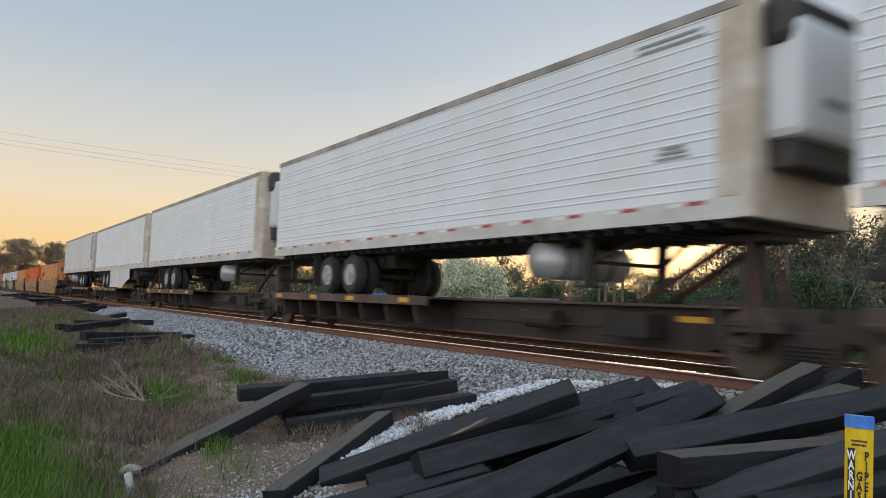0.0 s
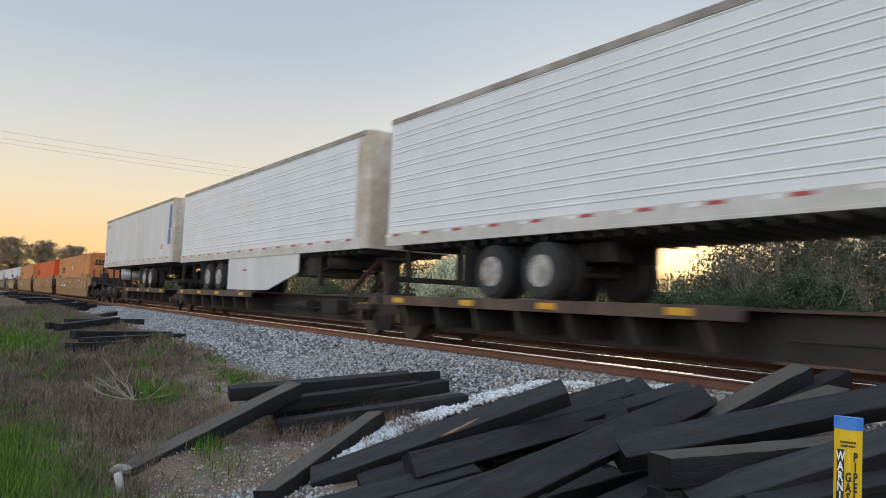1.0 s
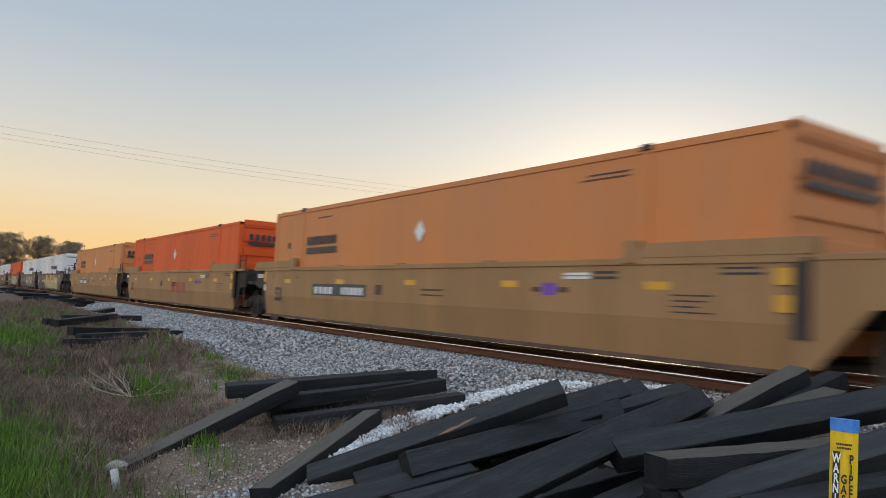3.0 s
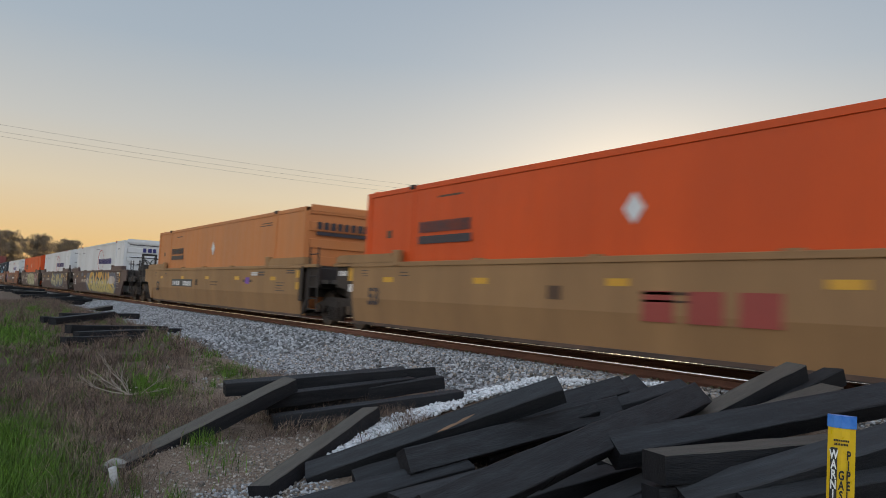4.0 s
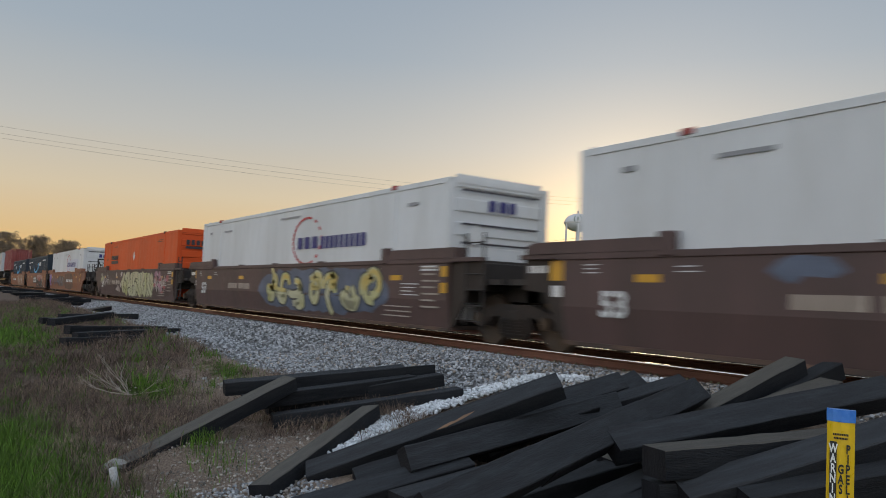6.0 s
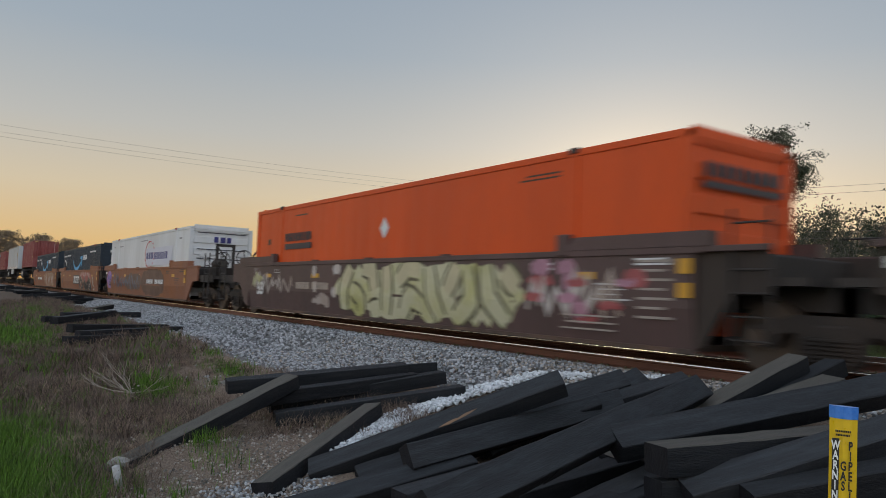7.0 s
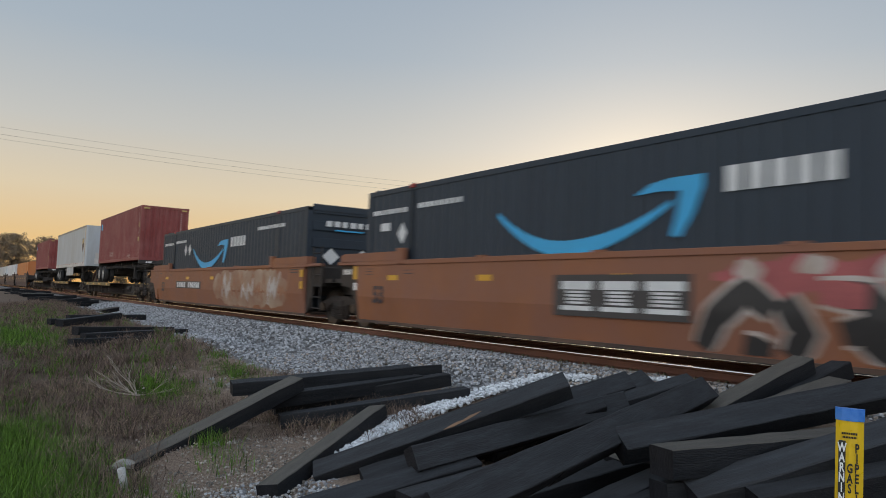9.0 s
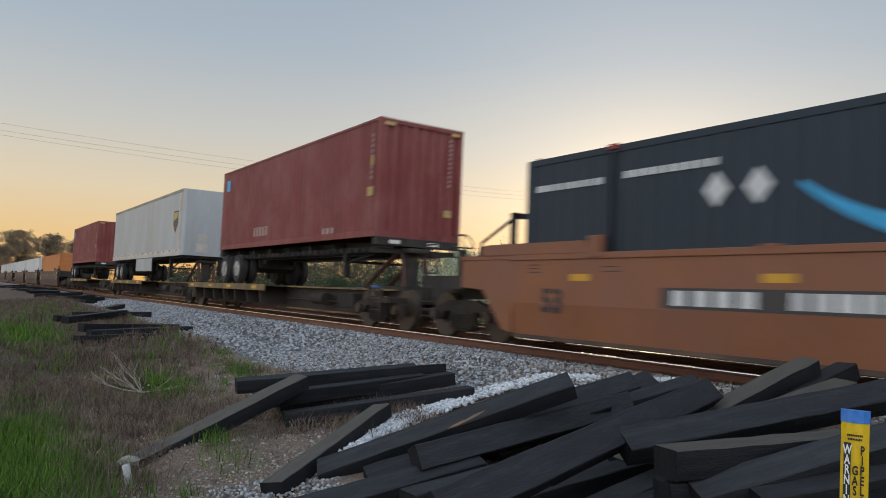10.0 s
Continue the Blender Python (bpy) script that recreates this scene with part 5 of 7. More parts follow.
    orange(-80.7, M_ORANGE, "faded orange long container sitting in a tan well")
    orange(-100.2, M_ORANGERED, "bright red-orange long container sitting in a tan well")
    orange(-119.9, M_ORANGE, "faded orange long container sitting in a tan well")
    orange(-183.3, M_ORANGERED, "bright red-orange long container above a graffitied brown well")

    def white(u, seed):
        c = container53("container", "white long container with navy lettering and a red ring", "white containers in the wells", M_CWHITE)
        ring_marks(c, -6.72, 2.22, 0.95, 0.66)
        mark(c, glyph_bars(-7.35, -5.95, 2.00, 2.36, 3, seed), M_MARK_NAVY, -1.298, "name_bar", "bold navy company lettering shown as bars")
        mark(c, glyph_bars(-5.85, -3.35, 1.98, 2.34, 9, seed + 1), M_MARK_NAVY, -1.298, "name_bar", "navy company lettering shown as bars")
        mark(c, ((-8.6, -7.2, 2.90, 2.95), (-13.7, -12.9, 2.78, 2.84), (-15.3, -15.05, 2.78, 2.86), (-1.55, -1.15, 2.75, 2.82)), M_LABEL, -1.296, "stencil_line")
        face_mark(c, glyph_bars(-0.35, 0.45, 2.62, 2.88, 3, 8), M_MARK_NAVY, label="navy letters shown as bars")
        face_mark(c, ((-1.0, 1.0, 2.30, 2.34), (-1.0, 1.0, 1.92, 1.96), (-1.0, 1.0, 2.98, 3.02)), M_MARK_DARK, name="seam_shadow_bar")
        bm = bmesh.new()
        prism(bm, ((-0.9, 2.1), (-0.65, 2.32), (-0.4, 2.1), (-0.65, 1.88)), "x", 0.022, 0.03)
        part("placard", bm, M_MARK_WHITE, c, "pale diamond placard")
        return place(c, u)
    white(-143.8, 11)
    white(-163.5, 11)
    s3 = white(-207.05, 11)
    mark(s3, ((-7.4, -2.6, 1.70, 2.52),), surf("pale_lilac_panel", (0.60, 0.60, 0.66), 0.5, vary=0.04), -1.2955, "lettering_panel", "slightly cooler repainted panel")

    def navy(u, left):
        c = container53("container", "dark slate container with a light blue swoosh and pale lettering", "dark containers in the wells", M_NAVY, vertical_ribs=True)
        swoosh(c, -11.2, -6.85, 1.60, 2.60)
        mark(c, glyph_bars(-6.55, -4.98, 2.32, 2.70, 5, 21), M_MARK_WHITE, -1.298, "name_bar", "pale lettering shown as bars")
        mark(c, glyph_bars(-15.9, -14.35, 2.66, 2.78, 7, 22) + glyph_bars(-13.95, -12.3, 2.70, 2.82, 9, 23) + glyph_bars(-3.9, -1.6, 2.75, 2.87, 12, 25), M_MARK_WHITE, -1.297, "stencil_line", "small pale lettering shown as bars")
        if left:
            diamond(c, -14.55, 2.20, 0.24, M_MARK_WHITE, -1.298)
            mark(c, ((-15.5, -15.1, 2.28, 2.46),), M_MARK_WHITE, -1.297, "stencil_line")
        else:
            diamond(c, -12.35, 2.38, 0.24, M_MARK_WHITE, -1.298)
            diamond(c, -11.75, 2.38, 0.24, M_MARK_WHITE, -1.298)
        face_mark(c, glyph_bars(-0.75, 0.75, 2.70, 2.88, 6, 24), M_MARK_WHITE, label="pale lettering shown as bars")
        face_mark(c, ((-0.45, 0.45, 2.58, 2.62),), M_MARK_BLUE, name="swoosh_bar")
        for yy in (-0.55, 0.45):
            bm = bmesh.new()
            prism(bm, ((yy - 0.26, 1.85), (yy, 2.09), (yy + 0.26, 1.85), (yy, 1.61)), "x", 0.022, 0.03)
            part("diamond_placard", bm, M_MARK_WHITE, c, "pale diamond placard")
        return place(c, u)
    navy(-226.85, True)
    navy(-246.55, False)

    # paint on the wells
    for i in range(3):
        w = wells["tan", i]
        if i != 1:
            mark(w, ((-12.96, -10.02, 0.86, 1.15),), surf("dark_number_plate", (0.05, 0.055, 0.06), 0.5, vary=0.1), -1.422, "number_panel", "dark panel with a pale number shown as bars")
            mark(w, glyph_bars(-12.85, -11.75, 0.90, 1.10, 4, 31) + glyph_bars(-11.3, -10.15, 0.90, 1.10, 6, 32), M_MARK_WHITE, -1.426, "number_bar")
        mark(w, ((-3.55, -3.0, 1.30, 1.34), (-3.55, -3.0, 1.36, 1.40)), M_MARK_WHITE, -1.422, "small_label")
        mark(w, ((-4.05, -3.72, 1.04, 1.24),), M_MARK_PURPLE, -1.422, "round_emblem", "small purple emblem")
        mark(w, ((-4.3, -4.08, 1.09, 1.17), (-3.68, -3.45, 1.09, 1.17), (-7.7, -6.9, 0.95, 0.98), (-7.7, -6.9, 1.05, 1.09), (-9.6, -9.3, 0.93, 1.15)), M_BROWNMARK, -1.422, "stencil_line")
    mark(wells["tan", 1], glyph_bars(-7.75, -5.5, 0.68, 1.16, 3, 34), surf("maroon_lettering", (0.30, 0.05, 0.04), 0.5, vary=0.1), -1.422, "name_bar", "large maroon lettering shown as bars")
    for i in range(3):
        w = wells["brown", i]
        mark(w, glyph_bars(-12.63, -11.75, 0.86, 1.06, 4, 41) + glyph_bars(-11.6, -10.6, 0.86, 1.06, 5, 42), surf("tan_number_paint", (0.40, 0.33, 0.27), 0.55, vary=0.15), -1.422, "number_bar", "pale number shown as bars")
        mark(w, [(-2.2 + 0.1 * (k % 2), -1.1, 0.40 + k * 0.10, 0.425 + k * 0.10) for k in range(3)] + [(-0.7, -0.1 - 0.12 * (k % 2), 0.62 + k * 0.13, 0.655 + k * 0.13) for k in range(7)], surf("dull_cream_stencil", (0.34, 0.29, 0.25), 0.6, vary=0.2), -1.424, "stencil_line", "pale stencilled lines, not legible")
    w = wells["brown", 0]
    patch(w, -10.9, -8.4, 0.3, 1.48, M_SP_SLATE, 1, "slate-blue haze of spray paint")
    patch(w, -4.6, -0.7, 0.28, 1.48, M_SP_SLATE, 2, "slate-blue haze of spray paint")
    patch(w, -12.9, -12.0, 1.2, 1.5, M_SP_SLATE, 4, "blue spray-paint spot")
    patch(w, -9.9, -1.2, 0.27, 0.98, M_SP_YELLOW, 3, "yellow spray-paint ground", 0.008, 0.25)
    sprayed_piece(w, -9.6, 1.42, 1.28, (
        ((0.05, 0.35), (0.3, 0.7), (0.2, 1.2), (0.9, 1.44)), ((0.25, 0.98), (0.75, 0.82), (1.0, 0.4)),
        ((1.0, 1.42), (1.3, 0.85), (1.22, 0.36)), ((1.5, 0.4), (1.65, 0.9), (1.95, 1.45)),
        ((1.95, 0.9), (2.15, 0.5), (2.35, 0.36)), ((2.2, 1.36), (2.75, 1.28), (3.15, 1.45)), ((2.75, 1.25), (2.6, 0.8), (2.72, 0.35)),
        ((3.15, 0.36), (3.45, 0.9), (3.4, 1.45)), ((3.6, 1.05), (3.85, 0.7), (3.8, 0.35)), ((3.95, 1.45), (4.1, 1.0), (4.3, 0.4)),
        ((4.45, 1.42), (4.7, 1.05), (5.2, 0.85)), ((4.6, 0.7), (5.0, 0.55), (5.6, 0.36))))
    patch(w, -3.0, -1.0, 0.82, 1.22, M_SP_WHITE, 6, "grey-white arrow of spray paint", 0.019, 0.12)
    patch(w, -10.5, -9.7, 0.7, 1.15, M_SP_WHITE, 7, "grey-white arrow of spray paint", 0.019, 0.16)
    for k, x in enumerate((-8.75, -6.9, -4.9, -3.35)):
        patch(w, x, x + 0.42, 0.78, 0.94, M_SP_WHITE, 30 + k, "grey-white fleck between strokes", 0.021, 0.05)
    w = wells["brown", 1]
    patch(w, -9.8, -2.0, 0.35, 1.45, M_SP_SLATE, 7, "slate-blue ground of a graffiti piece")
    graffiti(w, -9.4, -2.2, 0.42, 1.40, 7, M_SP_LIME, M_SP_BLACK, 9, "olive and yellow graffiti swirls", 0.11, M_SP_YELLOW)
    w = wells["brown", 2]
    patch(w, -10.2, -3.1, 0.30, 1.46, M_SP_LIME, 11, "olive-cream ground of a graffiti piece", 0.006, 0.25)
    sprayed_piece(w, -9.9, 1.3, 1.28, (
        ((0.1, 0.4), (0.15, 1.0), (0.4, 1.42)), ((0.45, 0.9), (0.8, 0.7), (0.75, 0.35)), ((0.85, 1.4), (1.2, 1.35), (1.3, 0.9)), ((1.1, 0.4), (1.45, 0.5)),
        ((1.7, 1.42), (1.75, 0.9), (1.65, 0.4)), ((2.1, 1.1), (2.4, 1.4), (2.75, 1.3)), ((2.2, 0.4), (2.45, 0.8), (2.8, 0.6)),
        ((3.0, 1.4), (3.1, 0.8), (3.3, 0.36)), ((3.5, 0.9), (3.75, 1.4)), ((3.7, 0.4), (4.1, 0.75), (4.0, 1.35)), ((4.4, 1.4), (4.5, 0.8), (4.85, 0.4)), ((4.8, 1.3), (5.1, 1.0))), M_SP_LIME, M_SP_OLIVE, M_SP_CREAM, 0.2)
    pink = surf("dusty_pink_spray", (0.40, 0.20, 0.26), 0.55, vary=0.25)
    r = random.Random(77)
    for k in range(26):
        x0, z0 = (r.uniform(-11.6, -10.1) if k % 3 == 0 else r.uniform(-3.2, -0.9)), r.uniform(0.4, 1.25)
        patch(w, x0, x0 + r.uniform(0.18, 0.5), z0, z0 + r.uniform(0.12, 0.3), (M_SP_WHITE, pink, M_SP_ROSE)[k % 3], 300 + k, "blot of pink and white spray paint", 0.008 + 0.0006 * k, 0.08)
    scrawl(w, -15.6, -12.9, 0.62, 1.38, M_SP_WHITE, 14, 16, 0.035, "thin white scrawl of spray paint")
    scrawl(w, -16.0, -15.2, 0.9, 1.4, M_SP_LIME, 15, 8, 0.05, "faded greenish scrawl")
    scrawl(w, -3.0, -1.0, 0.45, 1.4, M_SP_WHITE, 16, 14, 0.05, "pale pink-white scrawl")
    w = wells["rust", 0]
    patch(w, -7.6, -3.2, 0.30, 1.5, surf("buffed_grey_patch", (0.15, 0.085, 0.058), 0.7, vary=0.3), 16, "grey-brown patch painted over old graffiti")
    patch(w, -11.5, -7.6, 0.5, 1.3, surf("thin_grey_haze", (0.17, 0.11, 0.08), 0.7, vary=0.3), 17, "faded grey haze of old paint")
    mark(w, glyph_bars(-6.42, -5.2, 0.84, 1.06, 4, 51) + glyph_bars(-4.85, -3.36, 0.84, 1.06, 5, 52), M_MARK_WHITE, -1.43, "number_bar", "pale number shown as bars")
    patch(w, -16.25, -15.0, 0.5, 1.48, surf("violet_spray", (0.30, 0.16, 0.42), 0.5, vary=0.2), 18, "round violet patch of spray paint")
    blue = surf("blue_spray", (0.05, 0.10, 0.32), 0.5)
    for x0, x1, z0, z1 in ((-15.98, -15.72, 0.98, 1.24), (-15.52, -15.26, 0.98, 1.24), (-15.72, -15.55, 0.72, 0.9), (-16.45, -16.3, 0.9, 1.0), (-14.95, -14.8, 1.2, 1.32)):
        patch(w, x0, x1, z0, z1, blue, 19, "dark blue spot on the violet shape", 0.014, 0.03)
    scrawl(w, -14.6, -8.0, 0.45, 1.35, M_SP_SLATE, 20, 22, 0.06, "faded dark scrawl under grime")
    for i in (1, 2):
        w = wells["rust", i]
        if i == 1:
            mark(w, ((-9.54, -6.92, 0.62, 1.26),), surf("black_name_panel", (0.05, 0.045, 0.045), 0.5, vary=0.15), -1.424, "name_panel", "black company panel")
            for x0 in (-9.36, -8.52, -7.68):
                mark(w, [(x0, x0 + 0.66, 1.03, 1.16), (x0, x0 + 0.66, 0.71, 0.78)] + [(x0 + 0.12, x0 + 0.54, 0.81 + k * 0.055, 0.845 + k * 0.055) for k in range(4)], M_MARK_WHITE, -1.429, "name_block", "broad cream block of a company mark")
            patch(w, -6.6, -2.0, 0.95, 1.48, M_SP_ROSE, 61, "dusty red cloud behind the letters", 0.006, 0.3)
            sprayed_piece(w, -6.8, 1.2, 1.22, (
                ((0.0, 0.32), (0.2, 0.75), (0.55, 1.1), (0.85, 0.85)), ((0.5, 0.4), (0.8, 0.3)), ((0.95, 1.0), (1.15, 0.6), (1.0, 0.3)),
                ((1.3, 1.1), (1.75, 1.05), (1.95, 0.75), (1.5, 0.62)), ((1.7, 0.6), (1.95, 0.4), (2.3, 0.3)),
                ((2.25, 1.0), (2.15, 0.6), (2.55, 0.4), (2.9, 0.55), (2.95, 1.0)), ((2.5, 0.85), (2.65, 0.75)),
                ((3.1, 1.15), (3.35, 0.7), (3.2, 0.3)), ((3.45, 0.32), (3.8, 0.36)), ((3.55, 1.05), (3.75, 0.7), (3.95, 0.34))), M_SP_BLACK, M_SP_WHITE, M_SP_ROSE, 0.17)
            for k, (x, z) in enumerate(((-6.3, 1.18), (-5.5, 1.22), (-4.6, 1.15), (-3.8, 1.2), (-3.1, 1.1))):
                patch(w, x, x + 0.4, z, z + 0.26, M_SP_WHITE, 90 + k, "cream fleck in the red cloud", 0.010, 0.1)
            sprayed_piece(w, -1.75, 1.0, 1.0, (((0.1, 1.3), (0.5, 1.35), (0.6, 1.0), (0.3, 0.8), (0.8, 0.7), (0.7, 0.4), (0.3, 0.45)), ((0.2, 1.2), (0.35, 0.9))), M_SP_WHITE, M_ORANGEWELL, M_SP_WHITE, 0.07)
        else:
            patch(w, -7.9, -0.9, 0.30, 1.50, surf("cream_buffed_paint", (0.42, 0.30, 0.21), 0.6, vary=0.15, dirt=(0.30, 0.15, 0.09), dirt_amt=0.4), 64, "cream painted-out graffiti patch", 0.006, 0.2)
            ghost = surf("rusty_ghost_paint", (0.33, 0.145, 0.075), 0.6, vary=0.2)
            for k in range(9):
                scrawl(w, -7.6 + 0.72 * k, -6.6 + 0.72 * k, 0.36, 1.44, (ghost, M_SP_WHITE, ghost)[k % 3], 400 + k, 5, (0.035, 0.09, 0.05)[k % 3], "pale and rusty strokes of old paint")
            mark(w, ((-13.1, -9.5, 0.80, 1.08),), surf("black_number_panel", (0.05, 0.045, 0.045), 0.5), -1.424, "number_panel")
            mark(w, glyph_bars(-12.95, -11.6, 0.84, 1.07, 4, 66) + glyph_bars(-11.25, -9.65, 0.84, 1.07, 6, 67), M_MARK_WHITE, -1.429, "number_bar", "pale number shown as bars")

    # second block of skeleton cars
    r1 = container40("maroon corrugated forty-foot container on a black chassis", "maroon containers", 2.19)
    ch = chassis("black wheeled container chassis on a skeleton rail car", "container chassis", 0.98, 2.19)
    place(r1, -268.3)
    place(ch, -268.3)
    place(copy_thing(r1, pose(0, 0, 0)), -309.4)
    place(copy_thing(ch, pose(0, 0, 0)), -309.4)
    g = trailer("box_trailer", "pale grey box trailer with a gold shield emblem", "grey trailer", M_GREY, ribs=False, floor=2.14, top=5.1, reefer=False, wheels=(-14.6, -13.3), front_mat=M_GREY,
                skirt=None)
    bm = bmesh.new()
    prism(bm, ((-1.45, 4.15), (-0.65, 4.15), (-0.65, 3.55), (-1.05, 3.15), (-1.45, 3.55)), "y", -1.296, -1.288)
    e = part("shield_emblem", bm, M_BROWNMARK, g, "brown and gold shield emblem")
    bm = bmesh.new()
    prism(bm, ((-1.38, 4.08), (-0.72, 4.08), (-0.72, 3.85), (-1.38, 3.72)), "y", -1.300, -1.290)
    part("shield_panel", bm, M_GOLD, e)
    mark(g, ((-9.2, -5.4, 1.45, 2.10),), M_GREY, -1.27, "storage_box")
    face_mark(g, ((-0.6, -0.2, 2.75, 3.1), (-0.65, -0.15, 2.3, 2.7)), M_ALU, 0.15, "service_box", "small metal service box")
    place(g, -286.1)
    proto = spine_unit("spine_car", "skeleton rail car with worn yellow platform edges", M_SPINE, M_YDECK, "yellow-edged skeleton cars")
    for k, u in enumerate((-268.0, -286.0, -304.8)):
        place(proto if k == 0 else copy_thing(proto, pose(0, 0, 0)), u)
    add_bogies([-268.3, -284.9, -303.4, -321.5])
    # the tail of the train, far along the line
    for k, (u, paint) in enumerate(((-330.0, M_ORANGE), (-350.0, M_CWHITE), (-370.0, M_CWHITE), (-394.0, M_CWHITE), (-414.0, M_CWHITE))):
        c = container53("container", "orange long container far along the train" if paint is M_ORANGE else "white long container far along the train", "containers far along the train", paint)
        place(c, u)
        w = well_unit("well_car", "dark well car far along the train", "far well cars", M_BROWN, "joint", "joint")
        place(w, u)
    add_bogies([-328.2, -348.1, -368.1, -391.0, -412.0])
    # all stand on the near track at the start
    for ob, u, turn in TRAIN:
        ob.location = (u, TRACK_Y, 0)


build_train()

# ---- loose timbers ----
TIE_L, TIE_W, TIE_H = 2.59, 0.229, 0.178
# centre x, y, z; heading, rise and lean in degrees; the first group lies in the heap nearest the verge
HEAP = (
    (-7.213, 3.538, -0.800, 128.3, 8.5, 8.8), (-5.913, 4.077, -0.442, 55.4, 21.6, -30.9), (-5.972, 5.294, -0.346, 81.2, 12.4, -45.2),
    (-5.476, 4.773, -0.413, 87.1, 8.6, -63.7), (-5.506, 2.840, -0.873, 86.8, 8.5, -20.6), (-3.997, 4.652, -0.098, 103.4, 6.7, -45.6),
    (-3.350, 5.389, -0.002, 70.7, 9.1, -35.7), (-2.639, 4.900, -0.047, 76.3, 2.3, 1.6), (-2.223, 4.843, 0.056, 61.8, 16.2, -18.1),
    (-1.972, 5.069, -0.064, 63.4, 9.7, -11.4), (-4.222, 6.005, -0.124, 83.2, 18.8, -3.2), (-4.072, 6.452, -0.127, 83.6, 17.0, 2.5),
    (-3.722, 5.865, -0.092, 88.2, 9.5, -4.3), (-4.369, 5.587, -0.363, 84.8, 16.4, -0.1), (-2.505, 4.878, -0.269, 68.0, 1.9, 4.2),
    (-3.671, 4.446, -0.505, 92.0, 9.8, -0.9), (-5.865, 5.785, -0.381, 94.3, 13.5, -39.2), (-5.857, 5.925, -0.409, 60.5, 17.1, -17.3),
    (-5.743, 4.519, -0.561, 75.4, 15.0, -32.9), (-3.717, 3.543, -0.217, 103.4, 6.7, -45.6))
UNDER = (
    (-4.9, 4.3, -0.62, 92.0, 6.0, 0.0), (-4.25, 4.6, -0.58, 88.0, 6.5, 0.0), (-3.6, 4.9, -0.50, 94.0, 5.0, 0.0), (-3.05, 5.0, -0.52, 80.0, 5.0, 0.0),
    (-2.45, 4.9, -0.50, 74.0, 5.0, 0.0), (-3.3, 4.7, -0.70, 85.0, 6.0, 0.0), (-2.6, 4.6, -0.68, 80.0, 6.0, 0.0), (-4.6, 2.9, -0.85, 97.0, 6.0, 0.0))
MIDDLE = (
    (-10.215, 5.486, -0.445, 77.3, 4.1, 6.2), (-9.561, 4.543, -0.385, 80.2, 4.4, -5.5), (-9.143, 4.969, -0.536, 82.3, 7.3, 0.1),
    (-9.106, 4.582, -0.495, 93.1, 3.8, 0.0), (-8.537, 4.837, -0.639, 77.8, 6.6, -0.3), (-8.56, 2.70, -0.735, 108.9, 17.8, -3.2),
    (-11.417, 5.284, -0.737, 83.0, 4.1, -0.7))
FARTHER = (
    (-18.280, 3.552, -0.211, 116.9, -1.3, 0.9), (-17.879, 3.716, -0.281, 112.5, 1.2, 0.1), (-17.429, 3.365, -0.386, 117.5, 0.0, 2.5),
    (-22.510, 3.428, -0.145, 136.7, 3.0, 0.0), (-25.266, 4.332, -0.206, 112.2, 0.2, 0.5), (-24.050, 3.703, -0.295, 112.1, -1.0, 0.0))


def timber_mesh(seed):
    """A squared timber with worn, split edges; its top coloured lighter, as skylit."""
    r = random.Random(seed)
    bm = bmesh.new()
    n = 14
    rings = []
    for i in range(n + 1):
        x = -TIE_L / 2 + TIE_L * i / n
        w, h = TIE_W / 2 + r.uniform(-0.003, 0.003), TIE_H / 2 + r.uniform(-0.003, 0.003)
        c = [r.uniform(0.004, 0.011) for _ in range(4)]
        pts = [(-w + c[0], -h), (w - c[1], -h), (w, -h + c[1]), (w, h - c[2]), (w - c[2], h), (-w + c[3], h), (-w, h - c[3]), (-w, -h + c[0])]
        rings.append([bm.verts.new((x, a, b)) for a, b in pts])
    for i in range(n):
        for k in range(8):
            bm.faces.new((rings[i][k], rings[i][(k + 1) % 8], rings[i + 1][(k + 1) % 8], rings[i + 1][k]))
    a, b = bm.faces.new(rings[0][::-1]), bm.faces.new(rings[-1])
    bmesh.ops.recalc_face_normals(bm, faces=bm.faces)
    me = bpy.data.meshes.new("timber")
    # faces that look up get the colour with skylight put into it
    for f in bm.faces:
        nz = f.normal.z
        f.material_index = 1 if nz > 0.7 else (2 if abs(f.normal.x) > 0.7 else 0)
    bm.to_mesh(me)
    bm.free()
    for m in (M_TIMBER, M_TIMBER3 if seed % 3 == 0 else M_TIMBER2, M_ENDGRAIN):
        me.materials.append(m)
    return me


TIMBERS = [timber_mesh(s) for s in range(6)]


def timber(row, k, label, group):
    x, y, z, yaw, rise, lean = row
    a, p = radians(yaw), radians(rise)
    ax = Vector((math.cos(a) * math.cos(p), math.sin(a) * math.cos(p), math.sin(p)))
    side = ax.cross(Vector((0, 0, 1))).normalized()
    up = side.cross(ax)
    c, s = math.cos(radians(lean)), math.sin(radians(lean))
    side, up = c * side + s * up, -s * side + c * up
    m = Matrix((ax, -side, up)).transposed().to_4x4()
    m.translation = (x, y, z)
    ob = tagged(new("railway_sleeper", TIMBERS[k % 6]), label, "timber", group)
    ob.matrix_world = m
    return ob


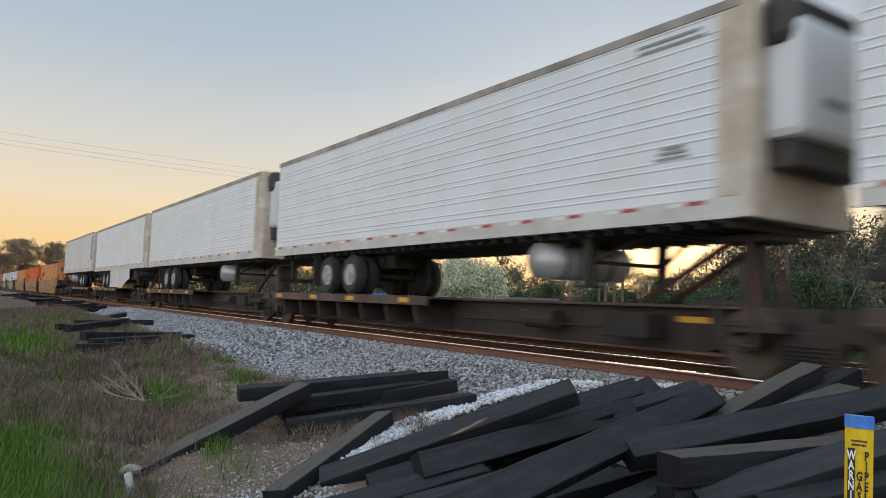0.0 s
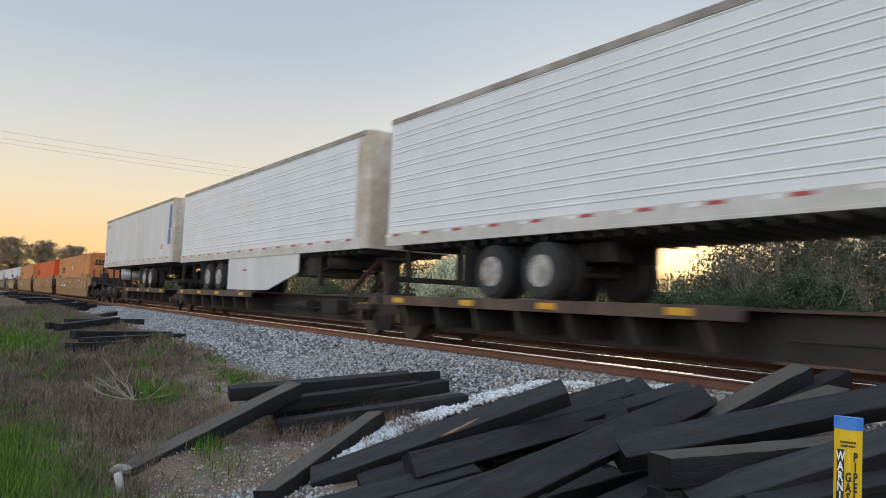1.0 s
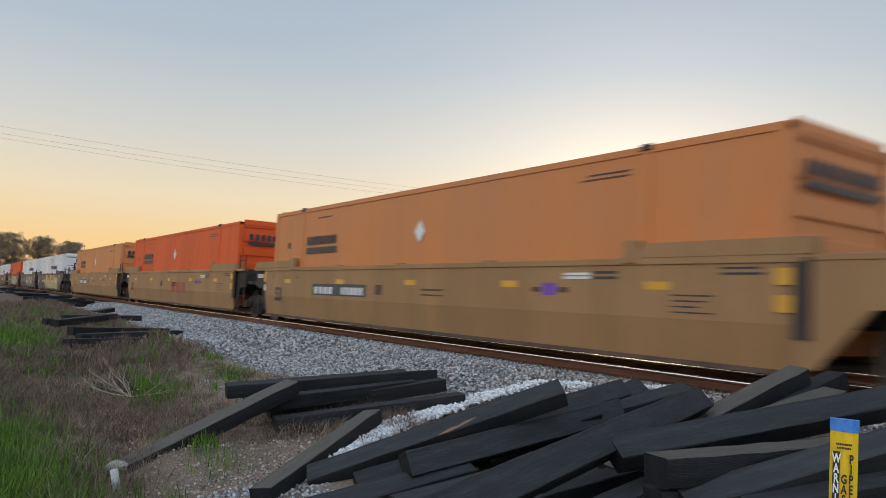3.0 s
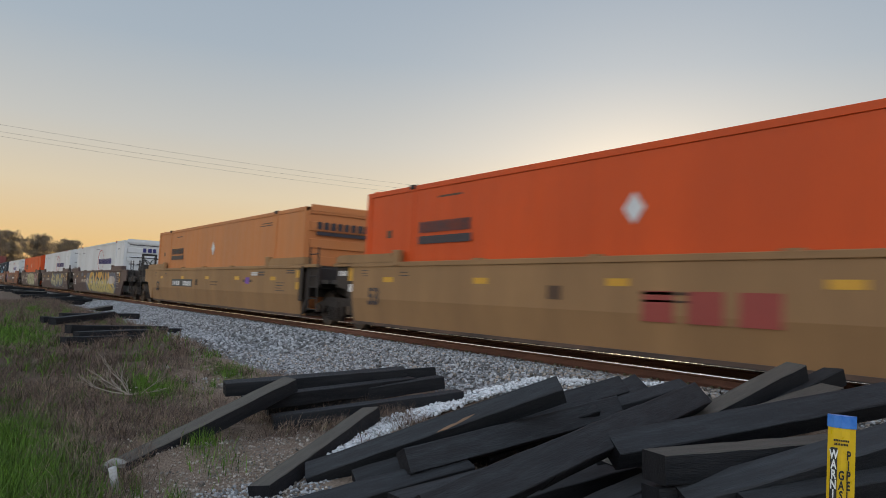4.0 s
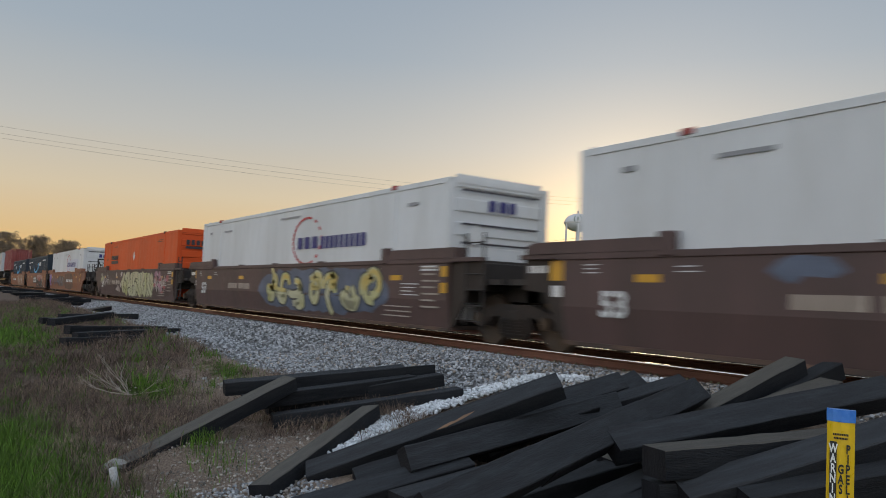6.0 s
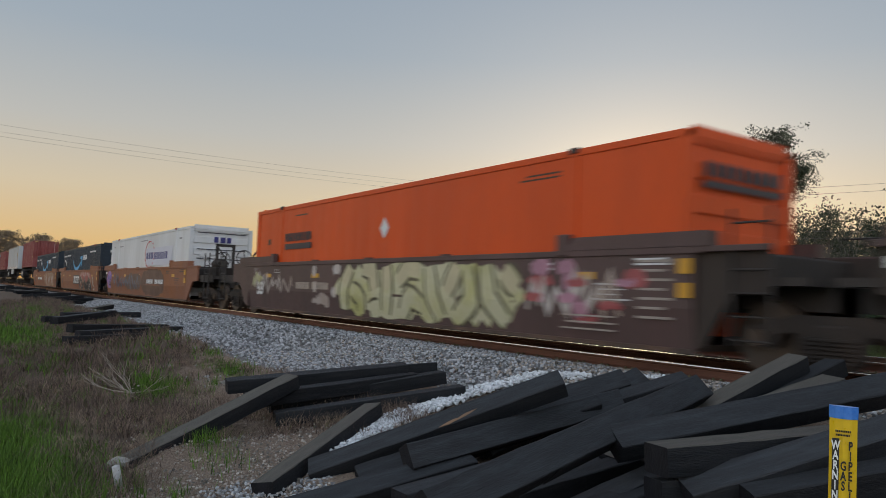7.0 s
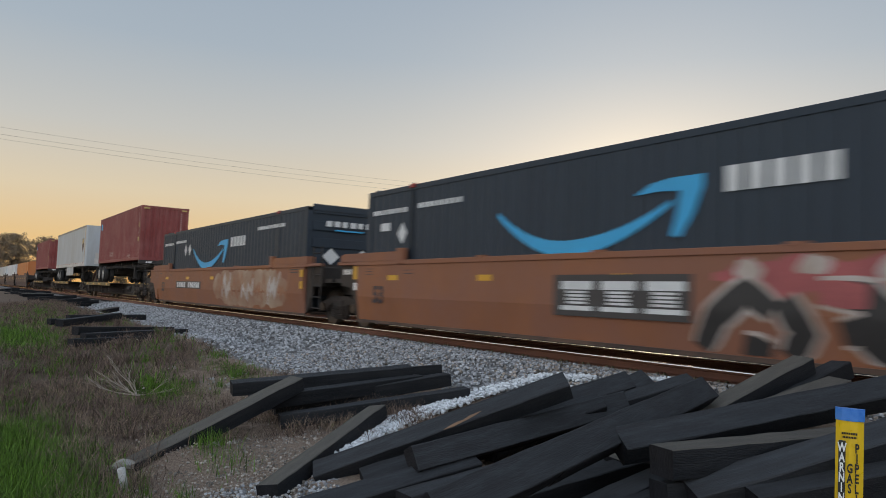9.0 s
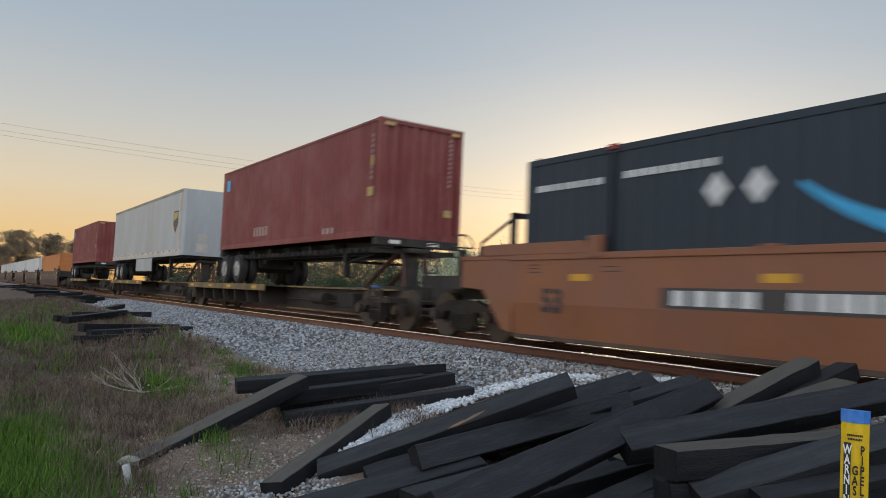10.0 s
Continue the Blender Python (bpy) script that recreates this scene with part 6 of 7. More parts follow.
def build_timbers():
    first = None
    for k, row in enumerate(HEAP):
        ob = timber(row, 3 if k in (0, 7, 10, 12) else (1, 2, 4, 5)[k % 4], "black creosoted railway sleeper lying across a loose heap", "timbers of the near heap")
        if k == 1:
            first = ob
    for k, row in enumerate(UNDER):
        timber(row, (1, 2, 4, 5)[k % 4], "black creosoted railway sleeper at the bottom of the heap", "timbers of the near heap")
    for k, row in enumerate(MIDDLE):
        timber(row, 3 if k == 5 else (1, 4, 2)[k % 3], "dark creosoted railway sleeper in a small stack on the bank", "timbers of the middle stack")
    for k, row in enumerate(FARTHER):
        timber(row, (1, 2, 4)[k % 3], "black creosoted railway sleeper in a low stack on the verge", "timbers of the farther stack")
    # chalk scrawl on one timber's side
    for ob in [o for o in bpy.data.objects if o.name.startswith("railway_sleeper") and abs(o.matrix_world.translation.x + 17.429) < 0.01]:
        bm = bmesh.new()
        for i, (x, h) in enumerate(((-0.55, 0.05), (-0.25, 0.03), (0.18, 0.07), (0.42, 0.07), (0.60, 0.08), (0.72, 0.06))):
            bar(bm, (x, -TIE_W / 2 - 0.002, -0.03), (x + 0.05, -TIE_W / 2 - 0.002, -0.03 + h), 0.006, 5)
            bar(bm, (x + 0.05, -TIE_W / 2 - 0.002, -0.03 + h), (x + 0.10, -TIE_W / 2 - 0.002, -0.02), 0.006, 5)
        part("chalk_scrawl", bm, M_SP_WHITE, ob, "white chalk scrawl, not legible")
    # a fresh split along one timber's top edge
    bm = bmesh.new()
    prism(bm, ((0.02, -0.108), (0.09, -0.082), (0.17, -0.066), (0.22, -0.070), (0.30, -0.040), (0.42, -0.036), (0.37, -0.058), (0.33, -0.072), (0.27, -0.086), (0.20, -0.097), (0.12, -0.110)), "z", 0.084, 0.0925)
    part("fresh_split", bm, M_FRESHWOOD, first, "pale fresh split in the wood")
    r = random.Random(8)
    for cx, cy, n in ((-46, 5.6, 6), (-52, 6.2, 4), (-60, 5.8, 7), (-72, 6.0, 7), (-88, 5.9, 6), (-33, 5.3, 1)):
        for k in range(n):
            x, y = cx + r.uniform(-2.6, 2.6), cy + r.uniform(-0.7, 0.7)
            z = float(land(x, y)) + 0.09 + 0.17 * (k // 3)
            timber((x, y, z, r.uniform(95, 150), r.uniform(-3, 5), r.uniform(-8, 8)), r.randrange(6), "weathered railway sleeper dumped in a heap far along the track", "timbers far along the track")


build_timbers()


# ---- pipeline marker, pipe stub, dead branch ----
def build_marker():
    m = root("pipeline_marker", "yellow flat pipeline marker post with a blue cap", "marker post")
    w, d, top, foot = 0.046, 0.026, 0.415, -1.05
    bm = bmesh.new()
    prism(bm, ((-w, -0.006), (-w * 0.6, -d * 0.75), (0, -d), (w * 0.6, -d * 0.75), (w, -0.006), (w, 0.006), (0, d * 0.3), (-w, 0.006)), "z", foot, top - 0.045)
    part("post", bm, M_SIGN_Y, m, "yellow plastic blade")
    bm = bmesh.new()
    k = 1.05
    prism(bm, ((-w * k, -0.008), (-w * 0.6, -d * 0.88), (0, -d * 1.12), (w * 0.6, -d * 0.88), (w * k, -0.008), (w * k, 0.009), (0, d * 0.5), (-w * k, 0.009)), "z", top - 0.045, top)
    part("cap", bm, M_SIGN_B, m, "blue plastic cap")
    bm = bmesh.new()
    bx(bm, -0.036, -0.0125, -d - 0.0015, -d + 0.004, top - 0.62, top - 0.118)
    part("black_stripe", bm, M_SIGN_K, m, "black upright band")
    for i, ch in enumerate("WARNING"):
        lettering("white_letter", ch, 0.046, M_SIGN_W, m, Matrix.Translation((-0.0243, -d - 0.003, top - 0.158 - i * 0.0365)) @ SIDE @ Matrix.Diagonal((0.58, 1, 1, 1)))
    for i, ch in enumerate("GAS"):
        lettering("black_letter", ch, 0.046, M_SIGN_K, m, Matrix.Translation((0.002, -d - 0.001, top - 0.232 - i * 0.0365)) @ SIDE @ Matrix.Diagonal((0.58, 1, 1, 1)))
    for i, ch in enumerate("PIPELINE"):
        lettering("black_letter", ch, 0.046, M_SIGN_K, m, Matrix.Translation((0.0245, -d * 0.93 - 0.001, top - 0.158 - i * 0.0365)) @ SIDE @ Matrix.Diagonal((0.58, 1, 1, 1)))
    bm = bmesh.new()
    for z, a in ((top - 0.094, 0.026), (top - 0.108, 0.023)):
        for i in range(9):
            x = -a + i * a * 2 / 9
            bx(bm, x, x + a * 0.16, -d - 0.001, -d + 0.004, z, z + 0.007)
    part("small_print", bm, M_SIGN_K, m, "small owner's print shown as bars")
    return m


MARKER = build_marker()
MARKER.matrix_world = pose(-1.42, 2.815, 0.077, 0, 0.8, 27)


def build_stub():
    s = root("pipe_stub", "short weathered white plastic pipe standing in the grass", "pipe")
    bm = bmesh.new()
    cyl(bm, (0, 0, 0.12), 0.036, 0.24, "z", 18)
    part("tube", bm, M_PVC, s, smooth=True)
    s.location = (-7.52, 1.54, float(land(-7.52, 1.54)) - 0.02)
    s.rotation_euler = (0.22, 0.12, 0)
    st = bmesh.new()
    bmesh.ops.create_icosphere(st, subdivisions=3, radius=1)
    for v in st.verts:
        v.co *= 1 + 0.3 * noise.noise(v.co * 2.2) + 0.12 * noise.noise(v.co * 6)
        v.co.x *= 0.08
        v.co.y *= 0.11
        v.co.z *= 0.06
    ob = link("pale_rock", st, M_ROCK)
    tagged(ob, "pale lumpy rock beside the white pipe stub", "rock")
    ob.location = (-8.15, 1.65, float(land(-8.15, 1.65)) + 0.05)


build_stub()


def build_branch():
    r = random.Random(12)
    bm = bmesh.new()

    def grow(p, d, length, rad, depth):
        q = p + d * length
        bar(bm, p, q, rad, 5, rad * 0.7)
        if depth == 0:
            return
        for _ in range(2 if depth < 3 else 3):
            e = (d + Vector((r.uniform(-0.5, 0.5), r.uniform(-0.5, 0.5), r.uniform(-0.15, 0.35)))).normalized()
            grow(q, e, length * r.uniform(0.6, 0.9), rad * 0.62, depth - 1)
    base = Vector((0, 0, 0.05))
    for a in ((-0.9, -0.5, 0.20), (-0.5, -0.9, 0.12), (-1.0, 0.1, 0.32), (-0.8, -0.7, 0.42), (-0.7, -0.3, 0.62), (-0.95, -0.2, 0.1), (0.5, 0.5, 0.12)):
        grow(base, Vector(a).normalized(), r.uniform(0.3, 0.5), 0.017, 3)
    ob = tagged(link("dead_branch", bm, M_TWIG), "bleached dead branch lying on the dry weeds", "branch")
    ob.location = (-12.37, 2.62, float(land(-12.37, 2.62)) + 0.02)
    ob.scale = (0.62, 0.62, 0.62)


build_branch()


# ---- grass and weeds ----
def blades(name, x, y, height, width, material, label, bend=0.5, twist=True):
    """Single blades or stalks, each bent once, too many to count."""
    n = len(x)
    g = np.random.default_rng(n)
    z = land(x, y) - 0.02 + 0.0 * x
    a, lean = g.uniform(0, 6.283, n), g.uniform(0.1, 1.0, n) * bend
    d = np.stack([np.cos(a), np.sin(a)], 1)
    f = g.uniform(0, 6.283, n)
    s = np.stack([np.cos(f), np.sin(f)], 1) * (width / 2)[:, None]
    mid = d * (height * lean * 0.35)[:, None]
    tip = d * (height * lean)[:, None]
    p = np.stack([x, y], 1)
    V = np.zeros((n, 5, 3))
    V[:, 0, :2], V[:, 1, :2] = p - s, p + s
    V[:, 2, :2], V[:, 3, :2] = p + mid + s * 0.75, p + mid - s * 0.75
    V[:, 4, :2] = p + tip
    V[:, 0, 2] = V[:, 1, 2] = z
    V[:, 2, 2] = V[:, 3, 2] = z + height * 0.55
    V[:, 4, 2] = z + height * np.sqrt(np.clip(1 - (lean * 0.7) ** 2, 0.15, 1))
    q = np.arange(n)[:, None] * 5
    me = bpy.data.meshes.new(name)
    me.from_pydata(V.reshape(-1, 3).tolist(), [], np.concatenate([q + np.array([[0, 1, 2, 3]])]).tolist() + (q + np.array([[3, 2, 4]])).tolist())
    me.materials.append(material)
    return tagged(new(name, me), label, "grass", kind="stuff")


def build_grass():
    def free(x, y):
        return (x ** 2 + y ** 2 > 2.5 ** 2)

    def on(kind, gain, floor=0.0):
        def keep(x, y, r):
            st, gr, we = covers(x, y)
            clump = np.array([noise.noise(Vector((a * 1.7, b * 1.7, 4.0))) for a, b in zip(x, y)])
            v = gr if kind == "green" else we * np.clip(1 - gr * 1.1, 0, 1)
            return (r < v * gain * np.clip(0.75 + 1.3 * clump, 0.02, 2) + floor) & free(x, y) & (st < 0.4)
        return keep
    x, y, g = strew(60000, -12.5, -3.5, -2.2, 4.8, on("green", 1.0), 21)
    blades("green_grass", x, y, g.uniform(0.07, 0.26, len(x)), g.uniform(0.005, 0.010, len(x)), M_GRASS, "fresh green spring grass on the verge", 0.7)
    x, y, g = strew(42000, -11, -5.8, -0.8, 1.7, on("green", 1.0), 28)
    blades("near_green_grass", x, y, g.uniform(0.08, 0.24, len(x)), g.uniform(0.005, 0.010, len(x)), M_GRASS, "thick bright green grass at the foot of the verge", 0.7)
    x, y, g = strew(60000, -42, -12, -2.5, 5.2, on("green", 1.0), 22)
    blades("farther_green_grass", x, y, g.uniform(0.08, 0.26, len(x)), g.uniform(0.010, 0.020, len(x)), M_GRASS, "green grass farther along the verge", 0.7)
    x, y, g = strew(75000, -14, -3.5, -0.5, 5.2, on("weeds", 0.75), 23)
    blades("dry_weeds", x, y, g.uniform(0.05, 0.26, len(x)), g.uniform(0.004, 0.009, len(x)), M_DRY, "tangled dry brown weeds on the verge", 1.9)
    x, y, g = strew(40000, -14, -3.5, -0.5, 5.2, on("weeds", 0.32), 24)
    blades("dry_straw", x, y, g.uniform(0.05, 0.22, len(x)), g.uniform(0.003, 0.006, len(x)), M_STRAW, "pale dry straw among the weeds", 2.0)
    x, y, g = strew(70000, -48, -14, -1.5, 5.4, on("weeds", 0.5), 25)
    blades("farther_dry_weeds", x, y, g.uniform(0.08, 0.34, len(x)), g.uniform(0.008, 0.016, len(x)), M_DRY, "dry brown weeds farther along the verge", 1.6)
    x, y, g = strew(24000, -20, -7.0, 0.5, 5.4, on("weeds", 0.4), 26)
    blades("olive_grass", x, y, g.uniform(0.05, 0.16, len(x)), g.uniform(0.005, 0.010, len(x)), M_GRASS2, "sparse olive-green grass among the weeds", 0.8)
    x, y, g = strew(60000, -16, -6.5, 0.6, 4.9, on("weeds", 0.7), 41)
    blades("curled_weeds", x, y, g.uniform(0.03, 0.13, len(x)), g.uniform(0.003, 0.006, len(x)), M_MAT, "matted curled dead weeds on the verge", 3.2)
    # tufts: blades gathered round scattered roots
    for name, mat_, cnt, per, kind, h0, h1, w0, label, seed, x0, x1 in (
            ("dry_tufts", M_STRAW, 420, 34, "weeds", 0.10, 0.30, 0.006, "tufts of dry straw-coloured grass on the verge", 31, -14, -6),
            ("brown_tufts", M_DRY, 700, 40, "weeds", 0.10, 0.34, 0.007, "tangled tufts of dead brown weeds on the verge", 32, -16, -6),
            ("green_tufts", M_GRASS, 420, 40, "green", 0.10, 0.30, 0.009, "thick tufts of bright green grass on the verge", 33, -15, -5),
            ("far_green_tufts", M_GRASS, 420, 34, "green", 0.14, 0.34, 0.018, "thick tufts of green grass farther along", 34, -34, -14),
            ("far_brown_tufts", M_DRY, 900, 34, "weeds", 0.14, 0.42, 0.014, "dead brown weed tufts farther along", 35, -45, -15)):
        x, y, g = strew(cnt * 3, x0, x1, -1.2, 5.2, on(kind, 1.0), seed)
        x, y = x[:cnt], y[:cnt]
        n = len(x)
        x, y = np.repeat(x, per) + g.normal(0, 0.055, n * per) * (1 if x1 > -10 else 1.8), np.repeat(y, per) + g.normal(0, 0.055, n * per)
        hh = np.repeat(g.uniform(0.6, 1.0, n), per) * g.uniform(h0, h1, n * per)
        blades(name, x, y, hh, g.uniform(w0 * 0.6, w0, n * per), mat_, label, 0.9 if mat_ is M_GRASS else 1.7)
    x, y, g = strew(26000, -60, 8, 16.2, 34, lambda a, b, r: r < 0.8, 27)
    blades("field_grass", x, y, g.uniform(0.08, 0.22, len(x)), g.uniform(0.02, 0.04, len(x)), M_GRASS, "mown green grass beyond the tracks", 0.6)


build_grass()

# ---- beyond the tracks ----
def at_bearing(az, dist, z=0.0):
    return Vector((-math.cos(radians(az)) * dist, math.sin(radians(az)) * dist, z))


def leaves(bm_v, bm_f, centres, size, seed, per=7, squash=0.7):
    """Clumps of small leaf faces round each centre."""
    g = np.random.default_rng(seed)
    c = np.repeat(np.asarray(centres), per, 0)
    n = len(c)
    off = g.normal(0, 1, (n, 3))
    off /= np.linalg.norm(off, axis=1)[:, None]
    c = c + off * (g.uniform(0.2, 1.0, n) ** 0.6)[:, None] * size * np.array([1, 1, squash])
    u = g.normal(0, 1, (n, 3))
    u /= np.linalg.norm(u, axis=1)[:, None]
    v = np.cross(u, g.normal(0, 1, (n, 3)))
    v /= np.linalg.norm(v, axis=1)[:, None]
    s = (size * g.uniform(0.10, 0.21, n))[:, None]
    V = np.stack([c - u * s, c + v * s * 0.55, c + u * s, c - v * s * 0.55], 1).reshape(-1, 3)
    F = (np.arange(n)[:, None] * 4 + np.array([[0, 1, 2, 3]])) + len(bm_v)
    return V, F


def tree(name, label, category, height, crown_from, spread, leaf_mat, bark, seed, clump=0.5, limbs=26, density=2.2, lean=0.03, group="", form="pine", per=9, gaps=0.0):
    """Tapered trunk, limbs and a crown of many small leaf faces."""
    r = random.Random(seed)
    t = root(name, label, category, group)
    bm = bmesh.new()
    n = 9
    pts = []
    for i in range(n + 1):
        k = i / n
        pts.append(Vector((math.sin(k * 3 + seed) * lean * height * 0.4 * k, math.cos(k * 2.3 + seed) * lean * height * 0.4 * k, height * k * 0.96)))
    base_r = height * 0.014 + 0.05
    for i in range(n):
        bar(bm, pts[i], pts[i + 1], base_r * (1 - i / n * 0.85), 7, base_r * (1 - (i + 1) / n * 0.85))
    centres = []
    for k in range(limbs):
        f = crown_from + (1 - crown_from) * (k + r.random()) / limbs
        p = pts[min(n - 1, int(f * n))].lerp(pts[min(n, int(f * n) + 1)], f * n - int(f * n))
        a = r.uniform(0, 6.283)
        g = (f - crown_from) / (1 - crown_from)
        if form == "pine":
            reach = spread * (0.45 + 0.75 * math.sin(math.pi * min(1, 0.18 + g * 0.8))) * r.uniform(0.45, 1.0)
            rise = r.uniform(-0.05, 0.45)
        else:
            reach = spread * math.sqrt(max(0.1, 1 - (2 * g - 0.9) ** 2 * 0.8)) * r.uniform(0.55, 1.0)
            rise = r.uniform(0.1, 0.8)
        d = Vector((math.cos(a), math.sin(a), rise)).normalized()
        q = p + d * reach
        m = p.lerp(q, 0.55) + Vector((0, 0, reach * 0.06))
        w = base_r * 0.32 * (1 - f * 0.5)
        bar(bm, p, m, w, 5, w * 0.7)
        bar(bm, m, q, w * 0.7, 5, w * 0.25)
        if r.random() < gaps:
            continue
        for _ in range(int(density * 3)):
            c = p.lerp(q, r.uniform(0.45, 1.05)) + Vector((r.gauss(0, clump), r.gauss(0, clump), r.gauss(0, clump * 0.5)))
            centres.append(c[:])
            if r.random() < 0.4:
                bar(bm, m, c, w * 0.3, 4, w * 0.12)
    part("trunk", bm, bark, t)
    if leaf_mat is not None:
        V, F = leaves([], [], centres, clump, seed, per)
        me = bpy.data.meshes.new("crown")
        me.from_pydata(V.tolist(), [], F.tolist())
        me.materials.append(leaf_mat)
        ob = new("crown", me)
        ob.parent = t
    return t


def bare_tree(name, label, height, spread, seed, group, haze=None):
    """A leafless tree of forking limbs with fine twigs."""
    r = random.Random(seed)
    t = root(name, label, "tree", group)
    bm = bmesh.new()
    tips = []

    def grow(p, d, length, rad, depth):
        q = p + d * length
        bar(bm, p, q, rad, 6 if depth > 2 else 3, rad * 0.72)
        if depth == 0:
            tips.append(q[:])
            return
        for k in range(3 if depth > 3 else 2):
            e = (d + Vector((r.uniform(-0.6, 0.6) * spread, r.uniform(-0.6, 0.6) * spread, r.uniform(-0.05, 0.35)))).normalized()
            grow(q, e, length * r.uniform(0.6, 0.88), rad * 0.62, depth - 1)
    grow(Vector((0, 0, 0)), Vector((r.uniform(-0.05, 0.05), r.uniform(-0.05, 0.05), 1)), height * 0.30, height * 0.007 + 0.03, 6)
    part("trunk", bm, M_BARKPALE, t)
    if haze is not None:
        V, F = leaves([], [], tips, height * 0.035, seed, 5)
        me = bpy.data.meshes.new("crown")
        me.from_pydata(V.tolist(), [], F.tolist())
        me.materials.append(haze)
        new("crown", me).parent = t
    return t


def stand(ob, az, dist, turn=0.0, scale=1.0, z=None):
    p = at_bearing(az, dist)
    ob.matrix_world = Matrix.Translation((p.x, p.y, (float(land(p.x, p.y)) if z is None else z) - 0.1)) @ Matrix.Rotation(turn, 4, "Z") @ Matrix.Scale(scale, 4)
    return ob


def again(ob, az, dist, turn, scale=1.0):
    p = at_bearing(az, dist)
    c = copy_thing(ob, Matrix.Identity(4))
    c.matrix_basis = Matrix.Translation((p.x, p.y, float(land(p.x, p.y)) - 0.1)) @ Matrix.Rotation(turn, 4, "Z") @ Matrix.Scale(scale, 4)
    return c


def build_woods():
    r = random.Random(31)
    # the tall open pine
    stand(tree("pine_tree", "tall open-crowned pine silhouetted against the dusk sky", "tree", 23.6, 0.58, 4.8, M_PINE, M_BARK, 3, 0.75, 44, 3.6, 0.05, per=34, gaps=0.10), 59.0, 96)
    pines = [tree("pine_tree", "dark pine at the edge of the woods", "tree", h, c, s, M_PINE, M_BARK, 40 + k, 0.8, 30, 2.6, 0.04, "pines of the woods", per=28, gaps=0.15)
             for k, (h, c, s) in enumerate(((15, 0.35, 3.4), (17, 0.5, 3.2), (12.5, 0.25, 3.2)))]
    bares = [bare_tree("bare_tree", "pale leafless tree at the edge of the woods", h, 0.9, 60 + k, "leafless trees of the woods", hz) for k, (h, hz) in enumerate(((13, None), (11, M_BROWNLEAF), (15, None)))]
    bushes = [tree("evergreen_bush", "rounded dark green bush at the edge of the woods", "bush", h, 0.1, s, M_LEAF, M_BARK, 80 + k, 0.6, 26, 3.2, 0.02, "bushes along the woods", "round", 30)
              for k, (h, s) in enumerate(((3.6, 2.2), (2.6, 1.9), (4.8, 2.6)))]
    used = set()

    def put(src, az, dist, sc=1.0):
        if src not in used:
            used.add(src)
            stand(src, az, dist, r.uniform(0, 6.28), sc)
        else:
            again(src, az, dist, r.uniform(0, 6.28), sc)
    # edge of the wood on the right of the sunset
    for k in range(30):
        az = 55.5 + k * 0.95 + r.uniform(-0.4, 0.4)
        put(r.choice(pines), az, r.uniform(92, 122), r.uniform(0.62, 0.84) * (0.8 if az < 58 else 1.0))
    for k in range(26):
        put(r.choice(bares), 56.5 + k * 1.05 + r.uniform(-0.5, 0.5), r.uniform(64, 92), r.uniform(0.38, 0.62))
    for k in range(22):
        put(r.choice(bushes), 51.0 + k * 1.4 + r.uniform(-0.5, 0.5), r.uniform(52, 84), r.uniform(0.7, 1.15))
    # thin line of trees below the sunset and to the left of it
    for k in range(20):
        put(r.choice(pines), 24 + k * 1.55 + r.uniform(-0.6, 0.6), r.uniform(170, 260), r.uniform(0.55, 0.85))
    for k in range(14):
        put(r.choice(bushes), 26 + k * 2.0 + r.uniform(-0.6, 0.6), r.uniform(95, 150), r.uniform(0.9, 1.4))
    for k in range(9):
        put(r.choice(bares[1:]), 36 + k * 2.1 + r.uniform(-0.8, 0.8), r.uniform(120, 170), r.uniform(0.6, 0.9))
    # trees at the far left, beyond the bend of sight
    far = [tree("broad_tree", "broad hazy tree in early spring leaf far along the line", "tree", 16, 0.2, 6.0, M_BROWNLEAF, M_BARK, 95 + k, 1.1, 46, 4.2, 0.04, "trees far along the line", "round", 34, 0.05) for k in range(2)]
    for az, dist, sc, src in ((-3.2, 150, 1.1, 0), (-0.6, 200, 0.8, 1), (1.6, 240, 0.8, 0), (3.6, 240, 0.88, 1), (5.4, 250, 0.92, 0), (7.2, 245, 0.86, 1), (8.8, 260, 0.7, 0), (10.4, 280, 0.6, 1), (2.6, 300, 0.75, 0), (12, 320, 0.6, 1)):
        put(far[src], az, dist, sc)
    # dark wood behind the edge, too dense to count
    for name, mat_, count, seed in (("dense_wood", M_PINE, 2600, 5), ("dense_twigs", M_BROWNLEAF, 900, 15)):
        rows = []
        for k in range(count):
            az = r.uniform(52.2, 90)
            p = at_bearing(az, r.uniform(96, 150))
            top = float(np.interp(az, (52, 54, 55.5, 58, 66, 90), (5.5, 8.5, 11.5, 12.5, 13.5, 13.0))) + r.gauss(0, 1.3)
            if az < 55 and r.random() < 0.55:
                continue
            for _ in range(3):
                rows.append((p.x + r.uniform(-1, 1), p.y + r.uniform(-1, 1), -0.9 + r.uniform(0.05, 1) * top))
        V, F = leaves([], [], rows, 1.2, seed, 18, 0.8)
        tagged(mesh_np(name, V, F, mat_), "dense hazy pine wood behind the clearing" if mat_ is M_PINE else "brown twigs of the dense wood behind the clearing", "wood", kind="stuff")
    rows = []
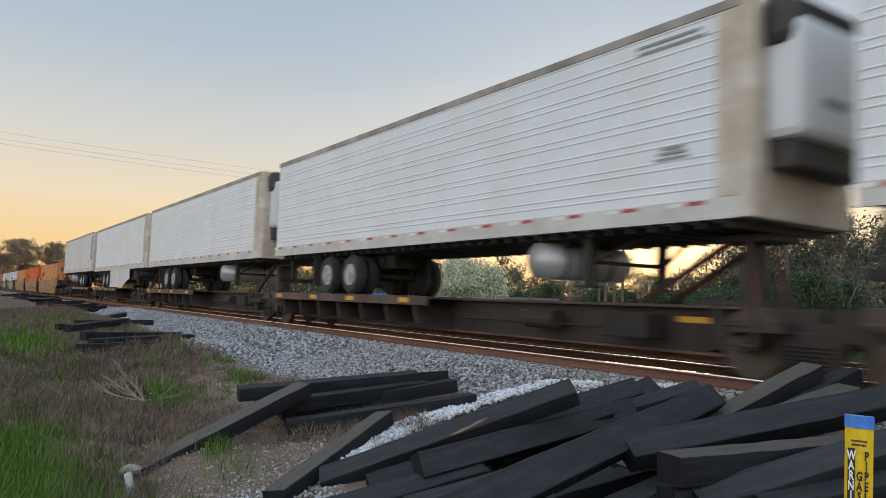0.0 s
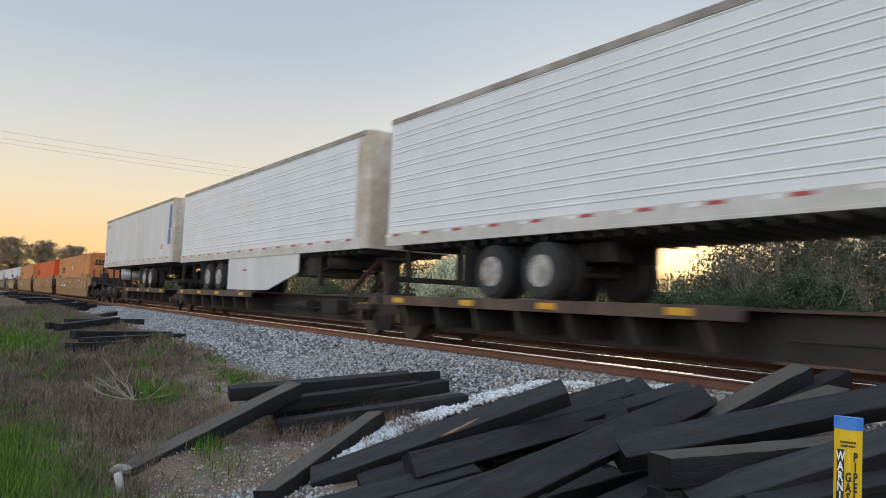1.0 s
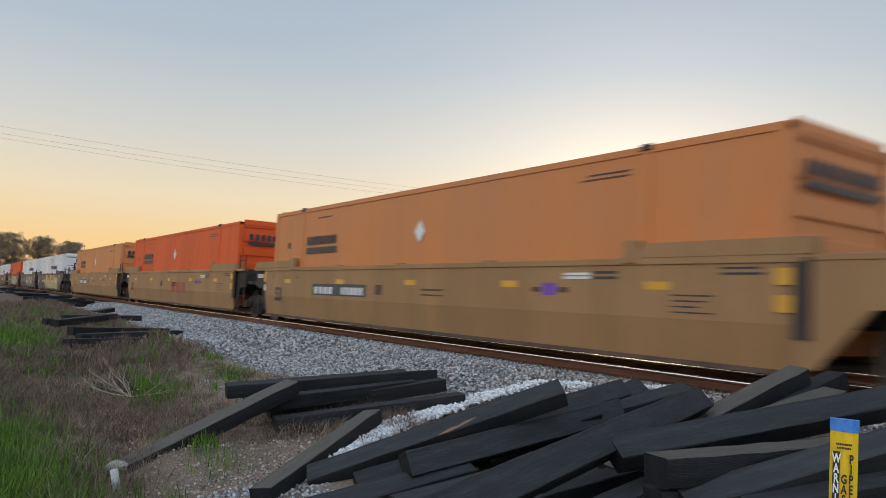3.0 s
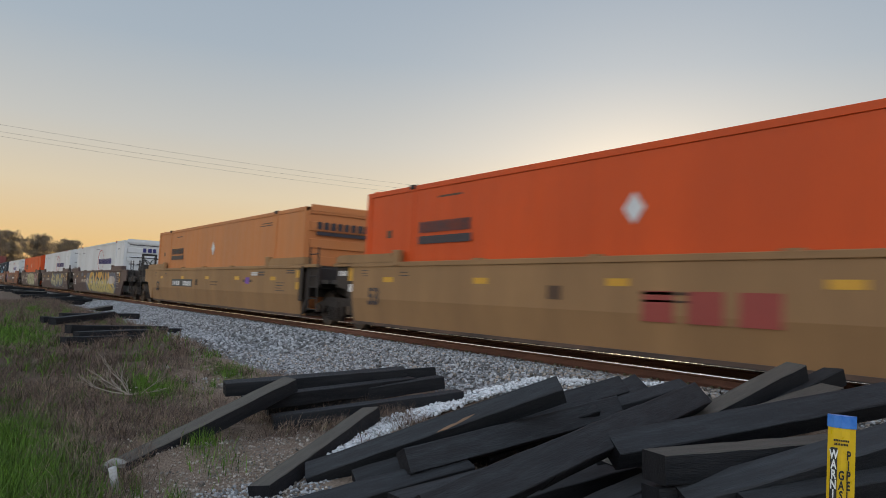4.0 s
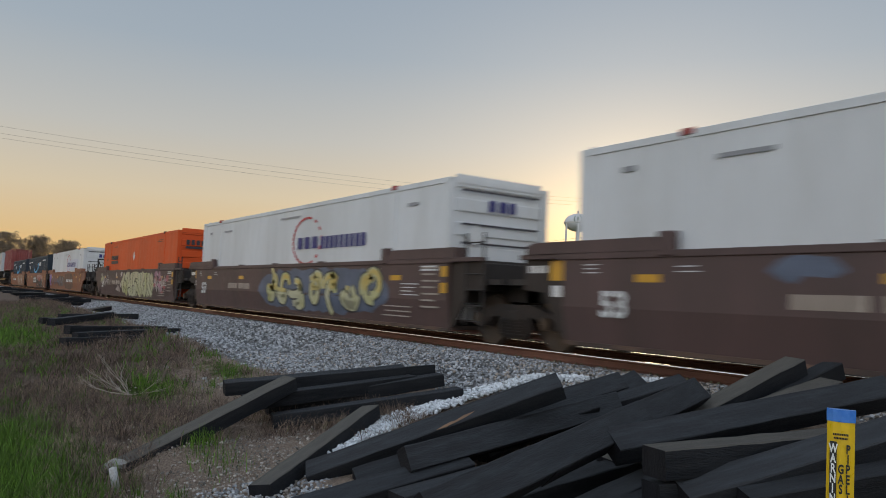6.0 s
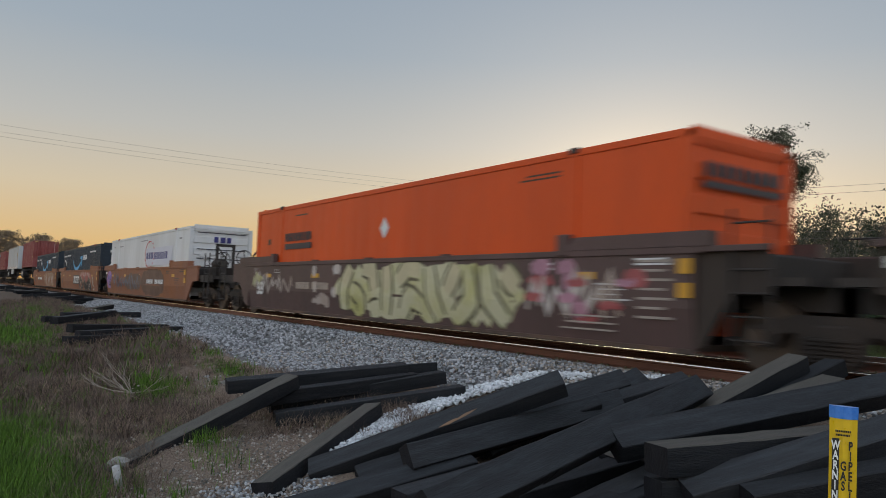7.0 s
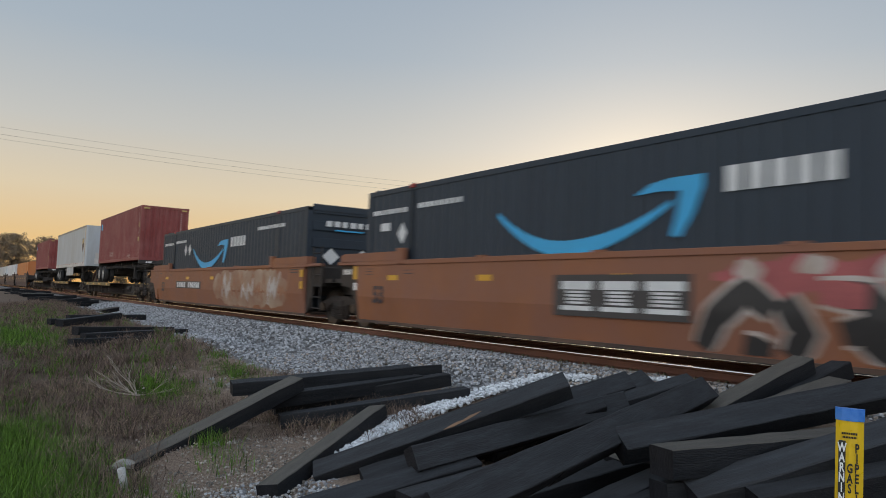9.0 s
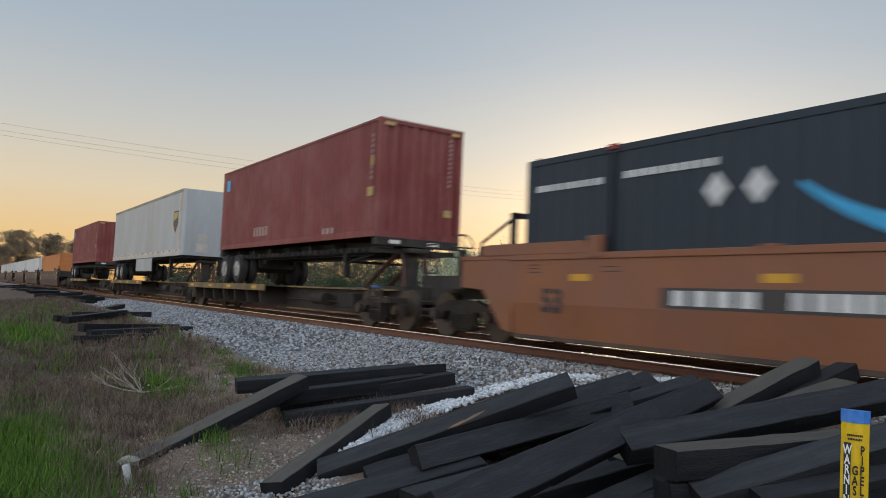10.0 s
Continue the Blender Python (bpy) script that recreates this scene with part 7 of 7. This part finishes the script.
    for k in range(3600):
        az = r.uniform(13, 57)
        d = r.uniform(270, 380)
        p = at_bearing(az, d)
        top = float(np.interp(az, (-14, 12, 22, 30, 44, 46.5, 50.5, 52, 57), (9, 9, 19, 24, 25, 22, 21, 23, 23))) * (0.75 + 0.5 * noise.noise(Vector((az * 0.9, 0, 0))) + 0.35 * noise.noise(Vector((az * 3.1, 3, 0))))
        for _ in range(2):
            rows.append((p.x, p.y, -0.9 + r.uniform(0.02, 1) * top * d / 340))
    V, F = leaves([], [], rows, 2.6, 6, 12, 0.7)
    tagged(mesh_np("far_tree_line", V, F, M_PINE), "dark uneven line of woods along the horizon", "wood", kind="stuff")
    rows = []
    for k in range(900):
        az = r.uniform(20, 46.5)
        p = at_bearing(az, r.uniform(115, 145))
        top = 5.2 * (0.8 + 0.6 * noise.noise(Vector((az * 1.1, 11, 0))) + 0.3 * noise.noise(Vector((az * 4.0, 5, 0))))
        for _ in range(2):
            rows.append((p.x, p.y, -0.9 + r.uniform(0.02, 1) * top))
    V, F = leaves([], [], rows, 1.1, 16, 16, 0.8)
    tagged(mesh_np("scrub_belt", V, F, M_PINE), "belt of dark scrub and small trees beyond the road", "undergrowth", kind="stuff")
    rows = []
    for k in range(420):
        az = r.uniform(22, 60)
        p = at_bearing(az, r.uniform(62, 90))
        for _ in range(3):
            rows.append((p.x, p.y, -0.9 + r.uniform(0.0, 1) * (1.9 + 1.2 * noise.noise(Vector((az * 0.8, 7, 0))))))
    V, F = leaves([], [], rows, 0.7, 9, 22, 0.8)
    tagged(mesh_np("hedge_growth", V, F, M_LEAF), "low dark undergrowth along the far side of the road", "undergrowth", kind="stuff")
    # blossoming tree
    b = tree("blossoming_tree", "rounded bush-like tree covered in pale blossom", "tree", 4.4, 0.08, 3.3, M_BLOOM, M_BARK, 7, 0.55, 60, 4.0, 0.02, "", "round", 36)
    stand(b, 35.2, 52)


build_woods()


def build_tower():
    t = root("water_tower", "pale grey legged water tower with a rounded tank", "water tower")
    bm = bmesh.new()
    bmesh.ops.create_uvsphere(bm, u_segments=32, v_segments=18, radius=1)
    for v in bm.verts:
        v.co = Vector((v.co.x * 6.1, v.co.y * 6.1, 37.2 + v.co.z * (4.2 if v.co.z > 0 else 4.0)))
    tank = part("tank", bm, M_TOWER, t, "rounded pale tank", True)
    bm = bmesh.new()
    cyl(bm, (0, 0, 37.0), 6.35, 0.5, "z", 32)
    cyl(bm, (0, 0, 42.0), 0.35, 1.5, "z", 10)
    part("walkway", bm, M_ALU, tank)
    bm = bmesh.new()
    for k in range(20):
        a, b = 2 * math.pi * k / 20, 2 * math.pi * (k + 0.7) / 20
        if abs(a - math.pi / 2) < 0.4:
            continue
        for q, w in (((a), (b)),):
            bar(bm, (1.7 * math.cos(q), 0, 38.3 + 1.7 * math.sin(q)), (1.7 * math.cos(w), 0, 38.3 + 1.7 * math.sin(w)), 0.22, 5)
    bar(bm, (0, 0, 37.7), (0, 0, 39.2), 0.35, 6)
    e = part("emblem", bm, surf("faded_green_emblem", (0.10, 0.20, 0.12), 0.6), tank, "faded dark wreath emblem")
    d = at_bearing(45.05, 1).normalized()
    e.matrix_basis = Matrix.Translation(-d * 6.0) @ Matrix.Rotation(math.atan2(-d.y, -d.x) + math.pi / 2, 4, "Z")
    for k in range(6):
        a = k * math.pi / 3 + 0.3
        bm = bmesh.new()
        bar(bm, (6.9 * math.cos(a), 6.9 * math.sin(a), 0), (5.8 * math.cos(a), 5.8 * math.sin(a), 36.6), 0.36, 10)
        part("leg", bm, M_TOWER, t)
    bm = bmesh.new()
    cyl(bm, (0, 0, 17), 0.9, 34, "z", 16)
    part("riser_pipe", bm, M_TOWER, t)
    bm = bmesh.new()
    for z in (12, 24):
        for k in range(6):
            a, b = k * math.pi / 3 + 0.3, (k + 1) * math.pi / 3 + 0.3
            rr = 6.9 - z * 0.03
            bar(bm, (rr * math.cos(a), rr * math.sin(a), z), (rr * math.cos(b), rr * math.sin(b), z), 0.12, 6)
    part("bracing", bm, M_TOWER, t)
    p = at_bearing(45.05, 333)
    t.location = (p.x, p.y, -0.9)


build_tower()


def pole(az, dist, height, label, arms=1, turn=0.0):
    t = root("utility_pole", label, "utility pole", "utility poles")
    bm = bmesh.new()
    cyl(bm, (0, 0, height / 2), 0.17, height, "z", 12, 0.11)
    part("shaft", bm, M_POLE, t)
    for k in range(arms):
        bm = bmesh.new()
        z = height - 0.6 - k * 1.1
        bx(bm, -1.2, 1.2, -0.06, 0.06, z - 0.07, z + 0.07)
        for x in (-1.1, -0.4, 0.4, 1.1):
            cyl(bm, (x, 0, z + 0.15), 0.045, 0.18, "z", 8)
        part("cross_arm", bm, M_POLE, t)
    bm = bmesh.new()
    cyl(bm, (0.35, 0, height - 3.0), 0.25, 0.8, "z", 12)
    bar(bm, (0, 0, height * 0.55), (1.2, 0, height * 0.58), 0.05)
    part("transformer", bm, M_ALU, t)
    p = at_bearing(az, dist)
    t.location = (p.x, p.y, -0.9)
    t.rotation_euler = (0, 0, turn)
    return p


def wire(name, label, a, b, sag, rad):
    bm = bmesh.new()
    a, b = Vector(a), Vector(b)
    along = (b - a).normalized()
    side = along.cross(Vector((0, 0, 1))).normalized()
    up = side.cross(along)
    last = None
    for k in range(25):
        t = k / 24
        q = a.lerp(b, t) - Vector((0, 0, sag * 4 * t * (1 - t)))
        ring = [bm.verts.new(q + (side * i + up * j) * rad) for i, j in ((1, 0), (0, 1), (-1, 0), (0, -1))]
        if last:
            for i in range(4):
                bm.faces.new((last[i], last[(i + 1) % 4], ring[(i + 1) % 4], ring[i]))
        else:
            bm.faces.new(ring)
        last = ring
    bm.faces.new(last[::-1])
    bmesh.ops.recalc_face_normals(bm, faces=bm.faces)
    return tagged(link(name, bm, M_WIRE), label, "wire", "overhead wires")


def build_wires():
    p = pole(46.25, 80, 12.9, "weathered wooden utility pole with a cross arm beyond the tracks", 1, 0.6)
    q = pole(-9.0, 62, 13.4, "wooden utility pole at the far end of the wire span", 1, 0.3)
    for k, (za, zb, s) in enumerate(((12.0, 12.4, 0.9), (11.6, 11.75, 0.9), (11.2, 11.4, 1.0))):
        off = Vector((0.5 * (k - 1), 0.4 * (k - 1), 0))
        wire("overhead_wire", "thin dark overhead wire sagging across the sky", (p.x + off.x, p.y + off.y, za), (q.x + off.x, q.y + off.y, zb), s, 0.0065)
    for az, dist, h in ((46.9, 86, 12.2), (47.5, 84, 12.6), (45.75, 92, 11.4)):
        pole(az, dist, h, "slender wooden utility pole beyond the tracks", 0, 0.4)
    e = at_bearing(100, 75)
    pole(100, 75, 13, "wooden utility pole behind the woods' edge", 1, 0.2)
    for z in (11.9, 11.3, 8.0, 7.4, 5.6, 5.1):
        wire("overhead_wire", "thin dark overhead wire in front of the woods", (p.x, p.y, z), (e.x, e.y, z + 0.6), 0.8, 0.012)
    f = at_bearing(24, 150)
    for z in (8.0, 6.2, 5.2):
        wire("overhead_wire", "thin dark overhead wire beyond the tracks", (p.x, p.y, z), (f.x, f.y, z + 0.5), 1.0, 0.014)
    pole(24, 150, 12, "wooden utility pole far beyond the tracks", 1, 0.9)


build_wires()


def house(az, dist, w, d, h, roof_h, wall, label, turn):
    t = root("house", label, "house", "low buildings beyond the tracks")
    bm = bmesh.new()
    bx(bm, -w / 2, w / 2, -d / 2, d / 2, 0, h)
    wl = part("wall", bm, wall, t)
    bm = bmesh.new()
    prism(bm, ((-d / 2 - 0.4, h - 0.05), (0, h + roof_h), (d / 2 + 0.4, h - 0.05), (d / 2 + 0.4, h + 0.08), (0, h + roof_h + 0.14), (-d / 2 - 0.4, h + 0.08)), "x", -w / 2 - 0.3, w / 2 + 0.3)
    part("roof", bm, M_ROOF, t, "grey metal gable roof")
    for k in range(3):
        x = -w / 2 + w * (k + 0.5) / 3
        bm = bmesh.new()
        bx(bm, x - 0.5, x + 0.5, -d / 2 - 0.04, -d / 2 + 0.02, h * 0.35, h * 0.8)
        win = part("window", bm, M_SIGN_W, t)
        bm = bmesh.new()
        bx(bm, x - 0.42, x + 0.42, -d / 2 - 0.05, -d / 2 - 0.03, h * 0.40, h * 0.76)
        part("pane", bm, M_SP_BLACK, win)
    p = at_bearing(az, dist)
    t.location = (p.x, p.y, -0.92)
    t.rotation_euler = (0, 0, turn)


def build_buildings():
    house(58.5, 66, 5, 4, 0.95, 0.55, M_WALLPALE, "low shed with a grey metal roof before the woods", 0.5)
    house(39.6, 78, 8, 6, 1.2, 1.2, M_WALL, "low brick house with a grey roof beyond the tracks", 0.9)
    house(31.0, 110, 22, 8, 1.6, 0.7, M_WALLPALE, "long pale low building beyond the tracks", 0.55)
    b = root("sign_board", "small blue roadside sign board on two posts", "sign")
    for x in (-0.75, 0.75):
        bm = bmesh.new()
        bx(bm, x - 0.05, x + 0.05, -0.05, 0.05, 0, 2.3)
        part("post", bm, M_POLE, b)
    bm = bmesh.new()
    bx(bm, -1.1, 1.1, -0.12, -0.055, 1.55, 2.45, 0.01)
    board = part("board", bm, M_BLUE, b, "bright blue board")
    for z in (1.82, 2.08):
        bm = bmesh.new()
        bx(bm, -0.85, 0.85, -0.128, -0.118, z, z + 0.11)
        part("line", bm, M_SIGN_W, board, "pale line of print, not legible")
    p = at_bearing(29.1, 72)
    b.location = (p.x, p.y, -0.95)
    b.rotation_euler = (0, 0, radians(61))
    bm = bmesh.new()
    bx(bm, -300, 120, 20.5, 25.5, -0.99, -0.885)
    tagged(link("road", bm, M_ROAD), "pale concrete road running beside the tracks", "road", kind="structure")


build_buildings()


# ---- the train rolls by at an even speed ----
def motions():
    for ob, u, turn in TRAIN:
        walk(ob, [(t, pose(u + SPEED * t, TRACK_Y, 0, 0, 0, turn)) for t in (0.0, 2.5, 5.0, 7.5, 10.0)])


motions()
